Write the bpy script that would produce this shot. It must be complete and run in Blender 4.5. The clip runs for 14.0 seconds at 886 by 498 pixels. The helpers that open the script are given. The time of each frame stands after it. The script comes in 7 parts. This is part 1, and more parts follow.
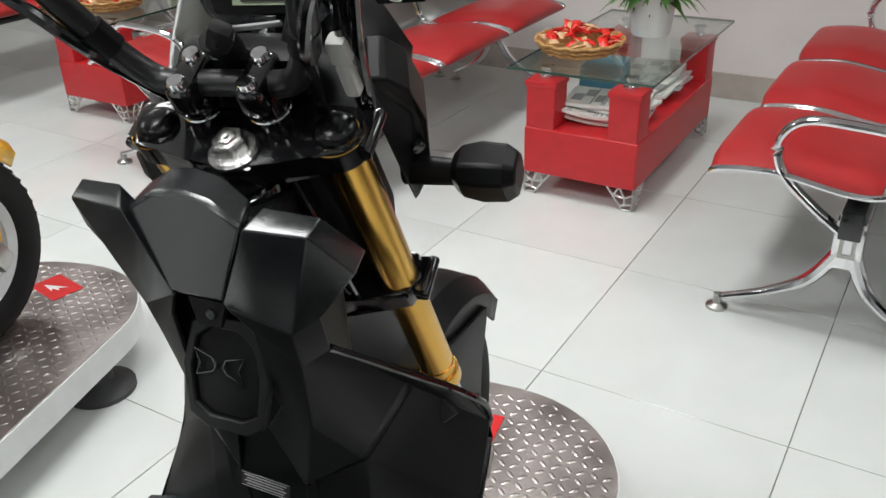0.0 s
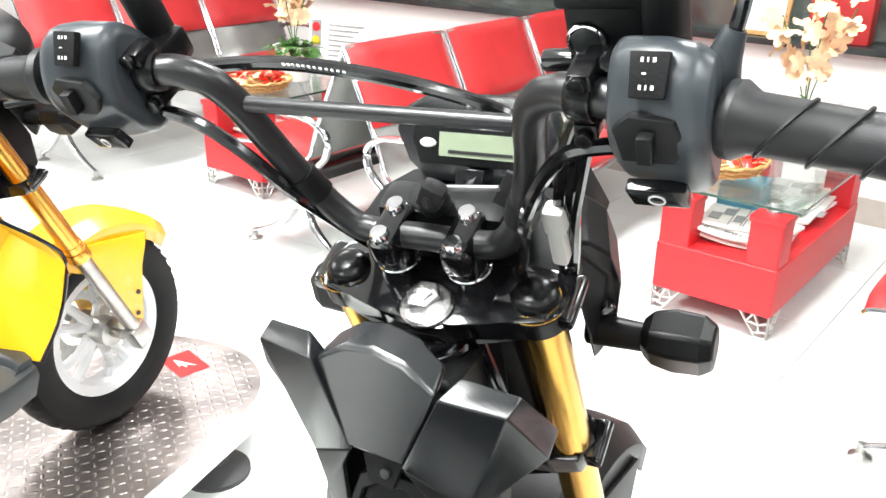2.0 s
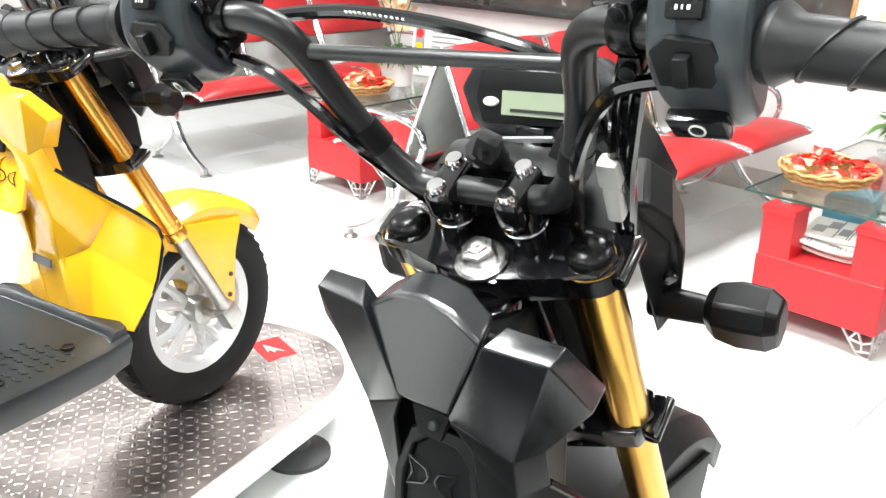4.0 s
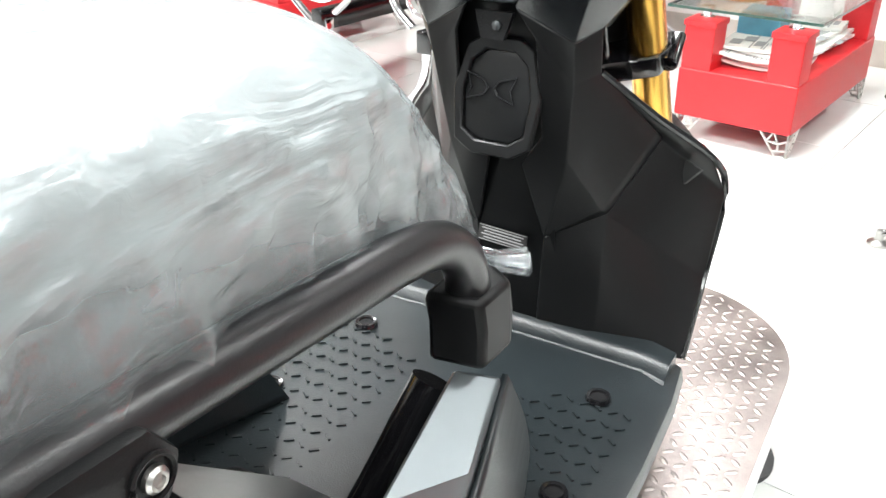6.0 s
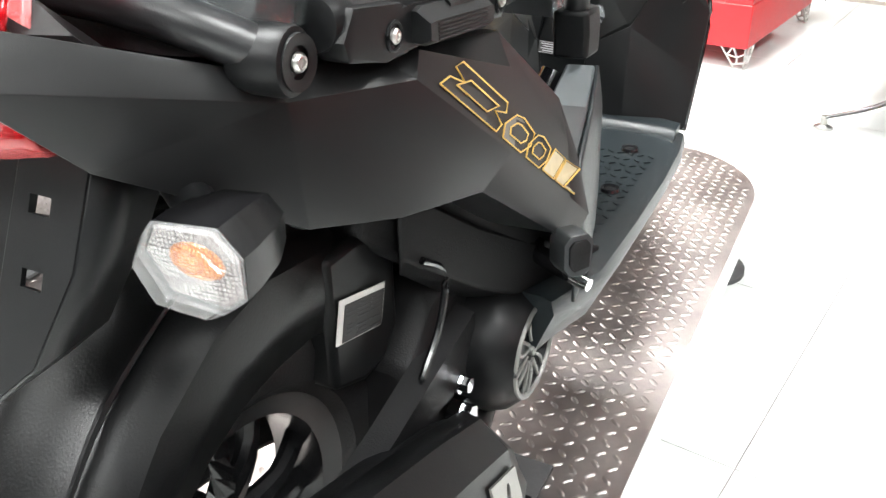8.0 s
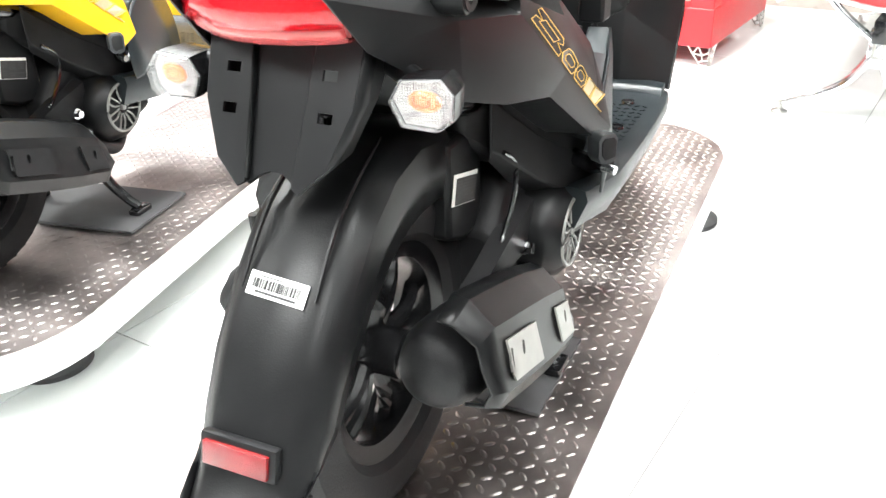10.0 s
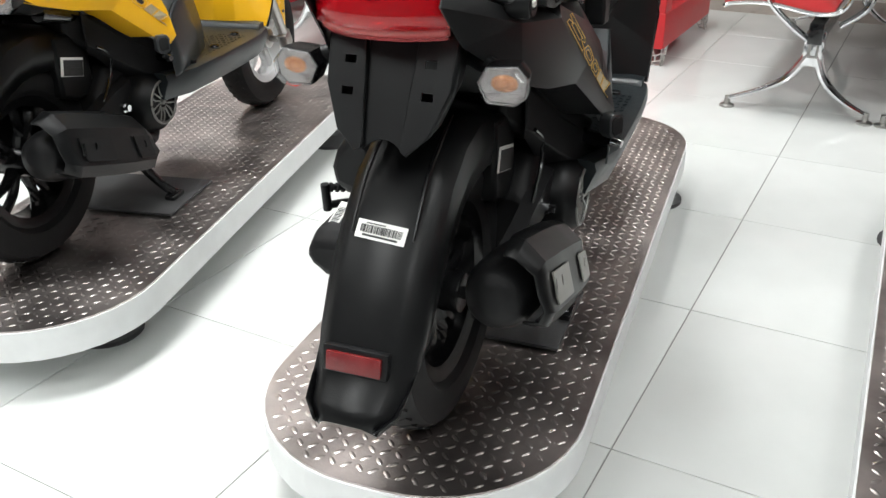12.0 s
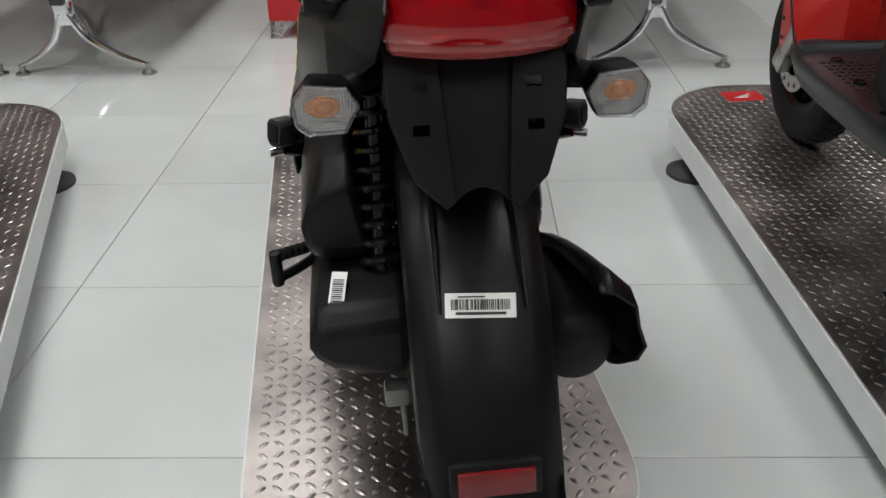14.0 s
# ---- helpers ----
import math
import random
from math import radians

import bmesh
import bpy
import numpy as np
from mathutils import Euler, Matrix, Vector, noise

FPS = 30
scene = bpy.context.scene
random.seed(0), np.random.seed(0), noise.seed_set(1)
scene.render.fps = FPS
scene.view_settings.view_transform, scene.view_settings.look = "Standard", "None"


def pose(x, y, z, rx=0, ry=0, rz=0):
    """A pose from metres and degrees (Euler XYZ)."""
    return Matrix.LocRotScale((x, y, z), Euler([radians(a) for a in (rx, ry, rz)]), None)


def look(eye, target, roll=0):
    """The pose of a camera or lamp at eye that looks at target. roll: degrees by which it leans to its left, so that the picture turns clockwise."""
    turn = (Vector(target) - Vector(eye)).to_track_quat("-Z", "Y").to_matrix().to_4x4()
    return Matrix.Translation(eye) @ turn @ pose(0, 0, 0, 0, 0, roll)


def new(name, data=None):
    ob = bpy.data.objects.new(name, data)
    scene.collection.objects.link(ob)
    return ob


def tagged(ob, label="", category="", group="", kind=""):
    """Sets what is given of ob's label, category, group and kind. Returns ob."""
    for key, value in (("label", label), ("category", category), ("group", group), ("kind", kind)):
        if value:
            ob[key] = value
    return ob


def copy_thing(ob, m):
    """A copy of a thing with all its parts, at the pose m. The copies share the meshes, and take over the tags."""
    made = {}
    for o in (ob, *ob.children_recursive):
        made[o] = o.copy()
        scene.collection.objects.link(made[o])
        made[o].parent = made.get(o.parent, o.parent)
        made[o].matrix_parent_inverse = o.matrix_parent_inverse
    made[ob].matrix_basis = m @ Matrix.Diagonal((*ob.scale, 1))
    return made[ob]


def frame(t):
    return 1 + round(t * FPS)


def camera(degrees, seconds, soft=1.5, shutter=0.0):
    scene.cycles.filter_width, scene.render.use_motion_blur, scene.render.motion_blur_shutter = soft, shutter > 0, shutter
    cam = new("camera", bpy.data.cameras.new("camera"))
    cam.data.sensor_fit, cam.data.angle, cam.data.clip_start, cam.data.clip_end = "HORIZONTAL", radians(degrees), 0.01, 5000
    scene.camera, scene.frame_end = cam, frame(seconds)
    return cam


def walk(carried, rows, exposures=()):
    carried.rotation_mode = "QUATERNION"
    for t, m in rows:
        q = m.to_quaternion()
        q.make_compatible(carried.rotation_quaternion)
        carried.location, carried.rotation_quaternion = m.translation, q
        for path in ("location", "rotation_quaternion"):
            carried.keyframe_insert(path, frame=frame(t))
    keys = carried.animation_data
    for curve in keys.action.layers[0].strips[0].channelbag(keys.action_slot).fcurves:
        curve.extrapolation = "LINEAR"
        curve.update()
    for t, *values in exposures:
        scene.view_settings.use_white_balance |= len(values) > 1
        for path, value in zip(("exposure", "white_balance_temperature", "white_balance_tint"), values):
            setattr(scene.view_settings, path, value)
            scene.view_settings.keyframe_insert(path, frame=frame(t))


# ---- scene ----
from mathutils.bvhtree import BVHTree

cam = camera(54.0, 14.0)
PATH = [
    (0, (0.444, 0.583, 1.301), (-0.486, 2.092, 0.375), -1.7),
    (0.5, (0.355, 0.564, 1.304), (-0.658, 2.047, 0.424), -1.6),
    (1, (0.319, 0.556, 1.32), (-0.747, 2.024, 0.478), -0.6),
    (1.5, (0.324, 0.576, 1.341), (-0.79, 2.029, 0.536), -0.0),
    (2, (0.339, 0.591, 1.351), (-0.821, 2.035, 0.595), 0.8),
    (2.2, (0.348, 0.595, 1.352), (-0.833, 2.029, 0.612), 1.2),
    (4.3, (0.383, 0.6, 1.279), (-0.962, 1.884, 0.542), 0.2),
    (4.5, (0.378, 0.575, 1.258), (-0.955, 1.86, 0.501), -0.3),
    (5, (0.363, 0.516, 1.208), (-0.899, 1.847, 0.41), -1.6),
    (5.5, (0.367, 0.457, 1.147), (-0.8, 1.841, 0.296), -0.6),
    (6, (0.399, 0.361, 1.089), (-0.714, 1.748, 0.172), -0.3),
    (6.5, (0.429, 0.249, 1.061), (-0.657, 1.639, 0.118), -1.8),
    (7, (0.438, 0.103, 1.046), (-0.592, 1.519, 0.081), -3.1),
    (7.5, (0.483, -0.013, 1.046), (-0.52, 1.417, 0.072), -2.2),
    (8, (0.555, -0.133, 1.044), (-0.473, 1.287, 0.082), -1.1),
    (8.5, (0.59, -0.227, 1.056), (-0.458, 1.191, 0.112), -1.6),
    (9, (0.606, -0.345, 1.069), (-0.415, 1.11, 0.153), -1.7),
    (9.2, (0.617, -0.392, 1.07), (-0.388, 1.077, 0.157), -1.6),
    (11.5, (0.748, -0.822, 1.113), (-0.22, 0.669, 0.197), -2.0),
    (12, (0.677, -0.887, 1.139), (-0.196, 0.666, 0.23), -0.9),
    (12.5, (0.6, -0.891, 1.158), (-0.178, 0.716, 0.257), 0.0),
    (13, (0.453, -0.815, 1.125), (-0.187, 0.84, 0.202), -0.7),
    (13.5, (0.257, -0.767, 1.108), (-0.115, 0.953, 0.158), -0.7),
    (14, (0.038, -0.756, 1.117), (-0.003, 0.987, 0.138), -1.0),
]
EXPOSURES = [
    (0.0, -1.62),
    (0.5, -1.5),
    (1.0, -0.55),
    (1.5, -0.1),
    (2.0, 0.1),
    (2.2, 0.1),
    (4.3, -0.15),
    (4.5, -0.35),
    (5.0, -1.28),
    (5.5, -1.1),
    (6.0, 0.15),
    (6.5, 0.3),
    (7.0, 0.22),
    (7.5, 0.15),
    (8.0, 0.33),
    (8.5, 0.8),
    (9.0, 0.85),
    (9.2, 0.85),
    (11.5, -0.55),
    (12.0, -1.15),
    (12.5, -1.45),
    (13.0, -1.5),
    (13.5, -1.9),
    (14.0, -2.15),
]
walk(cam, [(t, look(eye, target, roll)) for t, eye, target, roll in PATH], EXPOSURES)

LAMP_POWER = 52


# ---- world, lights ----
world = bpy.data.worlds.new("showroom_world")
scene.world = world
world.use_nodes = True
world.node_tree.nodes["Background"].inputs[0].default_value = (0.9, 0.95, 1.0, 1)
world.node_tree.nodes["Background"].inputs[1].default_value = 0.35


# ---- materials ----
def material(name, color, rough=0.5, metal=0.0, vary=0.12, scale=30.0, bump=0.05, bscale=200.0, coat=0.0, rvary=0.08, spec=0.5):
    """Principled surface with two scales of variation in colour and roughness, and fine relief."""
    m = bpy.data.materials.new(name)
    m.use_nodes = True
    nt = m.node_tree
    b = nt.nodes["Principled BSDF"]
    co = nt.nodes.new("ShaderNodeTexCoord")
    n1 = nt.nodes.new("ShaderNodeTexNoise")
    n1.inputs["Scale"].default_value = scale
    n1.inputs["Detail"].default_value = 5
    nt.links.new(co.outputs["Object"], n1.inputs["Vector"])
    n2 = nt.nodes.new("ShaderNodeTexNoise")
    n2.inputs["Scale"].default_value = bscale
    n2.inputs["Detail"].default_value = 3
    nt.links.new(co.outputs["Object"], n2.inputs["Vector"])
    ramp = nt.nodes.new("ShaderNodeValToRGB")
    c = Vector(color)
    ramp.color_ramp.elements[0].position, ramp.color_ramp.elements[1].position = 0.3, 0.7
    ramp.color_ramp.elements[0].color = (*(c * (1 - vary)), 1)
    ramp.color_ramp.elements[1].color = (*[min(1, v) for v in c * (1 + vary)], 1)
    nt.links.new(n1.outputs["Fac"], ramp.inputs["Fac"])
    nt.links.new(ramp.outputs["Color"], b.inputs["Base Color"])
    mr = nt.nodes.new("ShaderNodeMapRange")
    mr.inputs["To Min"].default_value, mr.inputs["To Max"].default_value = max(0.02, rough - rvary), min(1, rough + rvary)
    nt.links.new(n1.outputs["Fac"], mr.inputs["Value"])
    nt.links.new(mr.outputs["Result"], b.inputs["Roughness"])
    b.inputs["Metallic"].default_value = metal
    b.inputs["Specular IOR Level"].default_value = spec
    b.inputs["Coat Weight"].default_value = coat
    b.inputs["Coat Roughness"].default_value = 0.06
    if bump:
        bp = nt.nodes.new("ShaderNodeBump")
        bp.inputs["Strength"].default_value = bump
        bp.inputs["Distance"].default_value = 0.002
        nt.links.new(n2.outputs["Fac"], bp.inputs["Height"])
        nt.links.new(bp.outputs["Normal"], b.inputs["Normal"])
    return m


def glass(name, tint, gloss=0.05, see=0.85, base=None):
    """Thin clear sheet: tinted see-through with Fresnel gloss, and a share of cloudy white."""
    m = bpy.data.materials.new(name)
    m.use_nodes = True
    nt = m.node_tree
    out = nt.nodes["Material Output"]
    nt.nodes.remove(nt.nodes["Principled BSDF"])
    tr = nt.nodes.new("ShaderNodeBsdfTransparent")
    tr.inputs[0].default_value = (*tint, 1)
    gl = nt.nodes.new("ShaderNodeBsdfGlossy")
    gl.inputs["Roughness"].default_value = gloss
    body = nt.nodes.new("ShaderNodeBsdfDiffuse")
    body.inputs[0].default_value = (*(base or tint), 1)
    lw = nt.nodes.new("ShaderNodeLayerWeight")
    pw = nt.nodes.new("ShaderNodeMath")
    pw.operation = "POWER"
    pw.inputs[1].default_value = 4.0
    nt.links.new(lw.outputs["Facing"], pw.inputs[0])
    fr = nt.nodes.new("ShaderNodeMath")
    fr.operation = "MULTIPLY_ADD"
    fr.inputs[1].default_value, fr.inputs[2].default_value = 0.8, 0.05
    nt.links.new(pw.outputs[0], fr.inputs[0])
    a = nt.nodes.new("ShaderNodeMixShader")
    a.inputs[0].default_value = 1 - see
    nt.links.new(tr.outputs[0], a.inputs[1])
    nt.links.new(body.outputs[0], a.inputs[2])
    s = nt.nodes.new("ShaderNodeMixShader")
    nt.links.new(fr.outputs[0], s.inputs[0])
    nt.links.new(a.outputs[0], s.inputs[1])
    nt.links.new(gl.outputs[0], s.inputs[2])
    nt.links.new(s.outputs[0], out.inputs[0])
    return m


def cells(name, c0, c1, scale, rough, metal):
    """Pressed prism cells, as inside a lamp: bright cell middles, darker joints."""
    m = material(name, c0, rough, metal, 0.1, 60, 0.0)
    nt = m.node_tree
    b = nt.nodes["Principled BSDF"]
    co = nt.nodes.new("ShaderNodeTexCoord")
    vo = nt.nodes.new("ShaderNodeTexVoronoi")
    vo.distance = "CHEBYCHEV"
    vo.inputs["Scale"].default_value, vo.inputs["Randomness"].default_value = scale, 0.2
    nt.links.new(co.outputs["Object"], vo.inputs["Vector"])
    ramp = nt.nodes.new("ShaderNodeValToRGB")
    ramp.color_ramp.elements[0].position, ramp.color_ramp.elements[1].position = 0.12, 0.5
    ramp.color_ramp.elements[0].color, ramp.color_ramp.elements[1].color = (*c0, 1), (*c1, 1)
    nt.links.new(vo.outputs["Distance"], ramp.inputs["Fac"])
    nt.links.new(ramp.outputs["Color"], b.inputs["Base Color"])
    bp = nt.nodes.new("ShaderNodeBump")
    bp.inputs["Strength"].default_value, bp.inputs["Distance"].default_value = 0.8, 0.002
    nt.links.new(vo.outputs["Distance"], bp.inputs["Height"])
    nt.links.new(bp.outputs["Normal"], b.inputs["Normal"])
    return m


def glow(name, color, strength):
    m = bpy.data.materials.new(name)
    m.use_nodes = True
    b = m.node_tree.nodes["Principled BSDF"]
    b.inputs["Base Color"].default_value = (*color, 1)
    b.inputs["Emission Color"].default_value = (*color, 1)
    b.inputs["Emission Strength"].default_value = strength
    return m


M_BLACK = material("black_textured_plastic", (0.0055, 0.0058, 0.0062), 0.4, 0, 0.25, 12, 0.08, 1100, rvary=0.06, spec=0.22)
M_FOOT = material("semi_gloss_footboard_plastic", (0.0125, 0.0165, 0.0185), 0.3, 0, 0.2, 10, 0.2, 600, rvary=0.06, spec=0.42)
M_GUARD = material("smooth_black_mudguard", (0.0055, 0.0057, 0.006), 0.33, 0, 0.3, 12, 0.12, 500, rvary=0.08, spec=0.22)
M_DISH = cells("bright_lamp_dish", (0.6, 0.53, 0.52), (0.14, 0.115, 0.115), 330, 0.2, 0.5)
M_SATIN = material("satin_black_paint", (0.0095, 0.0098, 0.0102), 0.31, 0.0, 0.15, 8, 0.06, 1200, rvary=0.05, spec=0.28)
M_DARKMET = material("matt_dark_grey_metallic", (0.009, 0.0102, 0.0117), 0.23, 0.0, 0.12, 8, 0.06, 1500, rvary=0.03, spec=0.8)
M_SWITCH = material("grey_switch_plastic", (0.03, 0.036, 0.041), 0.3, 0, 0.1, 10, 0.06, 1200, rvary=0.04, spec=0.45)
M_FIN = material("grey_metallic_fin", (0.17, 0.19, 0.2), 0.4, 0.75, 0.1, 8, 0.05, 1500, rvary=0.04)
M_PEG = material("grey_cast_peg", (0.06, 0.065, 0.068), 0.42, 0.6, 0.15, 20, 0.1, 500)
M_DARKRED = material("dark_red_bulb", (0.03, 0.002, 0.003), 0.55, 0, 0.2, 20, 0.0, spec=0.2)
M_GLOSS = material("gloss_black_enamel", (0.006, 0.006, 0.007), 0.14, 0, 0.3, 20, 0.04, 150, coat=0.6, rvary=0.06)
M_RIM = material("black_rim_paint", (0.0055, 0.0055, 0.006), 0.24, 0, 0.2, 20, 0.04, 200, rvary=0.05, spec=0.25)
M_PIPE = material("satin_black_tube", (0.011, 0.011, 0.012), 0.32, 0.0, 0.2, 15, 0.08, 700, rvary=0.06)
M_RUBBER = material("tyre_rubber", (0.009, 0.009, 0.0095), 0.62, 0, 0.3, 25, 0.3, 300, spec=0.25)
M_GRIP = material("grip_rubber", (0.013, 0.0135, 0.0145), 0.42, 0, 0.2, 40, 0.12, 1400, spec=0.4)
M_GOLD = material("gold_anodised_aluminium", (0.72, 0.42, 0.09), 0.24, 1.0, 0.1, 15, 0.03, 400, rvary=0.06)
M_CHROME = material("chrome", (0.82, 0.82, 0.84), 0.1, 1.0, 0.06, 20, 0.02, 200, rvary=0.05)
M_ZINC = material("bright_zinc_plating", (0.68, 0.67, 0.66), 0.24, 1.0, 0.08, 40, 0.03, 500)
M_STEEL = material("zinc_plated_steel", (0.46, 0.45, 0.43), 0.32, 1.0, 0.15, 40, 0.1, 500)
M_ALU = material("cast_grey_aluminium", (0.33, 0.33, 0.34), 0.42, 0.9, 0.2, 30, 0.2, 400)
M_HEAT = material("brushed_heat_shield", (0.36, 0.35, 0.33), 0.4, 0.85, 0.12, 25, 0.1, 600)
M_CERAM = material("heatproof_black_coating", (0.007, 0.007, 0.0075), 0.5, 0.0, 0.3, 20, 0.25, 500, spec=0.2)
M_YELLOW = material("yellow_gloss_paint", (0.86, 0.46, 0.012), 0.26, 0, 0.04, 6, 0.02, 500, coat=0.5, rvary=0.04)
M_REDPAINT = material("red_gloss_paint", (0.55, 0.02, 0.015), 0.26, 0, 0.05, 6, 0.02, 500, coat=0.5, rvary=0.04)
M_WHITERIM = material("white_rim_paint", (0.75, 0.76, 0.77), 0.35, 0, 0.05, 12, 0.04, 300)
M_SEAT = material("black_seat_vinyl", (0.021, 0.02, 0.021), 0.5, 0, 0.25, 30, 0.25, 500)
M_LABEL = material("white_label_paper", (0.78, 0.77, 0.74), 0.5, 0, 0.05, 40, 0.05, 200)
M_INK = material("black_print", (0.02, 0.02, 0.02), 0.5, 0, 0.2, 40, 0.0)
M_PRINTGREY = material("grey_print", (0.3, 0.3, 0.31), 0.5, 0, 0.1, 40, 0.0)
M_GOLDINK = material("gold_decal_foil", (0.75, 0.5, 0.14), 0.35, 0.6, 0.12, 60, 0.03, 300)
M_PALEFOIL = material("pale_gold_foil", (0.55, 0.47, 0.3), 0.38, 0.5, 0.12, 60, 0.03, 300)
M_GREYFOIL = material("grey_foil", (0.2, 0.2, 0.2), 0.38, 0.5, 0.12, 60, 0.03, 300)
M_RESV = material("milky_reservoir_plastic", (0.55, 0.55, 0.52), 0.4, 0, 0.06, 30, 0.05, 200)
M_LCD = material("green_grey_lcd", (0.27, 0.32, 0.22), 0.25, 0, 0.06, 20, 0.0, coat=0.3)
M_ORANGE = cells("amber_bulb", (0.8, 0.36, 0.14), (0.3, 0.09, 0.025), 420, 0.25, 0.3)
M_LENSRED = glass("red_lens_plastic", (0.9, 0.04, 0.06), 0.06, 0.58, (0.5, 0.006, 0.014))
M_LENSPINK = glass("pale_red_lens", (0.95, 0.35, 0.35), 0.08, 0.55, (0.6, 0.12, 0.12))
M_LAMPBACK = cells("faceted_lamp_back", (0.8, 0.4, 0.4), (0.45, 0.12, 0.12), 90, 0.25, 0.3)
M_REFLECT = material("red_reflector", (0.16, 0.005, 0.007), 0.25, 0, 0.25, 30, 0.5, 700, coat=0.4)
M_CLEAR = glass("clear_lens", (0.96, 0.965, 0.965), 0.06, 0.965, (0.8, 0.8, 0.79))
M_LENSRIM = glass("clear_lens_edge", (0.9, 0.91, 0.92), 0.08, 0.8, (0.7, 0.69, 0.7))
M_GLASS = glass("table_glass", (0.92, 0.96, 0.945), 0.01, 0.985)
M_GLASSEDGE = material("green_glass_edge", (0.03, 0.07, 0.055), 0.15, 0, 0.1, 10, 0.0, coat=0.4)
M_SOFA = material("red_leatherette", (0.56, 0.018, 0.024), 0.42, 0, 0.07, 20, 0.25, 420, rvary=0.06)
M_CUSHION = material("red_vinyl_cushion", (0.4, 0.02, 0.022), 0.4, 0, 0.08, 12, 0.2, 350, rvary=0.06)
M_SHELL = material("grey_powder_coated_steel", (0.2, 0.2, 0.19), 0.4, 0.4, 0.08, 12, 0.08, 500)
M_SILVER = material("silver_filigree_cast", (0.6, 0.59, 0.57), 0.3, 0.8, 0.15, 60, 0.2, 400)
# for walls out of view: dark colour stands in for a dim room side
M_DIMWALL = material("unseen_darkened_wall", (0.2, 0.2, 0.205), 0.5, 0, 0.1, 2, 0.06, 300)
M_WALL = material("pinkish_white_wall_paint", (0.76, 0.715, 0.7), 0.6, 0, 0.04, 3, 0.06, 300)
M_CEIL = material("white_ceiling_paint", (0.62, 0.63, 0.63), 0.7, 0, 0.03, 3, 0.05, 200)
M_SKIRT = material("beige_skirting_tile", (0.45, 0.4, 0.36), 0.3, 0, 0.1, 10, 0.05, 200)
M_PLATSIDE = material("white_platform_edge", (0.74, 0.75, 0.75), 0.4, 0, 0.06, 12, 0.08, 150)
M_WICKER = material("wicker", (0.5, 0.28, 0.1), 0.6, 0, 0.3, 60, 0.4, 200)
M_SWEETR = material("red_sweet_wrapper", (0.7, 0.03, 0.02), 0.28, 0.1, 0.3, 60, 0.2, 150)
M_SWEETT = material("tan_sweet_wrapper", (0.7, 0.45, 0.25), 0.35, 0.1, 0.3, 60, 0.2, 150)
M_LEAF = material("green_leaf", (0.06, 0.16, 0.03), 0.45, 0, 0.35, 25, 0.15, 200)
M_PETAL = material("peach_petal", (0.82, 0.58, 0.36), 0.55, 0, 0.2, 30, 0.1, 200)
M_POT = material("white_ceramic_pot", (0.78, 0.78, 0.77), 0.25, 0, 0.04, 12, 0.03, 100)
M_BLUE = material("blue_box_card", (0.1, 0.32, 0.45), 0.5, 0, 0.1, 20, 0.05, 200)
M_RUBMAT = material("dark_rubber_mat", (0.05, 0.05, 0.052), 0.6, 0, 0.2, 20, 0.2, 200)
M_STICKER = material("red_sticker", (0.65, 0.02, 0.02), 0.35, 0, 0.06, 30, 0.03, 200)
M_DARKGLASS = material("dark_window_display", (0.03, 0.035, 0.035), 0.1, 0, 0.3, 4, 0.0)


def floor_material():
    m = material("polished_porcelain_tile", (0.67, 0.685, 0.67), 0.07, 0, 0.03, 5, 0.015, 8, rvary=0.03, spec=0.55)
    nt = m.node_tree
    b = nt.nodes["Principled BSDF"]
    info = nt.nodes.new("ShaderNodeObjectInfo")
    hs = nt.nodes.new("ShaderNodeHueSaturation")
    mr = nt.nodes.new("ShaderNodeMapRange")
    mr.inputs["To Min"].default_value, mr.inputs["To Max"].default_value = 0.96, 1.03
    nt.links.new(info.outputs["Random"], mr.inputs["Value"])
    nt.links.new(mr.outputs["Result"], hs.inputs["Value"])
    src = b.inputs["Base Color"].links[0].from_socket
    nt.links.new(src, hs.inputs["Color"])
    nt.links.new(hs.outputs["Color"], b.inputs["Base Color"])
    return m


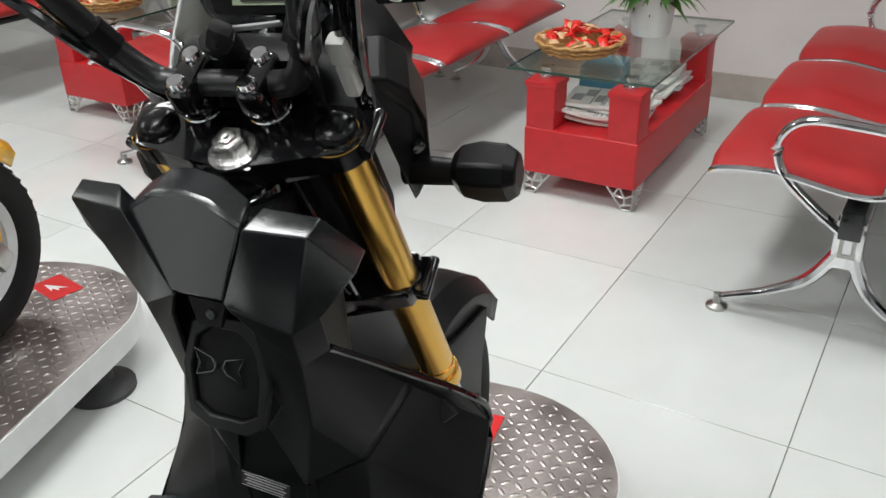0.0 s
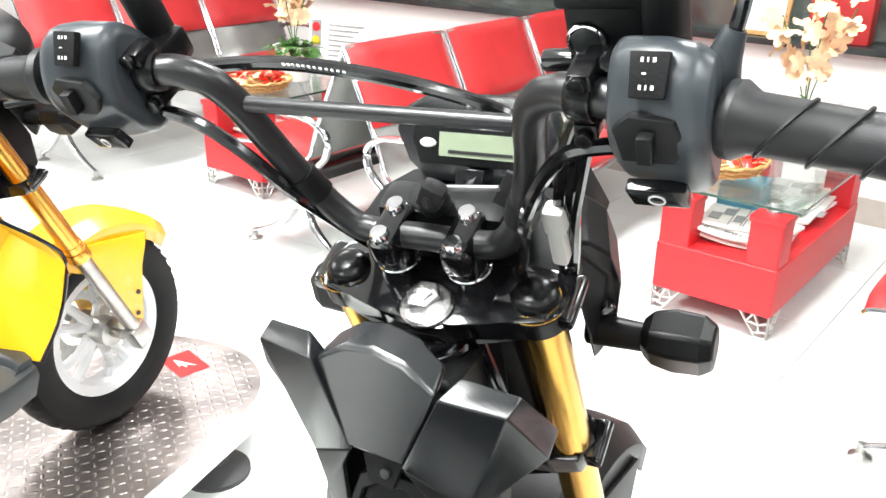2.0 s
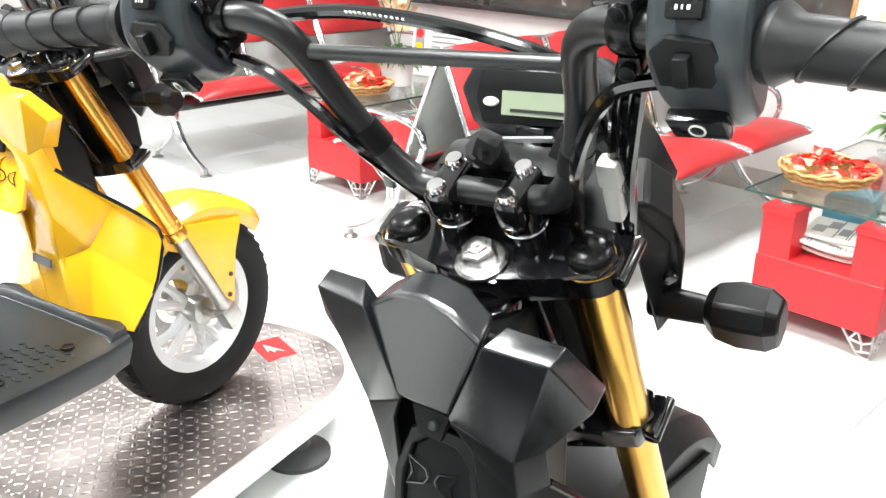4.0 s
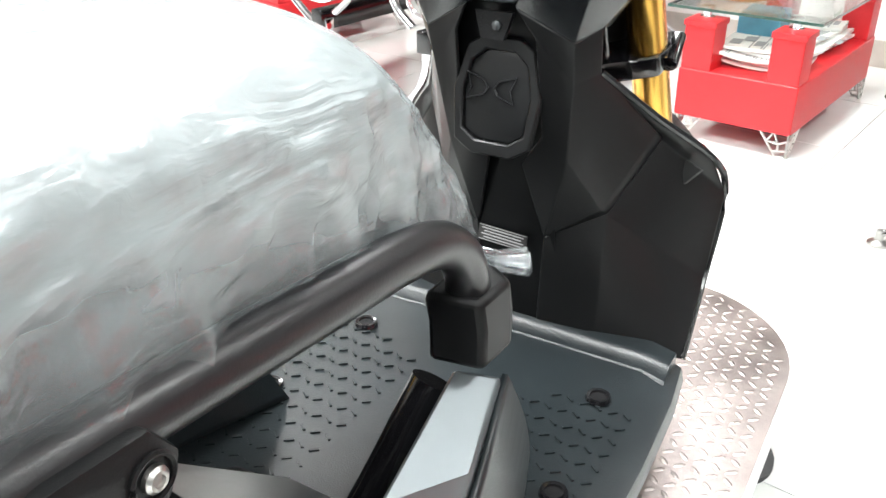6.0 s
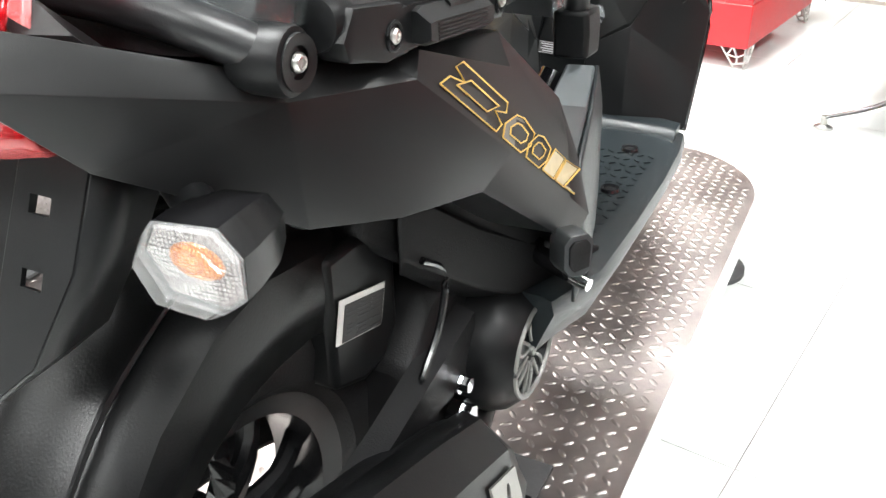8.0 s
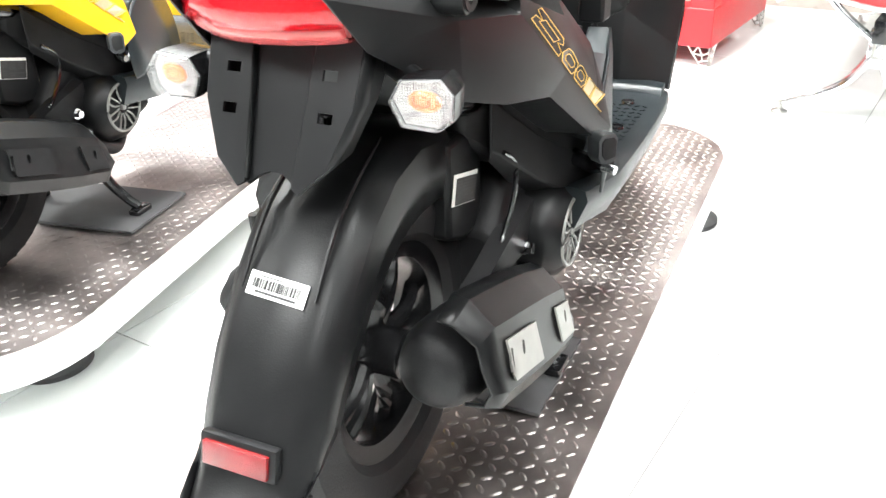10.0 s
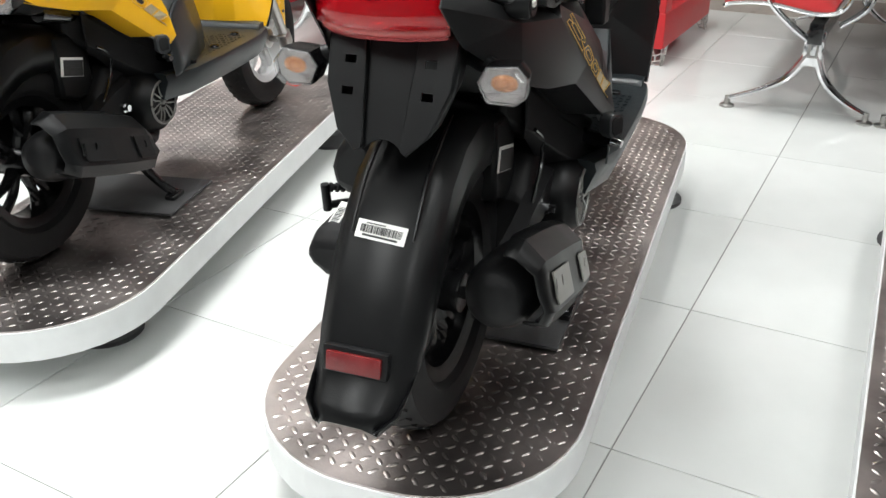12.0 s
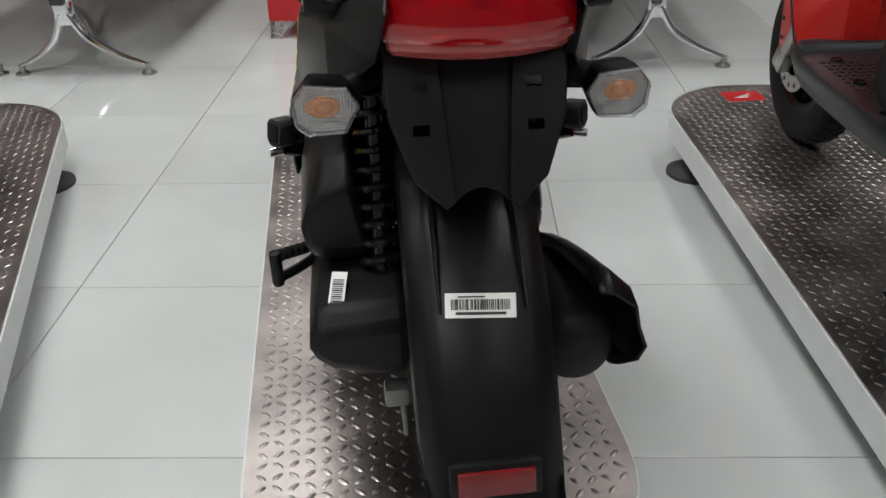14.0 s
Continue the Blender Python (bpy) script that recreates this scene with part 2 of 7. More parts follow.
def wrap_material():
    """Thin crumpled clear film: cloudy at random, see-through low down, with ceiling glare painted as milkiness on top,
    and sharp crease highlights.
    """
    m = bpy.data.materials.new("clear_plastic_film")
    m.use_nodes = True
    nt = m.node_tree
    out = nt.nodes["Material Output"]
    b = nt.nodes["Principled BSDF"]
    b.inputs["Base Color"].default_value = (0.325, 0.362, 0.37, 1)
    b.inputs["Roughness"].default_value = 0.22
    b.inputs["Specular IOR Level"].default_value = 0.8
    co = nt.nodes.new("ShaderNodeTexCoord")

    def noisy(scale, detail, distortion, stretch, turn, ridged=False):
        mp = nt.nodes.new("ShaderNodeMapping")
        mp.inputs["Scale"].default_value = stretch
        mp.inputs["Rotation"].default_value = (0, 0, turn)
        nt.links.new(co.outputs["Object"], mp.inputs["Vector"])
        n = nt.nodes.new("ShaderNodeTexNoise")
        if ridged:
            n.noise_type = "RIDGED_MULTIFRACTAL"
        n.inputs["Scale"].default_value, n.inputs["Detail"].default_value, n.inputs["Distortion"].default_value = scale, detail, distortion
        nt.links.new(mp.outputs["Vector"], n.inputs["Vector"])
        return n

    def math_node(op, x, y):
        n = nt.nodes.new("ShaderNodeMath")
        n.operation = op
        for k, v in enumerate((x, y)):
            if isinstance(v, (int, float)):
                n.inputs[k].default_value = v
            else:
                nt.links.new(v, n.inputs[k])
        return n.outputs[0]

    def span(src, f0, f1, t0, t1):
        n = nt.nodes.new("ShaderNodeMapRange")
        n.inputs["From Min"].default_value, n.inputs["From Max"].default_value = f0, f1
        n.inputs["To Min"].default_value, n.inputs["To Max"].default_value = t0, t1
        nt.links.new(src, n.inputs["Value"])
        return n.outputs["Result"]

    broad = noisy(15, 5, 0.9, (1.5, 0.3, 1.5), 0.12)
    streak = noisy(30, 6, 0.5, (1.0, 0.16, 1.0), 0.12)
    crease = noisy(9, 5, 0.8, (1.0, 0.8, 1.0), 0.2, True)
    height = math_node("ADD", math_node("MULTIPLY", broad.outputs["Fac"], 0.6), math_node("MULTIPLY", crease.outputs["Fac"], 0.22))
    height = math_node("ADD", height, math_node("MULTIPLY", streak.outputs["Fac"], 0.3))
    bp = nt.nodes.new("ShaderNodeBump")
    bp.inputs["Strength"].default_value, bp.inputs["Distance"].default_value = 0.8, 0.013
    nt.links.new(height, bp.inputs["Height"])
    nt.links.new(bp.outputs["Normal"], b.inputs["Normal"])
    # ceiling glare on the top and nose is painted in as opacity, fading down the sides
    sep = nt.nodes.new("ShaderNodeSeparateXYZ")
    nt.links.new(co.outputs["Object"], sep.inputs[0])
    level = math_node("ADD", math_node("ADD", sep.outputs["Z"], math_node("MULTIPLY", sep.outputs["Y"], 0.25)), math_node("MULTIPLY", broad.outputs["Fac"], 0.06))
    # height ramp of the painted glare, not a count of film sheets
    layers = span(level, 0.866, 0.93, 0.07, 0.88)
    cloud = span(math_node("ADD", math_node("MULTIPLY", streak.outputs["Fac"], 0.55), math_node("MULTIPLY", broad.outputs["Fac"], 0.45)), 0.33, 0.6, 0.72, 1.0)
    thick = math_node("MULTIPLY", layers, cloud)
    tr = nt.nodes.new("ShaderNodeBsdfTransparent")
    gl = nt.nodes.new("ShaderNodeBsdfGlossy")
    gl.inputs["Roughness"].default_value = 0.11
    gl.inputs["Color"].default_value = (0.86, 0.92, 0.96, 1)
    nt.links.new(bp.outputs["Normal"], gl.inputs["Normal"])
    clear = nt.nodes.new("ShaderNodeMixShader")
    clear.inputs[0].default_value = 0.09
    nt.links.new(tr.outputs[0], clear.inputs[1])
    nt.links.new(gl.outputs[0], clear.inputs[2])
    mix = nt.nodes.new("ShaderNodeMixShader")
    nt.links.new(thick, mix.inputs[0])
    nt.links.new(clear.outputs[0], mix.inputs[1])
    nt.links.new(b.outputs[0], mix.inputs[2])
    nt.links.new(mix.outputs[0], out.inputs[0])
    return m


M_TILE = floor_material()
M_GROUT = material("grey_grout", (0.3, 0.29, 0.27), 0.8, 0, 0.1, 30, 0.1, 200)
M_WRAP = wrap_material()
M_TREADPLATE = material("worn_steel_tread_plate", (0.43, 0.385, 0.37), 0.38, 1.0, 0.35, 7, 0.12, 120, rvary=0.14)
M_STUD = material("polished_tread_studs", (0.45, 0.41, 0.395), 0.36, 1.0, 0.35, 7, 0.08, 200, rvary=0.12)


# ---- modelling helpers ----
def part(name, bm, mat, parent=None, label="", M=None, smooth=32, mirror=False):
    """Links a bmesh as one mesh object, under a thing or a part when parent is given."""
    if M is not None:
        bmesh.ops.transform(bm, matrix=M, verts=bm.verts)
    if mirror:
        bmesh.ops.transform(bm, matrix=Matrix.Diagonal((-1, 1, 1, 1)), verts=bm.verts)
    bmesh.ops.recalc_face_normals(bm, faces=bm.faces)
    me = bpy.data.meshes.new(name)
    bm.to_mesh(me)
    bm.free()
    for m in (mat if isinstance(mat, (list, tuple)) else [mat]):
        me.materials.append(m)
    if smooth:
        me.polygons.foreach_set("use_smooth", [True] * len(me.polygons))
        me.set_sharp_from_angle(angle=radians(smooth))
    ob = new(name, me)
    if parent:
        ob.parent = parent
    if label:
        ob["label"] = label
    return ob


def empty(name, m, label, category, group=""):
    ob = new(name)
    ob.empty_display_size = 0.05
    ob.matrix_world = m
    return tagged(ob, label, category, group)


def B():
    return bmesh.new()


def box(bm, c, s, M=None, bevel=0.0, seg=2):
    r = bmesh.ops.create_cube(bm, size=1, matrix=Matrix.Translation(c) @ (M or Matrix()) @ Matrix.Diagonal((*s, 1)))
    if bevel:
        es = list({e for v in r["verts"] for e in v.link_edges})
        bmesh.ops.bevel(bm, geom=es, offset=bevel, segments=seg, profile=0.6, affect="EDGES")
    return bm


def along(p0, p1):
    d = Vector(p1) - Vector(p0)
    return Matrix.Translation((Vector(p0) + Vector(p1)) / 2) @ d.to_track_quat("Z", "Y").to_matrix().to_4x4(), d.length


def cyl(bm, p0, p1, r, r2=None, seg=20, bevel=0.0):
    m, L = along(p0, p1)
    q = bmesh.ops.create_cone(bm, cap_ends=True, segments=seg, radius1=r, radius2=r if r2 is None else r2, depth=L, matrix=m)
    if bevel:
        fs = [f for f in {f for v in q["verts"] for f in v.link_faces} if len(f.verts) > 4]
        es = list({e for f in fs for e in f.edges})
        bmesh.ops.bevel(bm, geom=es, offset=bevel, segments=2, profile=0.6, affect="EDGES")
    return bm


def smooth_path(pts, n=6):
    P = [Vector(p) for p in pts]
    out = []
    for i in range(len(P) - 1):
        a, b, c, d = P[max(i - 1, 0)], P[i], P[i + 1], P[min(i + 2, len(P) - 1)]
        for k in range(n):
            t = k / n
            out.append(0.5 * (2 * b + (c - a) * t + (2 * a - 5 * b + 4 * c - d) * t * t + (3 * b - a - 3 * c + d) * t ** 3))
    return out + [P[-1]]


def tube(bm, pts, r, seg=12, n=6, flat=1.0):
    """A tube swept along a smooth path; r is a number or a list along the points; flat squeezes one axis."""
    path = smooth_path(pts, n) if n > 1 else [Vector(p) for p in pts]
    rs = r if isinstance(r, (list, tuple)) else None
    rings = []
    up = Vector((0, 0, 1))
    for i, p in enumerate(path):
        d = (path[min(i + 1, len(path) - 1)] - path[max(i - 1, 0)]).normalized()
        s = d.cross(up)
        if s.length < 0.05:
            s = d.cross(Vector((0, 1, 0)))
        s.normalize()
        u = s.cross(d)
        if rs:
            f = i / (len(path) - 1) * (len(rs) - 1)
            k = min(int(f), len(rs) - 2)
            rad = rs[k] + (rs[k + 1] - rs[k]) * (f - k)
        else:
            rad = r
        rings.append([bm.verts.new(p + rad * (math.cos(a) * s + flat * math.sin(a) * u)) for a in [2 * math.pi * j / seg for j in range(seg)]])
    skin(bm, rings)
    return bm


def skin(bm, rings, closed=True, caps=True):
    n = len(rings[0])
    for a, b in zip(rings, rings[1:]):
        for j in range(n if closed else n - 1):
            k = (j + 1) % n
            bm.faces.new((a[j], a[k], b[k], b[j]))
    if caps and closed:
        bm.faces.new(rings[0][::-1])
        bm.faces.new(rings[-1])


def loft(bm, sections, closed=True, caps=True):
    skin(bm, [[bm.verts.new(p) for p in s] for s in sections], closed, caps)
    return bm


def prism(bm, poly, d0, d1, M=None, bevel=0.0, seg=2):
    """A polygon in x, y pushed from depth d0 to d1 along z."""
    lo = [bm.verts.new((x, y, d0)) for x, y in poly]
    hi = [bm.verts.new((x, y, d1)) for x, y in poly]
    n = len(poly)
    fs = [bm.faces.new(lo[::-1]), bm.faces.new(hi)]
    for i in range(n):
        fs.append(bm.faces.new((lo[i], lo[(i + 1) % n], hi[(i + 1) % n], hi[i])))
    vs = lo + hi
    if bevel:
        es = list({e for f in fs for e in f.edges})
        r = bmesh.ops.bevel(bm, geom=es, offset=bevel, segments=seg, profile=0.6, affect="EDGES")
        vs = list({v for f in r["faces"] for v in f.verts} | {v for v in vs if v.is_valid})
    if M is not None:
        bmesh.ops.transform(bm, matrix=M, verts=vs)
    return bm


def lathe(bm, profile, M=None, seg=40, caps=False):
    """A profile of (radius, height) turned round z."""
    rings = []
    for k in range(seg):
        a = 2 * math.pi * k / seg
        rings.append([bm.verts.new((r * math.cos(a), r * math.sin(a), z)) for r, z in profile])
    n = len(profile)
    for k in range(seg):
        a, b = rings[k], rings[(k + 1) % seg]
        for j in range(n - 1):
            bm.faces.new((a[j], b[j], b[j + 1], a[j + 1]))
    if caps:
        bm.faces.new([r[0] for r in rings][::-1])
        bm.faces.new([r[-1] for r in rings])
    if M is not None:
        bmesh.ops.transform(bm, matrix=M, verts=[v for r in rings for v in r])
    return bm


def plate(bm, outer, holes, thick, M=None):
    """A flat plate in x, y with holes through it."""
    es = []
    for loop in [outer] + holes:
        vs = [bm.verts.new((x, y, 0)) for x, y in loop]
        es += [bm.edges.new((vs[i], vs[(i + 1) % len(vs)])) for i in range(len(vs))]
    r = bmesh.ops.triangle_fill(bm, use_beauty=True, use_dissolve=False, edges=es)
    fs = [g for g in r["geom"] if isinstance(g, bmesh.types.BMFace)]
    e = bmesh.ops.extrude_face_region(bm, geom=fs)
    up = [g for g in e["geom"] if isinstance(g, bmesh.types.BMVert)]
    bmesh.ops.translate(bm, vec=(0, 0, thick), verts=up)
    if M is not None:
        bmesh.ops.transform(bm, matrix=M, verts=bm.verts)
    return bm


def ngon(n, rx, ry=None, a0=0.0):
    ry = rx if ry is None else ry
    return [(rx * math.cos(a0 + 2 * math.pi * i / n), ry * math.sin(a0 + 2 * math.pi * i / n)) for i in range(n)]


def basis(o, x, y, z):
    m = Matrix((x, y, z)).transposed().to_4x4()
    return Matrix.Translation(o) @ m


def facing(o, normal, up=(0, 0, 1)):
    """Frame at o whose z looks along normal and whose y is nearest to up."""
    z = Vector(normal).normalized()
    x = Vector(up).cross(z).normalized()
    return basis(o, x, z.cross(x), z)


def solid(ob, t, offset=-1.0):
    md = ob.modifiers.new("thickness", "SOLIDIFY")
    md.thickness, md.offset = t, offset
    return ob


def rounded(ob, w=0.004, seg=2, angle=30):
    md = ob.modifiers.new("edges", "BEVEL")
    md.width, md.segments, md.limit_method, md.angle_limit = w, seg, "ANGLE", radians(angle)
    return ob


AXLE_X = Matrix.Rotation(radians(90), 4, "Y")


M_LAMP = glow("lamp_diffuser", (0.965, 0.985, 0.975), 9.0)
M_BACKDROP = material("dark_mottled_backdrop", (0.08, 0.09, 0.08), 0.6, 0, 0.9, 5, 0.0)


# ---- the room ----
X0, X1, Y0, Y1, HIGH = -6.3, 4.5, -4.35, 4.65, 3.2


def wall(name, c, s, mat=None):
    bm = B()
    box(bm, c, s)
    return tagged(part(name, bm, mat or M_WALL, smooth=0), "plain painted showroom wall in pinkish white" if mat is None else "unseen wall coloured dark to dim the reflections", "wall", kind="structure")


wall("wall_west", (X0 - 0.1, (Y0 + Y1) / 2, HIGH / 2), (0.2, Y1 - Y0 + 0.4, HIGH))
# east and south are unseen, darkened so black bodywork reflects less light
wall("wall_east", (X1 + 0.1, (Y0 + Y1) / 2, HIGH / 2), (0.2, Y1 - Y0 + 0.4, HIGH), M_DIMWALL)
wall("wall_south", ((X0 + X1) / 2, Y0 - 0.1, HIGH / 2), (X1 - X0, 0.2, HIGH), M_DIMWALL)
wall("wall_north", ((X0 + X1) / 2, Y1 + 0.1, 0.37), (X1 - X0, 0.2, 0.74))
wall("wall_north_upper", ((X0 + X1) / 2, Y1 + 0.1, 2.7), (X1 - X0, 0.2, 1.0))
bm = B()
box(bm, ((X0 + X1) / 2, (Y0 + Y1) / 2, HIGH + 0.05), (X1 - X0 + 0.4, Y1 - Y0 + 0.4, 0.1))
tagged(part("ceiling", bm, M_CEIL, smooth=0), "plain white showroom ceiling", "ceiling", kind="structure")
bm = B()
box(bm, ((X0 + X1) / 2, Y1 - 0.006, 0.06), (X1 - X0, 0.012, 0.12))
tagged(part("baseboard", bm, M_SKIRT, smooth=0), "beige tiled skirting along the wall", "baseboard", kind="structure")

# display window over the low north wall, with a dark mottled sheet added behind it
win = empty("window_1", Matrix.Translation((0, Y1, 0.74)), "long display window over a low wall with dark frames", "window")
win["kind"] = "structure"
bm = B()
box(bm, ((X0 + X1) / 2, 0.08, 0.015), (X1 - X0, 0.26, 0.03), bevel=0.004)
part("window_sill", bm, M_DARKGLASS, win, "dark polished sill")
for x in np.arange(X0 + 0.05, X1, 1.35):
    bm = B()
    box(bm, (x, 0.1, 0.75), (0.05, 0.06, 1.44), bevel=0.004)
    part("mullion", bm, M_STEEL, win)
bm = B()
box(bm, ((X0 + X1) / 2, 0.115, 0.745), (X1 - X0, 0.006, 1.43))
part("pane", bm, M_GLASS, win, smooth=0).visible_shadow = False
# added flat sheet behind the pane; its dimness is put into the colour
bm = B()
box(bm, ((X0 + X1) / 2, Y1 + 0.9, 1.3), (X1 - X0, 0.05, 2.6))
window_backing = part("backdrop", bm, M_BACKDROP, smooth=0)
tagged(window_backing, "flat dark mottled sheet added behind the window glass", "backdrop", kind="structure")

# small things on the sill
def framed_certificate(m, w, h):
    t = empty("framed_certificate", m, "small framed certificate standing on the dark sill", "picture frame", "sill display")
    bm = B()
    plate(bm, [(-w, 0), (w, 0), (w, h), (-w, h)], [[(-w + 0.02, 0.02), (w - 0.02, 0.02), (w - 0.02, h - 0.02), (-w + 0.02, h - 0.02)]], 0.018)
    part("frame", bm, M_WICKER, t, "gilt frame", smooth=0)
    bm = B()
    box(bm, (0, h / 2, 0.005), (2 * w - 0.03, h - 0.03, 0.006))
    part("sheet", bm, M_LABEL, t, smooth=0)


def display_box(m, w, h, mat, label):
    bm = B()
    box(bm, (0, 0, h / 2), (w, 0.1, h), bevel=0.006)
    t = part("display_box", bm, mat)
    t.matrix_world = m
    tagged(t, label, "box", "sill display")


for x in (-1.1, 0.35):
    framed_certificate(pose(x, Y1 + 0.02, 0.77, 80, 0, 0), 0.13, 0.3)
for x, w, h, mt, lb in ((-0.75, 0.26, 0.2, M_CUSHION, "dark red box on the window sill"), (-0.4, 0.2, 0.16, M_LEAF, "green box on the window sill"), (0.0, 0.3, 0.24, M_CUSHION, "dark red box on the window sill"), (0.75, 0.35, 0.2, M_SHELL, "grey box on the window sill"), (-1.9, 0.5, 0.12, M_SHELL, "grey box on the window sill")):
    display_box(pose(x, Y1 + 0.05, 0.772), w, h, mt, lb)

# floor: grout bed and polished tiles
bm = B()
box(bm, ((X0 + X1) / 2, (Y0 + Y1) / 2, -0.055), (X1 - X0 + 0.4, Y1 - Y0 + 0.4, 0.1))
floor = tagged(part("floor", bm, M_GROUT, smooth=0), "polished off-white porcelain floor tiles with thin grey joints", "floor", kind="structure")

# ceiling lights: recessed troffers
LAMPS = [(x, y) for x in (-3.4, -0.8, 1.5, 3.6) for y in (-2.4, 0.1, 2.8)]


def ceiling_light(x, y):
    t = empty("ceiling_light", Matrix.Translation((x, y, HIGH)), "white square ceiling light with a bright diffuser", "ceiling light", "ceiling lights")
    bm = B()
    plate(bm, [(-0.32, -0.62), (0.32, -0.62), (0.32, 0.62), (-0.32, 0.62)], [[(-0.29, -0.59), (0.29, -0.59), (0.29, 0.59), (-0.29, 0.59)]], -0.03)
    part("frame", bm, M_CEIL, t, smooth=0)
    bm = B()
    box(bm, (0, 0, -0.012), (0.58, 1.18, 0.008))
    part("diffuser", bm, M_LAMP, t, smooth=0)
    la = bpy.data.lights.new("ceiling_lamp", "AREA")
    la.shape, la.size, la.size_y, la.energy, la.color = "RECTANGLE", 0.56, 1.16, LAMP_POWER * (0.76 if y > 2 else 1.16 if x == -0.8 and y > 0 else 1.05) * {-3.4: 1.6, -0.8: 1.9, 1.5: 0.8, 3.6: 0.55}[x], (0.965, 0.985, 0.975)
    la.spread = radians(138)
    ob = new("ceiling_lamp", la)
    ob.matrix_world = Matrix.Translation((x, y, HIGH - 0.04))
    return t


for x, y in LAMPS:
    ceiling_light(x, y)


# ---- display platforms ----
def stadium(w, l, r, n=10):
    pts = []
    for cx, cy, a in ((w / 2 - r, l / 2 - r, 0), (-w / 2 + r, l / 2 - r, 90), (-w / 2 + r, -l / 2 + r, 180), (w / 2 - r, -l / 2 + r, 270)):
        pts += [(cx + r * math.cos(radians(a + 90 * i / n)), cy + r * math.sin(radians(a + 90 * i / n))) for i in range(n + 1)]
    return pts


def inside(x, y, w, l, r):
    dx, dy = max(abs(x) - (w / 2 - r), 0), max(abs(y) - (l / 2 - r), 0)
    return math.hypot(dx, dy) < r if dx and dy else abs(x) < w / 2 and abs(y) < l / 2


PLAT_W, PLAT_L, PLAT_R, PLAT_Z = 0.6, 1.99, 0.27, 0.18


def platform(m, studs=True):
    """A low round-ended display stand with a tread-plate top, a white rim and grey feet."""
    t = empty("display_platform", m, "round-ended steel tread plate platform with white rim on the tiles", "platform", "display platforms")
    bm = B()
    prism(bm, stadium(PLAT_W, PLAT_L, PLAT_R), PLAT_Z - 0.075, PLAT_Z - 0.004, bevel=0.006)
    part("rim", bm, M_PLATSIDE, t, "white painted rim")
    bm = B()
    prism(bm, stadium(PLAT_W - 0.008, PLAT_L - 0.008, PLAT_R - 0.004), PLAT_Z - 0.004, PLAT_Z, bevel=0.001, seg=1)
    top = part("tread_plate", bm, M_TREADPLATE, t, "worn steel tread plate")
    for sx, sy in ((0.22, 0.7), (-0.22, 0.7), (0.12, -0.68), (-0.12, -0.68)):
        bm = B()
        lathe(bm, [(0.0, 0.0), (0.085, 0.0), (0.085, 0.012), (0.035, 0.035), (0.025, 0.11), (0.0, 0.11)], Matrix.Translation((sx, sy, 0)), 24)
        part("foot", bm, M_RUBMAT, t, "grey round foot")
    verts, faces = [], []
    pitch = 0.0245
    rng = random.Random(4)
    for i in range(-int(PLAT_W / pitch), int(PLAT_W / pitch) + 1):
        for j in range(-int(PLAT_L / pitch), int(PLAT_L / pitch) + 1):
            x, y = i * pitch * 1.0, j * pitch
            if not inside(x, y, PLAT_W - 0.04, PLAT_L - 0.04, PLAT_R - 0.02):
                continue
            a = radians(45 if (i + j) % 2 else -45) + rng.uniform(-0.03, 0.03)
            ca, sa = math.cos(a), math.sin(a)
            L, w, h = 0.0122, 0.0045, 0.0019
            k = len(verts)
            for px, py, pz in ((-L, 0, 0), (-L * 0.5, -w, 0), (L * 0.5, -w, 0), (L, 0, 0), (L * 0.5, w, 0), (-L * 0.5, w, 0), (-L * 0.62, 0, h * 0.8), (-L * 0.2, -w * 0.35, h), (L * 0.2, -w * 0.35, h), (L * 0.62, 0, h * 0.8), (L * 0.2, w * 0.35, h), (-L * 0.2, w * 0.35, h)):
                verts.append((x + px * ca - py * sa, y + px * sa + py * ca, PLAT_Z + pz - 0.0002))
            faces += [(k + q, k + (q + 1) % 6, k + 6 + (q + 1) % 6, k + 6 + q) for q in range(6)] + [tuple(k + 6 + q for q in range(6))]
    me = bpy.data.meshes.new("studs")
    me.from_pydata(verts, [], faces)
    me.materials.append(M_STUD)
    me.polygons.foreach_set("use_smooth", [True] * len(me.polygons))
    ob = new("studs", me)
    ob.parent = top
    ob["kind"] = "stuff"
    return t


BIKE = pose(0.067, 0.0015, PLAT_Z, 0, 0, 8.3)
stand_a = platform(pose(0.067, 0.0015, 0, 0, 0, 8.3) @ pose(-0.028, 0.965, 0))
PB = pose(-1.243, 0.915, 0, 0, 0, 16.5)
BIKE_B = pose(-1.058, 0.077, PLAT_Z, 0, 0, 13.5)
PC = pose(1.0, 1.005, 0, 0, 0, 2.0)
stand_b = copy_thing(stand_a, PB)
stand_c = copy_thing(stand_a, PC)


def red_sticker(m):
    bm = B()
    box(bm, (0, 0, 0.0012), (0.12, 0.085, 0.0016), bevel=0.0006)
    t = part("floor_sticker", bm, M_STICKER, None, smooth=0)
    t.matrix_world = m
    tagged(t, "red square sticker with a white wing mark on the platform", "sticker", "platform stickers")
    bm = B()
    prism(bm, [(-0.035, -0.015), (0.03, 0.02), (0.01, 0.0), (0.025, -0.005), (0.0, -0.012), (0.012, -0.02)], 0.0022, 0.0028)
    part("mark", bm, M_LABEL, t, "white wing mark", smooth=0)
    return t


red_sticker(PB @ pose(0.02, 0.86, PLAT_Z, 0, 0, -25))
red_sticker(pose(-0.225, 1.77, PLAT_Z, 0, 0, 100))
red_sticker(PC @ pose(-0.04, 0.88, PLAT_Z, 0, 0, 5))


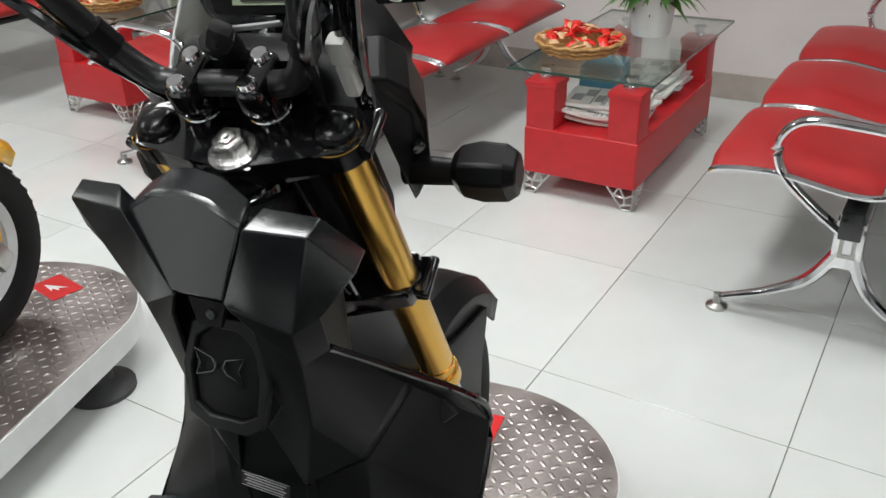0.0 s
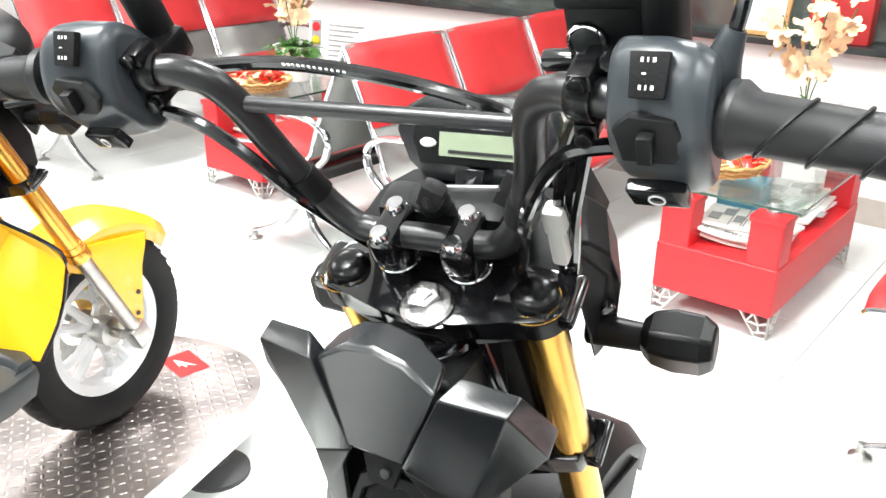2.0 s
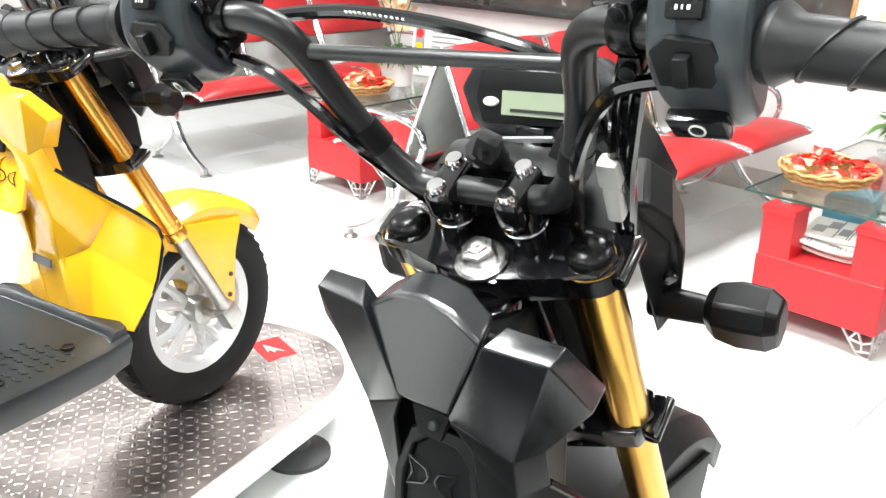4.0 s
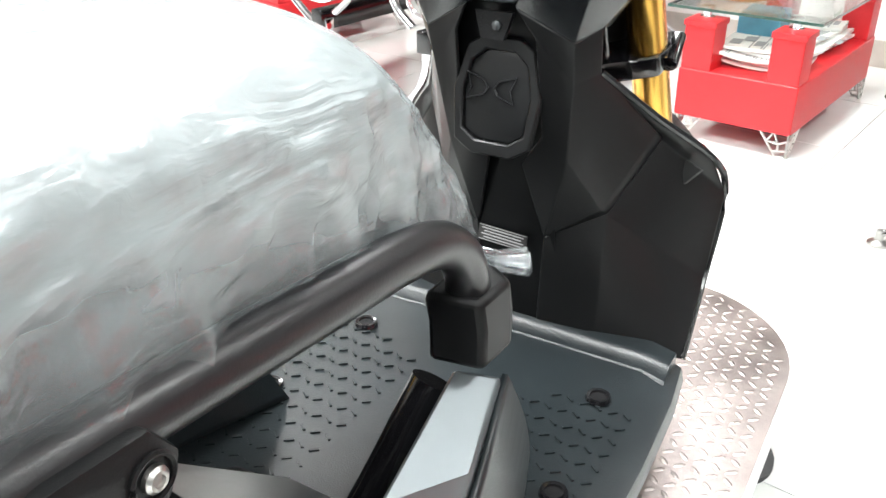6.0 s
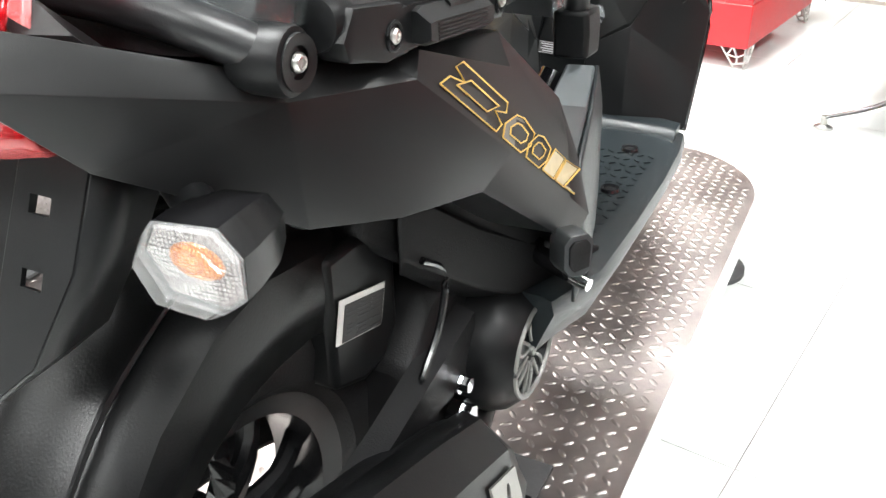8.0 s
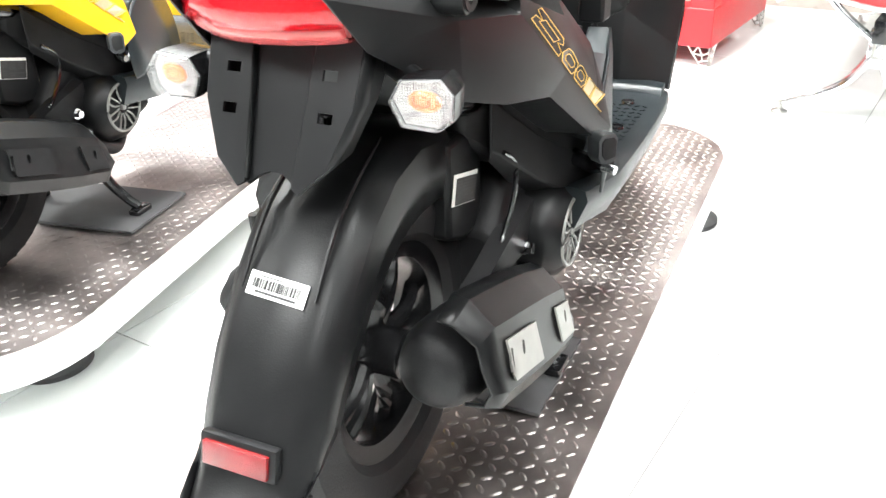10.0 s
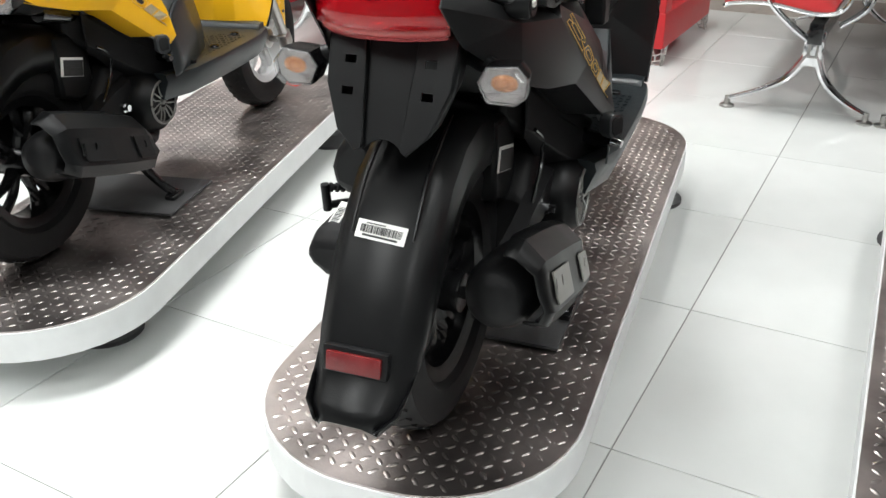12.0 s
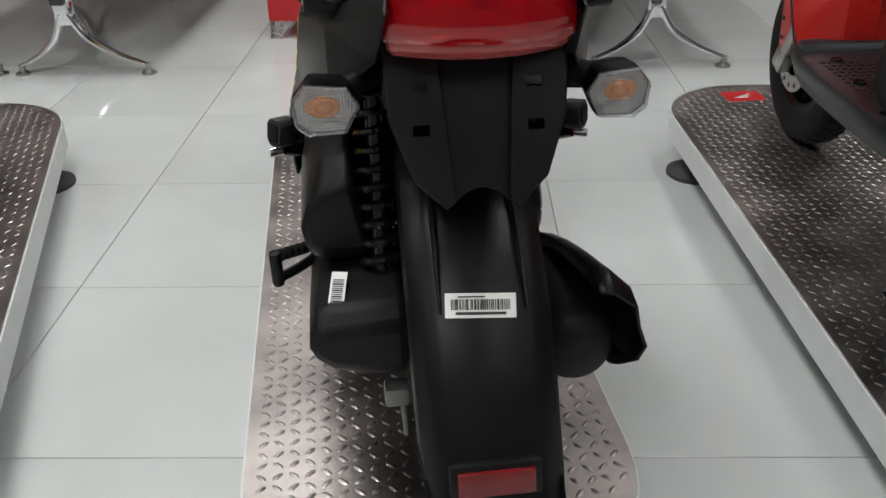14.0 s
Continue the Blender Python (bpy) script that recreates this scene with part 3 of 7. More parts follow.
# ---- waiting benches ----
def bench(m, seats=3, group="waiting benches"):
    """Beam bench: beam along +y, seats facing -x; x = 0 at the front feet, y = 0 at the near leg."""
    t = empty("waiting_bench", m, "red cushioned beam bench with chrome legs and armrests", "bench", group)
    W, step = 0.535, 0.56
    length = seats * step
    bm = B()
    box(bm, (0.3, length / 2 - 0.02, 0.335), (0.055, length + 0.04, 0.08), bevel=0.006)
    part("beam", bm, M_GLOSS, t, "black steel beam")

    def leg(y):
        bm = B()
        for pts in ([(0.0, y, 0.035), (0.12, y, 0.085), (0.22, y, 0.15), (0.285, y, 0.25)], [(0.53, y, 0.035), (0.44, y, 0.08), (0.36, y, 0.15), (0.315, y, 0.25)]):
            tube(bm, pts, [0.011, 0.015, 0.022, 0.026], 10, 6, 0.8)
        box(bm, (0.3, y, 0.275), (0.075, 0.045, 0.14), bevel=0.012)
        lg = part("leg", bm, M_CHROME, t, "chrome splayed leg")
        for x in (0.0, 0.53):
            bm = B()
            lathe(bm, [(0.0, 0.0), (0.03, 0.0), (0.03, 0.008), (0.012, 0.016), (0.012, 0.045), (0.0, 0.048)], Matrix.Translation((x, y, 0)), 20)
            part("glide", bm, M_STEEL, lg)
        bm = B()
        plate(bm, [(-0.02, -0.035), (0.02, -0.035), (0.02, 0.035), (-0.02, 0.035)], [[(-0.01, -0.025), (0.01, -0.025), (0.01, 0.025), (-0.01, 0.025)]], 0.003, basis((0.3, y - 0.0225, 0.275), Vector((1, 0, 0)), Vector((0, 0, 1)), Vector((0, -1, 0))))
        part("leg_rib", bm, M_STEEL, lg)

    leg(0.0)
    leg(length - 0.06)

    def profile(off):
        """Seat and back in x, z."""
        return [(-0.06, 0.405 + off), (-0.03, 0.42 + off), (0.1, 0.43 + off), (0.27, 0.405 + off), (0.35, 0.41 + off), (0.392 - off * 0.7, 0.44 + off * 0.6), (0.415 - off, 0.5), (0.452 - off, 0.59), (0.585 - off, 0.86)]

    for i in range(seats):
        y0, y1 = i * step - 0.02, i * step - 0.02 + W
        bm = B()
        pr = smooth_path([(x, 0, z) for x, z in profile(0)], 3)
        loft(bm, [[(p.x, y, p.z) for y in np.linspace(y0, y1, 3)] for p in pr], closed=False)
        sh = solid(part("seat_shell", bm, M_SHELL, t, "grey perforated steel shell"), 0.004, 0)
        for nm, a, b in (("seat_cushion", 1, 5), ("back_cushion", 8, 9)):
            q = smooth_path([(x, 0, z) for x, z in profile(0.0)[a - 1:b]], 5 if a == 1 else 12)
            bm = B()
            sec = []
            n = len(q)
            for k, p in enumerate(q):
                d = (q[min(k + 1, n - 1)] - q[max(k - 1, 0)]).normalized()
                nv = Vector((-d.z, 0, d.x))
                edge = min(1, 4.5 * min(k, n - 1 - k) / (n - 1) + 0.25)
                ring = []
                for s in range(9):
                    f = s / 8
                    h = 0.006 + 0.03 * edge * (1 - abs(2 * f - 1) ** 6)
                    ring.append(p + nv * h + Vector((0, y0 + 0.012 + (W - 0.024) * f, 0)))
                ring += [p + nv * 0.004 + Vector((0, y1 - 0.012, 0)), p + nv * 0.004 + Vector((0, y0 + 0.012, 0))]
                sec.append(ring)
            loft(bm, sec)
            part(nm, bm, M_CUSHION, t, "red vinyl cushion", smooth=50)
        for y in (y0, y1):
            bm = B()
            tube(bm, [(x, y, z) for x, z in profile(0.004)], 0.0085, 8, 4)
            part("edge_tube", bm, M_CHROME, t, "chrome edge tube")
    for y in (-0.012, length - 0.045):
        bm = B()
        tube(bm, [(0.285, y, 0.3), (0.2, y, 0.36), (0.115, y, 0.44), (0.1, y, 0.52), (0.15, y, 0.575), (0.26, y, 0.58), (0.4, y, 0.565), (0.47, y, 0.52), (0.46, y, 0.44), (0.38, y, 0.37)], 0.017, 12, 6, 0.75)
        part("armrest", bm, M_CHROME, t, "chrome loop armrest")
    return t


bench_a = bench(pose(0.0, 2.765, 0))


def mirrored_bench(x_front, y):
    """The same bench turned to face +x, its near leg at y."""
    return copy_thing(bench_a, pose(x_front, y + 3 * 0.56 - 0.06, 0, 0, 0, 180))


mirrored_bench(1.125, 2.765)
mirrored_bench(-1.255, 2.745)
copy_thing(bench_a, pose(-2.41, 2.75, 0))
mirrored_bench(-3.63, 2.75)


# ---- tables ----
def coffee_table(m):
    t = empty("coffee_table", m, "red leatherette coffee table with glass top and silver feet", "table", "coffee tables")
    W, L = 0.42, 0.9
    bm = B()
    box(bm, (0, 0, 0.165), (W, L, 0.17), bevel=0.008, seg=3)
    part("base", bm, M_SOFA, t, "red leatherette box base")
    for sx in (-1, 1):
        for sy in (-1, 1):
            x, y = sx * (W / 2 - 0.058), sy * (L / 2 - 0.058)
            bm = B()
            box(bm, (x, y, 0.33), (0.108, 0.108, 0.165), bevel=0.007, seg=3)
            box(bm, (x, y, 0.408), (0.118, 0.118, 0.022), bevel=0.005)
            post = part("post", bm, M_SOFA, t, "red leatherette corner post")
            bm = B()
            lathe(bm, [(0.0, 0.418), (0.026, 0.418), (0.026, 0.428), (0.016, 0.432), (0.016, 0.448), (0.024, 0.452), (0.024, 0.461), (0.0, 0.461)], Matrix.Translation((x, y, 0)), 20)
            part("glass_stud", bm, M_CHROME, post, "chrome stud")
            fx, fy = sx * (W / 2 - 0.055), sy * (L / 2 - 0.055)
            bm = B()
            rng = random.Random(3)
            top, bot = 0.085, 0.0
            for fxdir, fydir in ((1, 0), (0, 1)):
                o = Vector((fx + sx * 0.05, fy + sy * 0.05, 0))
                u = Vector((-sx * fxdir, -sy * fydir, 0))
                P = lambda a, z: o + u * a + Vector((0, 0, z))
                ribs = [(0, top, 0, bot), (0.1, top, 0.035, bot), (0, top, 0.1, top), (0, bot, 0.035, bot), (0, 0.06, 0.03, 0.045), (0.03, 0.045, 0.05, top), (0.03, 0.045, 0.028, 0.02), (0.028, 0.02, 0, 0.025), (0.03, 0.045, 0.07, 0.05), (0.05, top, 0.07, 0.05), (0.028, 0.02, 0.045, 0.015)]
                for a0, z0, a1, z1 in ribs:
                    cyl(bm, P(a0, z0 + 0.002), P(a1, z1 + 0.002), 0.0045, seg=6)
            part("foot", bm, M_SILVER, t, "silver filigree corner foot")
    bm = B()
    box(bm, (0, 0, 0.466), (0.52, 0.98, 0.01), bevel=0.002)
    g = part("glass_top", bm, [M_GLASS, M_GLASSEDGE], t, "clear glass top with dark green edge", smooth=0)
    for p in g.data.polygons:
        p.material_index = 0 if abs(p.normal.z) > 0.8 else 1
    return t


TA, TB = pose(-0.63, 3.69, 0), pose(-2.975, 3.54, 0)
table_a = coffee_table(TA)
table_b = copy_thing(table_a, TB)


def newspaper(m, seed):
    rng = random.Random(seed)
    bm = B()
    n = 10
    secs = []
    w, l = 0.21, 0.29
    bend = rng.uniform(0.0, 0.02)
    for i in range(n + 1):
        f = i / n - 0.5
        z = 0.012 + bend * (f * 2) ** 2
        secs.append([(-w / 2, f * l, z - 0.011), (w / 2, f * l, z - 0.011), (w / 2, f * l, z), (-w / 2, f * l, z)])
    loft(bm, secs)
    t = part("newspaper", bm, M_LABEL, None, smooth=0)
    t.matrix_world = m
    tagged(t, "folded newspaper with grey print on the table shelf", "newspaper", "newspapers")
    bm = B()
    y = l / 2 - 0.02
    while y > -l / 2 + 0.02:
        if rng.random() < 0.3:
            h = rng.uniform(0.03, 0.05)
            box(bm, (rng.uniform(-0.04, 0.04), y - h / 2, 0.0135 + bend * (y / l * 2) ** 2), (0.07, h, 0.0012))
            y -= h
        else:
            for x in (-0.075, -0.025, 0.025, 0.075):
                if rng.random() < 0.85:
                    box(bm, (x, y, 0.0135 + bend * (y / l * 2) ** 2), (0.043, 0.0042, 0.0012))
            y -= 0.0085
    part("print", bm, M_PRINTGREY, t, "grey bars of print", smooth=0)
    return t


n_paper = 0
for T, y0, count in ((TA, -0.24, 5), (TA, 0.07, 4), (TA, 0.29, 4), (TB, -0.24, 3), (TB, 0.1, 3)):
    for i in range(count):
        r = random.Random(n_paper + 20)
        newspaper(T @ pose(r.uniform(-0.015, 0.03), y0 + r.uniform(-0.02, 0.02), 0.252 + 0.0145 * i, r.uniform(-1, 1), 0, r.uniform(-9, 9) + 90), n_paper)
        n_paper += 1


def basket(m, seed):
    t = empty("sweet_basket", m, "round wicker basket heaped with red wrapped sweets on glass", "basket", "sweet baskets")
    bm = B()
    lathe(bm, [(0.0, 0.003), (0.1, 0.003), (0.13, 0.024), (0.152, 0.052), (0.159, 0.054), (0.147, 0.045), (0.12, 0.02), (0.095, 0.01), (0.0, 0.01)], None, 40)
    part("bowl", bm, M_WICKER, t, "woven wicker bowl")
    bm = B()
    for k in range(3):
        tube(bm, [((0.156 - k * 0.013) * math.cos(a), (0.156 - k * 0.013) * math.sin(a), 0.054 - k * 0.017 + 0.003 * math.sin(16 * a)) for a in np.linspace(0, 2 * math.pi, 97)], 0.006, 6, 1)
    part("woven_rim", bm, M_WICKER, t)
    rng = random.Random(seed)
    for k in range(52):
        rad, a = 0.135 * math.sqrt(rng.random()), rng.uniform(0, 6.28)
        z = 0.05 + 0.05 * (1 - (rad / 0.135) ** 2) * rng.uniform(0.6, 1.1)
        bm = B()
        wx, wy = rng.uniform(0.045, 0.062), rng.uniform(0.026, 0.034)
        loft(bm, [[(x * wx / 2, f * wy / 2, h * (1 - abs(x) ** 3) + 0.0006 * side) for f, h, side in ((-1, 0.0, 1), (-0.5, 0.007, 1), (0.5, 0.007, 1), (1, 0.0, 1), (0.5, -0.006, -1), (-0.5, -0.006, -1))] for x in (-1, -0.82, -0.4, 0, 0.4, 0.82, 1)])
        part("sweet", bm, M_SWEETR if rng.random() < 0.66 else M_SWEETT, t, "wrapped sweet", M=pose(rad * math.cos(a), rad * math.sin(a), z, rng.uniform(-35, 35), rng.uniform(-35, 35), rng.uniform(0, 360)), smooth=50)
    return t


basket(TA @ pose(-0.1, -0.24, 0.472), 1)
basket(TB @ pose(0.03, -0.28, 0.472), 2)


def flower_pot(m, seed):
    t = empty("potted_orchid", m, "peach orchid with green leaves in a white pot", "potted plant", "potted orchids")
    bm = B()
    lathe(bm, [(0.0, 0.0), (0.07, 0.0), (0.075, 0.01), (0.085, 0.1), (0.095, 0.17), (0.1, 0.175), (0.088, 0.172), (0.08, 0.14), (0.0, 0.14)], None, 36)
    part("pot", bm, M_POT, t, "white ceramic pot")
    rng = random.Random(seed)
    bm = B()
    for k in range(150):
        a = rng.uniform(0, 6.28)
        L = rng.uniform(0.09, 0.17)
        o = Vector((rng.uniform(-0.06, 0.06), rng.uniform(-0.06, 0.06), 0.14))
        d = Vector((math.cos(a), math.sin(a), 0))
        w = Vector((-math.sin(a), math.cos(a), 0)) * rng.uniform(0.005, 0.019)
        up = rng.uniform(0.3, 1.1)
        p = [o + d * L * f * 0.9 + Vector((0, 0, L * (up * f - 0.75 * f * f))) for f in (0, 0.35, 0.7, 1)]
        prev = None
        for q, s in zip(p, (0.6, 1, 0.75, 0.05)):
            cur = (bm.verts.new(q - w * s), bm.verts.new(q + w * s))
            if prev:
                bm.faces.new((prev[0], prev[1], cur[1], cur[0]))
            prev = cur
    part("leaves", bm, M_LEAF, t, "arching green leaves")
    for k in range(4):
        a = k * 1.6 + 0.4
        tip = Vector((0.12 * math.cos(a), 0.12 * math.sin(a), 0.5 + 0.06 * rng.random()))
        path = [Vector((0.01, 0, 0.14)), Vector((0.03 * math.cos(a), 0.03 * math.sin(a), 0.28)), tip]
        bm = B()
        tube(bm, path, 0.0025, 6, 5)
        part("stem", bm, M_LEAF, t)
        for j in range(9):
            f = 0.15 + 0.85 * j / 8
            c = path[1].lerp(tip, f) + Vector((rng.uniform(-0.035, 0.035), rng.uniform(-0.035, 0.035), rng.uniform(-0.03, 0.03)))
            bm = B()
            R0 = Euler((rng.uniform(0, 6), rng.uniform(0, 6), rng.uniform(0, 6))).to_matrix().to_4x4()
            for q in range(5):
                Rq = Matrix.Translation(c) @ R0 @ Matrix.Rotation(q * 1.257, 4, "Z")
                pr = [(0.0, 0, 0.002), (0.017, -0.016, 0.009), (0.038, -0.013, 0.006), (0.045, 0.0, 0.0), (0.038, 0.013, 0.006), (0.017, 0.016, 0.009)]
                vs = [bm.verts.new(Rq @ Vector(v)) for v in pr]
                bm.faces.new(vs)
            part("flower", bm, M_PETAL, t, "peach flower")
    return t


flower_pot(TA @ pose(0.03, 0.14, 0.472), 5)
flower_pot(TB @ pose(-0.03, 0.0, 0.472), 8)

bm = B()
box(bm, (0, 0, 0.07), (0.15, 0.2, 0.14), bevel=0.004)
bx = part("blue_box", bm, M_BLUE)
bx.matrix_world = TA @ pose(-0.08, -0.02, 0.251, 0, 0, 8)
tagged(bx, "blue cardboard box on the table shelf", "box")

# safety poster on a stand by the wall
poster = empty("poster", pose(-3.0, 3.83, 0.475, -8, 0, 10), "white safety poster with traffic light discs and grey text", "poster")
bm = B()
box(bm, (0, 0, 0.135), (0.38, 0.008, 0.27), bevel=0.002)
part("board", bm, M_LABEL, poster, smooth=0)
bm = B()
box(bm, (-0.14, -0.006, 0.145), (0.06, 0.003, 0.22))
part("light_panel", bm, M_PRINTGREY, poster, smooth=0)
for z, m in ((0.22, M_STICKER), (0.15, M_YELLOW), (0.08, M_LEAF)):
    bm = B()
    cyl(bm, (-0.14, -0.0075, z), (-0.14, -0.0105, z), 0.024, seg=24)
    part("disc", bm, m, poster, smooth=0)
bm = B()
for k in range(8):
    box(bm, (0.05 - 0.015 * (k % 3), -0.006, 0.235 - 0.026 * k), (0.22 - 0.03 * (k % 3), 0.002, 0.007))
part("printed_text", bm, M_PRINTGREY, poster, smooth=0)
bm = B()
box(bm, (0, 0.045, 0.02), (0.2, 0.09, 0.006), bevel=0.002)
part("stand_foot", bm, M_GLASS, poster, smooth=0)


# ---- scooters ----
def mirror_pts(pts):
    return [(-x, y, z) for x, y, z in pts]


def scooter(m, label, paint, accent, rim_mat, group="display scooters", film=True):
    """A naked-frame scooter: y forward, x to its right, z up from the platform; y = 0 just behind the rear wheel's hub line."""
    t = empty("scooter", m, label, "scooter", group)
    REAR, FRONT, RAD = Vector((0, 0.215, 0.237)), Vector((0, 1.445, 0.237)), 0.237
    # steering frame: z up the steering axis, x to the right
    S = pose(0.008, 1.105, 0.85, 28, 0, 0) @ pose(0, 0, 0, 0, 0, 6)

    def wheel(c, width, mat, disc=True):
        w = empty("wheel", Matrix(), "", "")
        w.parent = t
        w.matrix_parent_inverse = Matrix()
        w.location = c
        bm = B()
        h = width / 2
        prof = [(0.148, -h * 0.62), (0.165, -h * 0.9), (0.195, -h), (0.22, -h * 0.86), (RAD - 0.004, -h * 0.5), (RAD, 0), (RAD - 0.004, h * 0.5), (0.22, h * 0.86), (0.195, h), (0.165, h * 0.9), (0.148, h * 0.62)]
        lathe(bm, prof, AXLE_X, 64)
        ty = part("tyre", bm, M_RUBBER, w, "black tyre with slanted tread")
        bm = B()
        for k in range(44):
            a = 2 * math.pi * k / 44
            for s in (-1, 1):
                mm = Matrix.Rotation(a + s * 0.035, 4, "X") @ Matrix.Translation((s * h * 0.4, 0, RAD - 0.0052)) @ Matrix.Rotation(s * 0.2, 4, "Y") @ Matrix.Rotation(s * 0.6, 4, "Z")
                box(bm, (0, 0, 0), (h * 0.52, 0.012, 0.006), None, 0)
                bmesh.ops.transform(bm, matrix=mm, verts=bm.verts[-8:])
        tagged(part("tread", bm, M_RUBBER, ty, smooth=0), kind="stuff")
        bm = B()
        prof = [(0.13, -h * 0.55), (0.152, -h * 0.7), (0.158, -h * 0.72), (0.154, -h * 0.6), (0.14, -h * 0.3), (0.14, h * 0.3), (0.154, h * 0.6), (0.158, h * 0.72), (0.152, h * 0.7), (0.13, h * 0.55), (0.128, 0)]
        lathe(bm, prof + [prof[0]], AXLE_X, 56)
        rm = part("rim", bm, mat, w)
        for k in range(5):
            for da in (-0.16, 0.16):
                a = 2 * math.pi * k / 5 + da
                bm = B()
                y0, z0, y1, z1 = 0.03 * math.cos(a - da * 0.5), 0.03 * math.sin(a - da * 0.5), 0.134 * math.cos(a + da * 0.4), 0.134 * math.sin(a + da * 0.4)
                tube(bm, [(0, y0, z0), (0.012, (y0 + y1) / 2, (z0 + z1) / 2), (0.0, y1, z1)], [0.016, 0.011, 0.012], 8, 3)
                part("spoke", bm, mat, rm)
        bm = B()
        cyl(bm, (-h, 0, 0), (h, 0, 0), 0.034, seg=24, bevel=0.004)
        cyl(bm, (-h - 0.03, 0, 0), (h + 0.03, 0, 0), 0.011, seg=16)
        part("hub", bm, M_STEEL if disc else mat, w)
        if disc:
            bm = B()
            holes = [[(0.082 * math.cos(a) + 0.007 * math.cos(b), 0.082 * math.sin(a) + 0.007 * math.sin(b)) for b in np.linspace(0, 2 * math.pi, 8, endpoint=False)] for a in np.linspace(0, 2 * math.pi, 14, endpoint=False)]
            plate(bm, ngon(40, 0.098), holes + [ngon(24, 0.055)], 0.004, Matrix.Translation((-h - 0.012, 0, 0)) @ AXLE_X)
            part("brake_disc", bm, M_STEEL, w)
        return w

    wheel(REAR, 0.112, M_RIM, disc=False)
    fw = wheel(FRONT, 0.1, rim_mat)

    # rear mudguard
    path = [(0.45, 0.4, 0.06, 0.075), (0.415, 0.475, 0.064, 0.09), (0.34, 0.525, 0.068, 0.1), (0.25, 0.54, 0.071, 0.105), (0.17, 0.526, 0.074, 0.1), (0.1, 0.486, 0.076, 0.09), (0.04, 0.425, 0.077, 0.075), (-0.01, 0.36, 0.077, 0.068), (-0.045, 0.3, 0.076, 0.062), (-0.063, 0.264, 0.074, 0.04), (-0.08, 0.239, 0.072, 0.022), (-0.104, 0.218, 0.067, 0.013), (-0.127, 0.203, 0.045, 0.01)]
    secs = []
    for i, (y, z, w, d) in enumerate(path):
        a, b = path[max(i - 1, 0)], path[min(i + 1, len(path) - 1)]
        tv = Vector((0, b[0] - a[0], b[1] - a[1])).normalized()
        nv = Vector((0, -tv.z, tv.y))
        if nv.dot(Vector((0, y - REAR.y, z - REAR.z))) < 0:
            nv = -nv
        o = Vector((0, y, z))
        half = [(0, 0.0), (w * 0.62, -0.002), (w * 0.8, -0.008), (w, -0.022), (w + 0.003, -d * 0.6), (w - 0.002, -d)]
        pr = [(-x, h) for x, h in half[:0:-1]] + half
        secs.append([o + nv * h + Vector((x, 0, 0)) for x, h in pr])
    bm = B()
    loft(bm, secs, closed=False)
    mg = solid(part("rear_mudguard", bm, M_GUARD, t, "matt black rear mudguard", smooth=40), 0.004, 0)
    for s in (-1, 1):
        bm = B()
        tube(bm, [(s * 0.045, 0.2, 0.548), (s * 0.047, 0.1, 0.495), (s * 0.048, 0.03, 0.418)], [0.002, 0.0035, 0.0015], 6, 5)
        part("crease", bm, M_GUARD, mg)
    nrm = Vector((0, -0.79, 0.61))
    bm = B()
    box(bm, (0, 0, 0), (0.1, 0.04, 0.014), bevel=0.004)
    part("reflector_housing", bm, M_BLACK, mg, M=facing((-0.003, -0.067, 0.2685), (0, -0.97, 0.24)))
    bm = B()
    box(bm, (0, -0.001, 0.009), (0.084, 0.028, 0.008), bevel=0.002)
    part("reflector", bm, M_REFLECT, mg, "red rear reflector", M=facing((-0.003, -0.067, 0.2685), (0, -0.97, 0.24)))
    bm = B()
    box(bm, (0, 0, 0), (0.078, 0.027, 0.0012), bevel=0.0004, seg=1)
    mst = facing((-0.003, 0.034, 0.4225), nrm) @ Matrix.Rotation(radians(-4), 4, "Z")
    st = part("barcode_label", bm, M_LABEL, mg, "white barcode label", M=mst, smooth=0)
    bm = B()
    rng = random.Random(7)
    x = -0.032
    while x < 0.032:
        w = rng.choice((0.0006, 0.0010, 0.0016))
        box(bm, (x, 0.001, 0.001), (w, 0.0115, 0.0006))
        x += w + rng.choice((0.0007, 0.0011))
    box(bm, (0, -0.0085, 0.001), (0.055, 0.003, 0.0006))
    box(bm, (-0.01, 0.0095, 0.001), (0.03, 0.0015, 0.0006))
    tagged(part("barcode", bm, M_INK, st, M=mst, smooth=0), kind="stuff")

    # licence plate bracket
    br = empty("plate_bracket", Matrix(), "", "")
    br.parent = t
    o, up = Vector((0, 0.0865, 0.653)), Vector((0, 0.4, 0.916)).normalized()
    side = Vector((1, 0, 0))
    Mb = basis(o, side, up, side.cross(up))

    def hole(x, y):
        return [(x - 0.0085, y - 0.0055), (x + 0.0085, y - 0.0055), (x + 0.0085, y + 0.0055), (x - 0.0085, y + 0.0055)]

    for s in (-1, 1):
        outl = [(0.04, 0.045), (0.093, 0.045), (0.089, -0.033), (0.067, -0.094), (0.037, -0.123), (0.029, -0.118)]
        bm = B()
        plate(bm, [(s * x, y) for x, y in outl], [[(s * a, b) for a, b in hole(0.0585, 0.0)], [(s * a, b) for a, b in hole(0.0585, -0.043)]], 0.0035, Mb)
        part("bracket_side", bm, M_BLACK, br)
        bm = B()
        e = [Mb @ Vector((s * x, y, 0.002)) for x, y in ((0.093, 0.045), (0.089, -0.033), (0.067, -0.094), (0.037, -0.123))]
        loft(bm, [[p, p + Vector((-s * 0.006, 0.06 + 0.02 * (k == 0), -0.002))] for k, p in enumerate(e)], closed=False)
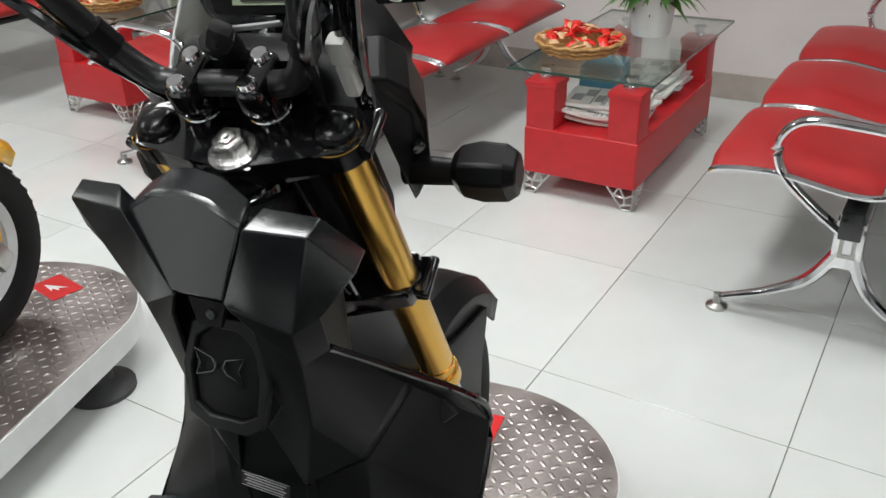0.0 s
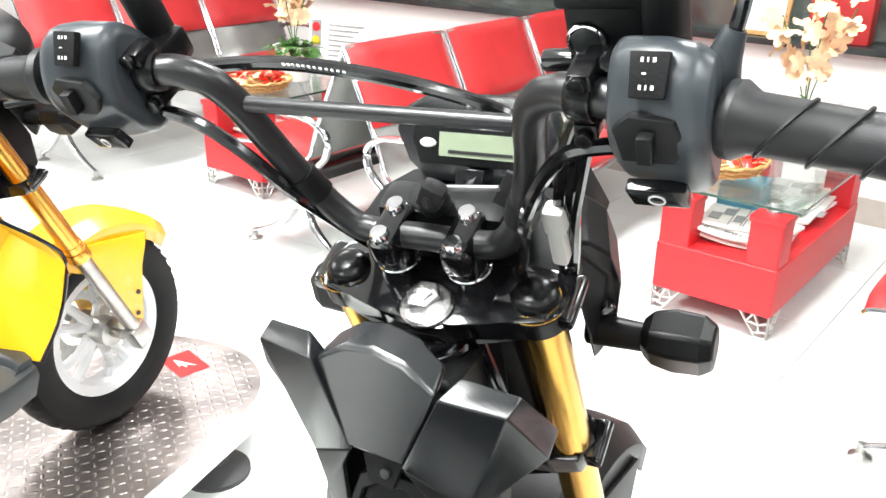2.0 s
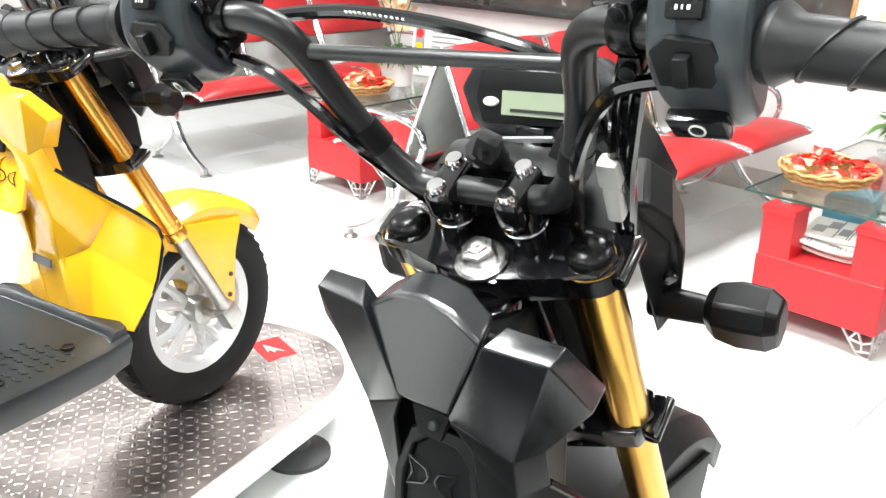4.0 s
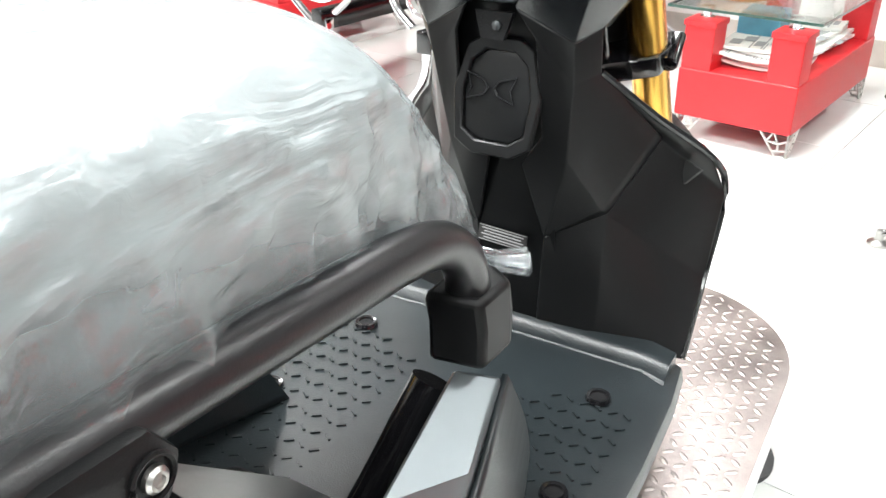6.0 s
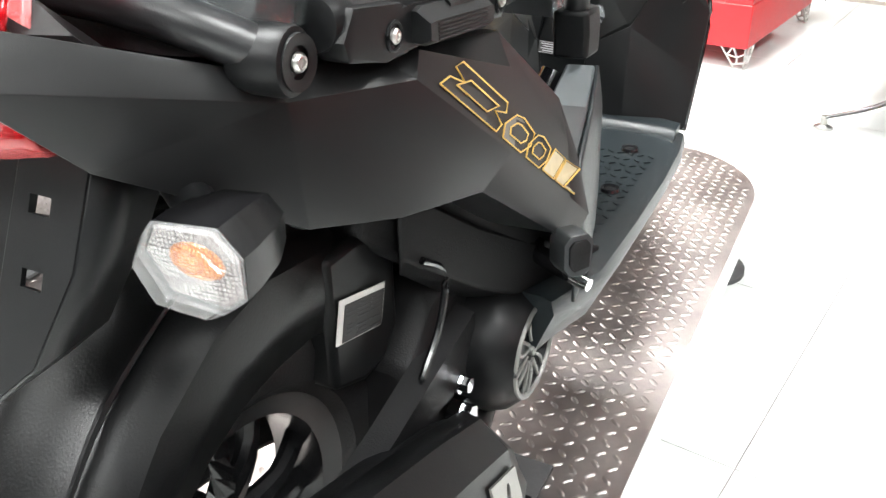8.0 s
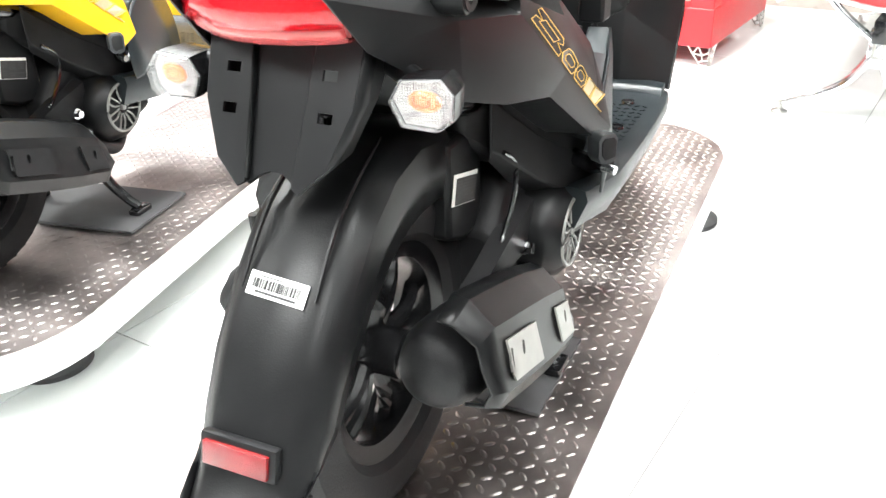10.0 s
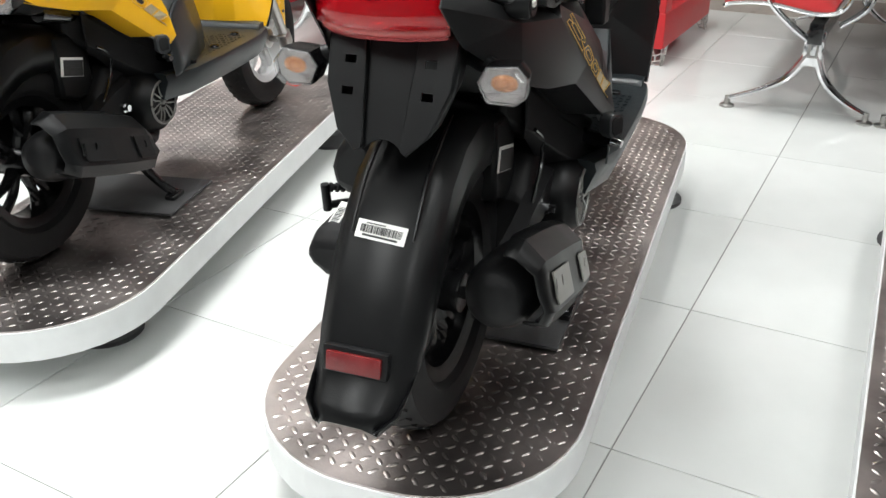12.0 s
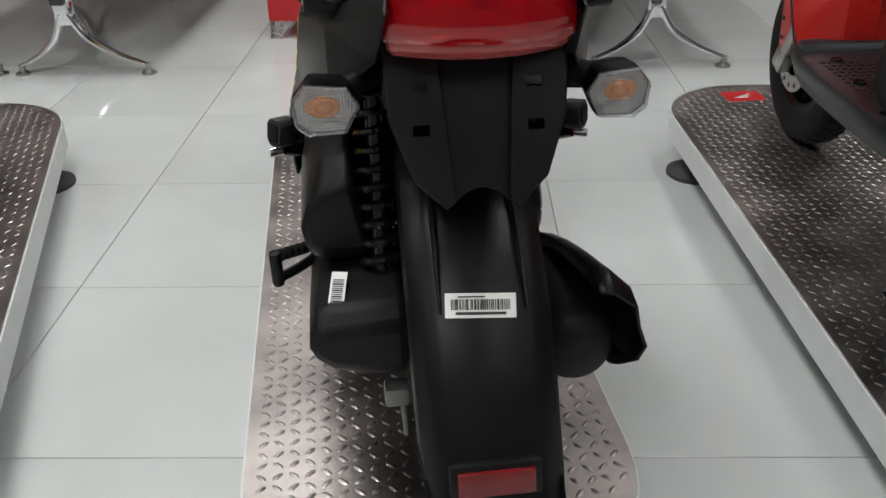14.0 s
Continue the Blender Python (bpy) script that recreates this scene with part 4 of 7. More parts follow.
        solid(part("bracket_flange", bm, M_BLACK, br), 0.004, 0)
    bm = B()
    prism(bm, [(-0.041, 0.045), (0.041, 0.045), (0.031, -0.12), (0.016, -0.108), (0.006, -0.104), (-0.006, -0.104), (-0.016, -0.108), (-0.031, -0.12)], -0.012, -0.006, Mb)
    part("bracket_centre", bm, M_BLACK, br)
    for s in (-1, 1):
        bm = B()
        loft(bm, [[Mb @ Vector((s * 0.04, 0.045, 0.003)), Mb @ Vector((s * 0.04, 0.045, -0.008))], [Mb @ Vector((s * 0.03, -0.114, 0.003)), Mb @ Vector((s * 0.03, -0.114, -0.008))]], closed=False)
        solid(part("bracket_step", bm, M_BLACK, br), 0.003, 0)

    # tail lamp: a sloped lens with a pale lower band and a dark bulb seen through it
    def lamp_rings(rows):
        """Rows of half-width, set-back of the ends, y and z, each a curved edge from side to side."""
        return [[(w * f, y + back * abs(f) ** 2.2, z) for f in (-1, -0.94, -0.75, -0.4, 0, 0.4, 0.75, 0.94, 1)] for w, back, y, z in rows]
    bm = B()
    loft(bm, lamp_rings(((0.07, 0.02, 0.12, 0.8), (0.082, 0.024, 0.064, 0.79), (0.089, 0.028, 0.04, 0.758), (0.092, 0.03, 0.032, 0.728), (0.091, 0.03, 0.033, 0.709))), closed=False)
    lamp = part("tail_lamp", bm, M_LENSRED, t, "red tail lamp lens", smooth=25)
    solid(lamp, 0.004, 1.0)
    bm = B()
    loft(bm, lamp_rings(((0.091, 0.03, 0.0335, 0.7085), (0.089, 0.03, 0.04, 0.698), (0.086, 0.03, 0.05, 0.69), (0.08, 0.03, 0.12, 0.687))), closed=False)
    solid(part("lower_lens", bm, M_LENSPINK, lamp, "pale red lower lens band", smooth=25), 0.003, 1.0)
    bm = B()
    loft(bm, lamp_rings(((0.084, 0.03, 0.066, 0.788), (0.086, 0.03, 0.05, 0.74), (0.084, 0.03, 0.057, 0.695))), closed=False)
    solid(part("lamp_back", bm, M_LAMPBACK, lamp, "bright faceted lamp back", smooth=20), 0.003, 1.0)
    bm = B()
    lathe(bm, [(0.0, 0.008), (0.009, 0.007), (0.0145, 0.003), (0.0155, 0.0)], facing((0.0, 0.043, 0.752), (0, -1, 0.3)), 20)
    part("bulb", bm, M_DARKRED, lamp, "dark round bulb behind the lens")
    # tail cover
    bm = B()
    rings = []
    for y, w, z0, z1 in ((0.05, 0.08, 0.768, 0.782), (0.1, 0.096, 0.7, 0.77), (0.14, 0.11, 0.66, 0.728), (0.22, 0.125, 0.62, 0.705), (0.34, 0.13, 0.6, 0.69), (0.46, 0.12, 0.58, 0.68)):
        rings.append([(-w, y, z0 + 0.02), (-w * 0.7, y, z0), (w * 0.7, y, z0), (w, y, z0 + 0.02), (w, y, z1 - 0.02), (w * 0.7, y, z1), (-w * 0.7, y, z1), (-w, y, z1 - 0.02)])
    loft(bm, rings)
    part("tail_cover", bm, M_BLACK, t, "matt black tail cover")

    # rear and front turn signals
    def signal(M, s, rear=True, stalk=None):
        w = empty("turn_signal", Matrix(), "", "")
        w.parent = t
        hexa = [(-0.036, 0.004), (-0.024, 0.026), (0.022, 0.03), (0.036, 0.012), (0.034, -0.018), (0.02, -0.03), (-0.022, -0.027)]
        hexa = [(s * x * 0.9, y * (0.84 if rear else 0.66)) for x, y in hexa]
        bm = B()
        loft(bm, [[(x * f, y * f, z) for x, y in hexa] for f, z in ((0.4, -0.062), (0.72, -0.055), (0.96, -0.036), (1.06, -0.012), (1.06, 0.0))])
        part("housing", bm, M_RIM, w, M=M)
        bm = B()
        if rear:
            loft(bm, [[(x * f, y * f, z) for x, y in hexa] for f, z in ((1.0, 0.0025), (0.98, 0.012), (0.86, 0.018))])
            ln = part("lens", bm, M_CLEAR, w, "clear prismatic lens", M=M)
            bm = B()
            loft(bm, [[(x * f, y * f, z) for x, y in hexa] for f, z in ((0.98, 0.0008), (0.55, 0.0014))])
            part("lamp_dish", bm, M_DISH, ln, "bright lamp dish", M=M)
            bm = B()
            loft(bm, [[(x * f, y * f, z) for x, y in hexa] for f, z in ((1.02, -0.002), (1.065, 0.002), (1.03, 0.007), (0.98, 0.005))], caps=False)
            part("lens_rim", bm, M_LENSRIM, ln, M=M)
            bm = B()
            lathe(bm, [(0.0, 0.007), (0.005, 0.0062), (0.01, 0.0045), (0.0135, 0.0016)], Matrix.Translation((s * 0.003, 0.003, 0.0)) @ Matrix.Diagonal((1.4, 0.9, 1, 1)), 16)
            part("bulb", bm, M_ORANGE, ln, "amber bulb", M=M)
        else:
            loft(bm, [[(x * f, y * f, z) for x, y in hexa] for f, z in ((1.0, 0.0), (1.0, 0.02), (0.85, 0.03))])
            part("lens", bm, M_CLEAR, w, M=M)
        if stalk:
            bm = B()
            tube(bm, stalk, 0.0135, 12, 4, 1.0)
            part("stalk", bm, M_BLACK if rear else M_GLOSS, w)
        return w

    for s in (-1, 1):
        signal(facing((s * 0.152, 0.1, 0.631), (s * 0.06, -0.99, -0.06)), s, True, [(s * 0.135, 0.13, 0.64), (s * 0.1, 0.15, 0.65), (s * 0.06, 0.17, 0.66)])

    # side covers
    V = {"a0": (0.088, 0.06, 0.762), "a1": (0.1, 0.088, 0.68), "b0": (0.135, 0.19, 0.71), "am": (0.092, 0.03, 0.741), "bm": (0.147, 0.2, 0.69), "b1": (0.147, 0.21, 0.6), "c0": (0.15, 0.3, 0.692), "cm": (0.176, 0.31, 0.676), "cg": (0.1765, 0.33, 0.618), "c1": (0.165, 0.3, 0.572), "ct": (0.169, 0.327, 0.692), "dt": (0.178, 0.472, 0.64), "et": (0.194, 0.588, 0.53), "d0": (0.164, 0.476, 0.668), "dm": (0.19, 0.45, 0.572), "d1": (0.183, 0.406, 0.552), "e0": (0.186, 0.578, 0.58), "em": (0.203, 0.578, 0.476), "e1": (0.211, 0.512, 0.468), "f0": (0.2, 0.603, 0.515), "fm": (0.217, 0.602, 0.45), "f1": (0.212, 0.555, 0.425), "i0": (0.1, 0.2, 0.71), "i1": (0.1, 0.32, 0.695), "i2": (0.12, 0.48, 0.668), "i3": (0.13, 0.57, 0.59), "j1": (0.09, 0.23, 0.6), "j2": (0.09, 0.3, 0.575), "j3": (0.09, 0.406, 0.56), "j4": (0.11, 0.52, 0.46)}
    F = ["a0 am bm b0", "am a1 bm", "a1 b1 bm", "b0 bm cm c0", "bm cg cm", "bm b1 c1 cg", "cm cg d1 dm", "cg c1 d1", "c0 cm ct", "cm dm dt ct", "c0 ct dt d0", "dm d1 e1 em", "dm em et dt", "d0 dt et e0", "e0 et em fm f0", "em e1 f1 fm", "i0 b0 c0 i1", "i1 c0 d0 i2", "i2 d0 e0 i3", "b1 j1 j2 c1", "c1 j2 j3 d1", "d1 j3 j4 e1"]
    for s in (-1, 1):
        bm = B()
        vs = {k: bm.verts.new((s * x, y, z)) for k, (x, y, z) in V.items()}
        for f in F:
            bm.faces.new([vs[k] for k in f.split()])
        tree = BVHTree.FromBMesh(bm)
        sc = part("side_cover", bm, paint if accent else M_SATIN, t, "faceted satin side cover", smooth=30)
        solid(sc, 0.003, 0)
        rounded(sc, 0.006, 3, 9)
        # foil emblem: six plain outlined shapes along the upper facet
        def foil(u, v):
            """A place on the upper facets: u along, v up and forward, both 0 to 1."""
            q = Vector((0.2, 0.346, 0.66)).lerp(Vector((0.22, 0.584, 0.474)), u) + v * Vector((0.0, 0.035, 0.012))
            hit = tree.ray_cast(Vector((s * 0.3, q.y, q.z)), Vector((-s, 0, 0)))[0]
            return Vector((s * (abs(hit.x) if hit else 0.19) + s * 0.0026, q.y, q.z))

        par = [(-0.1, 0.0), (0.12, 1.0), (1.0, 1.0), (0.8, 0.0)]
        hexs = [(0.12, 0.0), (0.0, 0.4), (0.2, 0.9), (0.45, 1.0), (0.95, 0.85), (1.0, 0.4), (0.8, 0.0)]
        zig = [(-0.08, 0.0), (-0.02, 0.36), (0.2, 0.52), (0.0, 0.72), (0.06, 1.0), (0.92, 1.0), (0.98, 0.7), (0.8, 0.5), (1.0, 0.3), (0.97, 0.0)]
        for x0, w, v0, v1, poly in ((0.0, 0.33, 0.0, 1.0, zig), (0.06, 0.21, 0.3, 0.7, par), (0.345, 0.2, 0.0, 1.0, hexs), (0.385, 0.12, 0.25, 0.75, hexs), (0.53, 0.16, 0.0, 1.0, hexs), (0.565, 0.09, 0.25, 0.75, hexs), (0.7, 0.115, 0.04, 0.96, par), (0.815, 0.095, 0.06, 0.94, par), (0.905, 0.095, 0.08, 0.92, par)):
            bm = B()
            pts = [foil(x0 + x * w, v0 + (v1 - v0) * y) for x, y in poly]
            tube(bm, pts + pts[:1], 0.0008, 5, 1)
            part("foil_shape", bm, M_GOLDINK, sc, "gold foil outline", smooth=0)
            if poly is not par or x0 > 0.6:
                bm = B()
                mid = sum(pts, Vector()) / len(pts)
                bm.faces.new([bm.verts.new(mid + (p - mid) * 0.9 - Vector((s * (0.0008 if w < 0.13 else 0.0014), 0, 0))) for p in pts])
                solid(part("foil_fill", bm, M_PALEFOIL if x0 > 0.6 else M_INK if poly is zig or w < 0.13 else M_GREYFOIL, sc, smooth=0), 0.0006, 0)
        # upright fin ahead of the side cover
        bm = B()
        fin = [(0.141, 0.728, 0.569), (0.173, 0.738, 0.569), (0.186, 0.675, 0.54), (0.195, 0.617, 0.507), (0.19, 0.605, 0.52), (0.178, 0.601, 0.545), (0.166, 0.599, 0.565)]
        n = len(fin)
        lo = [bm.verts.new((s * x, y, z)) for x, y, z in fin]
        hi = [bm.verts.new((s * (x - 0.008), y + 0.012, z - 0.05)) for x, y, z in fin]
        for k in range(n):
            bm.faces.new((lo[k], lo[(k + 1) % n], hi[(k + 1) % n], hi[k]))
        for k in ((0, 1, 2, 6), (6, 2, 5), (5, 2, 4), (2, 3, 4)):
            bm.faces.new([lo[j] for j in k])
        bm.faces.new(hi)
        rounded(part("frame_fin", bm, M_FIN, t, "grey metallic frame cover fin", smooth=15), 0.004)
        # curved panel from the fin down to the footboard
        bm = B()
        cols = []
        for p0, p1, p2, p3 in (((0.172, 0.744, 0.566), (0.168, 0.785, 0.5), (0.152, 0.835, 0.42), (0.135, 0.865, 0.35)), ((0.187, 0.682, 0.537), (0.188, 0.71, 0.48), (0.178, 0.76, 0.41), (0.162, 0.79, 0.35)), ((0.197, 0.622, 0.503), (0.203, 0.645, 0.45), (0.198, 0.69, 0.4), (0.186, 0.715, 0.35)), ((0.203, 0.6, 0.47), (0.211, 0.608, 0.435), (0.21, 0.63, 0.39), (0.203, 0.65, 0.35)), ((0.206, 0.575, 0.452), (0.214, 0.572, 0.42), (0.216, 0.572, 0.385), (0.214, 0.58, 0.35))):
            cols.append([Vector((s * q.x, q.y, q.z)) for q in smooth_path([p0, p1, p2, p3], 4)])
        loft(bm, cols, closed=False)
        solid(part("curved_panel", bm, M_FOOT, t, "dark curved side panel", smooth=60), 0.004, 0)
        # lower frame cover behind the footboard
        bm = B()
        loft(bm, [[(s * 0.1, y, z - 0.09), (s * x, y, z - 0.07), (s * x, y, z), (s * 0.1, y, z + 0.01)] for x, y, z in ((0.105, 0.4, 0.54), (0.14, 0.5, 0.462), (0.175, 0.6, 0.4), (0.205, 0.7, 0.36))])
        rounded(part("frame_cover", bm, M_CERAM, t, "black lower frame cover"), 0.005)
        # seat rail
        bm = B()
        rl = [(0.153, 0.235, 0.731), (0.154, 0.342, 0.722), (0.155, 0.46, 0.713), (0.155, 0.58, 0.701), (0.153, 0.65, 0.692), (0.15, 0.698, 0.678), (0.148, 0.727, 0.654), (0.146, 0.74, 0.622), (0.146, 0.748, 0.585)]
        tube(bm, [(s * x, y, z) for x, y, z in rl], 0.0145, 16, 6)
        ra = part("seat_rail", bm, M_PIPE, t, "satin black frame tube")
        bm = B()
        cyl(bm, (s * 0.153, 0.252, 0.7295), (s * 0.153, 0.226, 0.7318), 0.0178, seg=24, bevel=0.004)
        part("end_cap", bm, M_BLACK, ra)
        bm = B()
        loft(bm, [[(s * (0.147 + dx), y + dy, z) for dx, dy in ((-0.022, -0.03), (0.018, -0.024), (0.02, 0.016), (0.0, 0.03), (-0.022, 0.024))] for y, z in ((0.744, 0.63), (0.75, 0.605), (0.75, 0.575))])
        rounded(part("rail_mount", bm, M_BLACK, ra), 0.005)
        # side grip with two bolts
        bm = B()
        top = [(0.226, 0.722), (0.24, 0.741), (0.298, 0.732), (0.312, 0.724), (0.405, 0.715), (0.418, 0.722), (0.46, 0.719), (0.472, 0.702)]
        low = [(0.464, 0.684), (0.426, 0.69), (0.412, 0.694), (0.318, 0.702), (0.304, 0.696), (0.274, 0.698), (0.232, 0.708)]
        prism(bm, top + low, 0.0, 0.024, basis((s * 0.151, 0, 0), Vector((0, 1, 0)), Vector((0, 0, 1)), Vector((s, 0, 0))), 0.004)
        loft(bm, [[(s * x, y, z + h * k) for x, h in ((0.168, 0.014), (0.179, 0.014), (0.19, 0.005), (0.19, -0.009), (0.182, -0.013), (0.168, -0.013))] for y, z, k in ((0.309, 0.7125, 0.8), (0.316, 0.712, 1.0), (0.404, 0.7035, 1.0), (0.412, 0.703, 0.8))])
        loft(bm, [[(s * x, y, z + h) for x, h in ((0.166, 0.02), (0.176, 0.02), (0.184, 0.012), (0.184, 0.008), (0.166, 0.008))] for y, z in ((0.35, 0.709), (0.356, 0.7085), (0.4, 0.704), (0.406, 0.702))])
        gp = part("side_grip", bm, M_BLACK, t, "black ribbed side grip")
        bm = B()
        for k in range(5):
            box(bm, (s * 0.1903, 0.36, 0.7 + 0.0026 * k), (0.0014, 0.082, 0.0011), Matrix.Rotation(radians(-5.5), 4, "X"))
        tagged(part("ribs", bm, M_BLACK, gp), kind="stuff")
        for y, z in ((0.284, 0.713), (0.457, 0.7)):
            bm = B()
            lathe(bm, [(0.0, 0.002), (0.0022, 0.002), (0.0026, 0.0035), (0.004, 0.0034), (0.0054, 0.002), (0.0058, 0.0), (0.0, -0.004)], Matrix.Translation((s * 0.1755, y, z)) @ Matrix.Rotation(radians(90 * s), 4, "Y"), 20)
            bo = part("bolt", bm, M_STEEL, gp, "domed steel bolt")
            bm = B()
            tube(bm, [(s * 0.1755, y + 0.0095 * math.cos(a), z + 0.0095 * math.sin(a)) for a in np.linspace(0, 2 * math.pi, 25)], 0.0014, 6, 1)
            part("bolt_recess", bm, M_BLACK, bo)
        # grab bar boss
        bm = B()
        cyl(bm, (s * 0.128, 0.188, 0.72), (s * 0.164, 0.192, 0.7195), 0.0215, seg=28, bevel=0.005)
        lathe(bm, [(0.01, 0.0), (0.017, 0.0), (0.017, 0.004), (0.01, 0.003)], Matrix.Translation((s * 0.163, 0.192, 0.7195)) @ Matrix.Rotation(radians(90 * s), 4, "Y"), 28)
        gb = part("grab_bar_boss", bm, M_BLACK, t, "black clamp boss")
        bm = B()
        lathe(bm, [(0.0, 0.002), (0.0024, 0.002), (0.0028, 0.004), (0.0045, 0.0038), (0.006, 0.002), (0.0064, 0.0), (0.0, -0.002)], Matrix.Translation((s * 0.165, 0.192, 0.7195)) @ Matrix.Rotation(radians(90 * s), 4, "Y"), 20)
        part("bolt", bm, M_STEEL, gb, "domed steel bolt")
    bm = B()
    tube(bm, [(0.142, 0.184, 0.726), (0.105, 0.163, 0.745), (0.05, 0.15, 0.758), (-0.05, 0.15, 0.758), (-0.105, 0.163, 0.745), (-0.142, 0.184, 0.726)], 0.0148, 16, 6)
    part("grab_bar", bm, M_PIPE, t, "satin black grab bar")

    # seat and its plastic film
    def seat_sections(grow, low, jitter=0.0):
        out = []
        spec = [(0.165, 0.09, 0.785), (0.18, 0.125, 0.815), (0.24, 0.142, 0.842), (0.34, 0.148, 0.846), (0.46, 0.15, 0.838), (0.56, 0.147, 0.831), (0.64, 0.139, 0.819), (0.7, 0.128, 0.793), (0.75, 0.116, 0.751), (0.79, 0.105, 0.705), (0.825, 0.093, 0.655), (0.85, 0.08, 0.612)]
        spec = [tuple(v) for v in smooth_path(spec, 10 if jitter else 5)]
        for k, (y, w, z) in enumerate(spec):
            w, z = w + grow, z + grow
            base = 0.722 + (0.02 * min(1.0, max(0.0, (0.52 - y) / 0.18)) if jitter else 0.0) - 0.135 * max(0, (y - 0.6) / 0.25) ** 1.3 - low
            ring = []
            n = 72 if jitter else 28
            for j in range(n):
                a = math.pi * j / (n - 1)
                c, s2 = math.cos(a), math.sin(a)
                x = w * (abs(c) ** 0.55) * (1 if c > 0 else -1)
                h = base + (z - base) * (s2 ** 0.5 if s2 > 0 else 0)
                if jitter:
                    # folds run up and forward over the sides; the top stays nearly taut
                    p = Vector((x * 7, y * 9 + h * 5, h * 10 - y * 5))
                    fold = (1 - abs(noise.noise(p))) ** 4 * 0.55 + (1 - abs(noise.noise(p * 2.7))) ** 6 * 0.5 + (1 - abs(noise.noise(p * 6.1))) ** 6 * 0.25
                    slack = min(1.0, max(0.0, (z - h - 0.012) / 0.06))
                    q = fold * jitter * (0.12 + 0.88 * slack)
                    x, h = x + q * (1 if c > 0 else -1) * abs(c) ** 0.3, h + q * 0.4
                ring.append((x, y + (grow if k > len(spec) / 2 else -grow), h))
            out.append(ring)
        return out

    bm = B()
    loft(bm, seat_sections(0.0, 0.0))
    seat = part("seat", bm, M_SEAT, t, "black seat", smooth=60)
    if film:
        bm = B()
        loft(bm, seat_sections(0.003, 0.012, 0.013), caps=False, closed=False)
        fm = part("plastic_film", bm, M_WRAP, seat, "crumpled clear plastic film over the seat", smooth=70)
        bm = B()
        rng = random.Random(5)
        rings = []
        for f, r in ((0.0, 0.014), (0.3, 0.008), (0.6, 0.009), (1.0, 0.012)):
            o = Vector((0.1 + 0.045 * f, 0.79 + 0.045 * f, 0.622 - 0.022 * f))
            rings.append([o + Vector((r * 0.5 * math.cos(a), -r * 0.6 * math.cos(a), r * math.sin(a))) * rng.uniform(0.6, 1.25) for a in np.linspace(0, 2 * math.pi, 11, endpoint=False)])
        loft(bm, rings, caps=False)
        solid(part("film_end", bm, M_WRAP, seat, "bunched film end", smooth=0), 0.0006, 0)
    bm = B()
    box(bm, (0, 0.45, 0.692), (0.26, 0.5, 0.06), bevel=0.012)
    part("seat_base", bm, M_BLACK, seat)
    # centre frame and inner tub
    for s in (-1, 1):
        bm = B()
        tube(bm, [(s * 0.07, 0.3, 0.56), (s * 0.075, 0.5, 0.5), (s * 0.08, 0.62, 0.4), (s * 0.09, 0.7, 0.33), (s * 0.09, 1.0, 0.3)], 0.019, 12, 5)
        part("frame_tube", bm, M_GLOSS, t, "black frame tube")
        bm = B()
        tube(bm, [(s * 0.13, 0.72, 0.56), (s * 0.11, 0.68, 0.49), (s * 0.08, 0.62, 0.4)], 0.016, 12, 5)
        part("frame_strut", bm, M_GLOSS, t)
    bm = B()
    box(bm, (0, 0.36, 0.62), (0.18, 0.2, 0.12), bevel=0.02)
    part("inner_tub", bm, M_BLACK, t)

    # footboard
    bm = B()
    ring = []
    for y, w, z in ((0.56, 0.2, 0.36), (0.66, 0.225, 0.355), (0.8, 0.226, 0.353), (0.95, 0.224, 0.352), (1.06, 0.218, 0.352), (1.12, 0.21, 0.358)):
        ring.append([(-w + 0.02, y, z - 0.07), (-w, y, z - 0.02), (-w + 0.004, y, z - 0.004), (-w + 0.014, y, z), (w - 0.014, y, z), (w - 0.004, y, z - 0.004), (w, y, z - 0.02), (w - 0.02, y, z - 0.07)])
    loft(bm, ring)
    fb = part("footboard", bm, M_FOOT, t, "black rubber-textured footboard", smooth=50)
    bm = B()
    for s in (-1, 1):
        for i in range(9):
            for j in range(15):
                x, y = s * (0.06 + i * 0.0155), 0.7 + j * 0.022
                if abs(x) > 0.205 or (abs(x) < 0.1 and y > 0.99):
                    continue
                box(bm, (x, y, 0.3535), (0.0098, 0.0026, 0.0017), Matrix.Rotation(radians(38 if (i + j) % 2 else -38), 4, "Z"))
    tagged(part("tread_pattern", bm, M_FOOT, fb, smooth=0), kind="stuff")
    for s in (-1, 1):
        for x, y in ((0.147, 1.023), (0.164, 0.87)):
            bm = B()
            lathe(bm, [(0.014, 0.0), (0.0125, 0.004), (0.009, 0.0035), (0.0085, 0.001)], Matrix.Translation((s * x, y, 0.354)), 20)
            pl = part("plug_hole", bm, M_GLOSS, fb)
            # black disc on the footboard surface paints the dark inside of the hole
            bm = B()
            lathe(bm, [(0.0, 0.0006), (0.009, 0.0012)], Matrix.Translation((s * x, y, 0.354)), 20)
            part("hole_shade", bm, M_CERAM, pl)
    bm = B()
    loft(bm, [[(x, y - back, z) for y, z in ((1.086, 0.352), (1.094, 0.3565), (1.099, 0.366), (1.107, 0.371), (1.13, 0.372), (1.13, 0.34), (1.086, 0.34))] for x, back in ((-0.199, 0.012), (-0.17, 0.002), (-0.06, 0.0), (0.06, 0.0), (0.17, 0.002), (0.199, 0.012))])
    part("front_lip", bm, M_FOOT, fb)

    # leg shield
    pm = paint if accent else M_DARKMET
    body = paint if accent else M_SATIN
    ls = empty("leg_shield", Matrix(), "", "")
    ls.parent = t
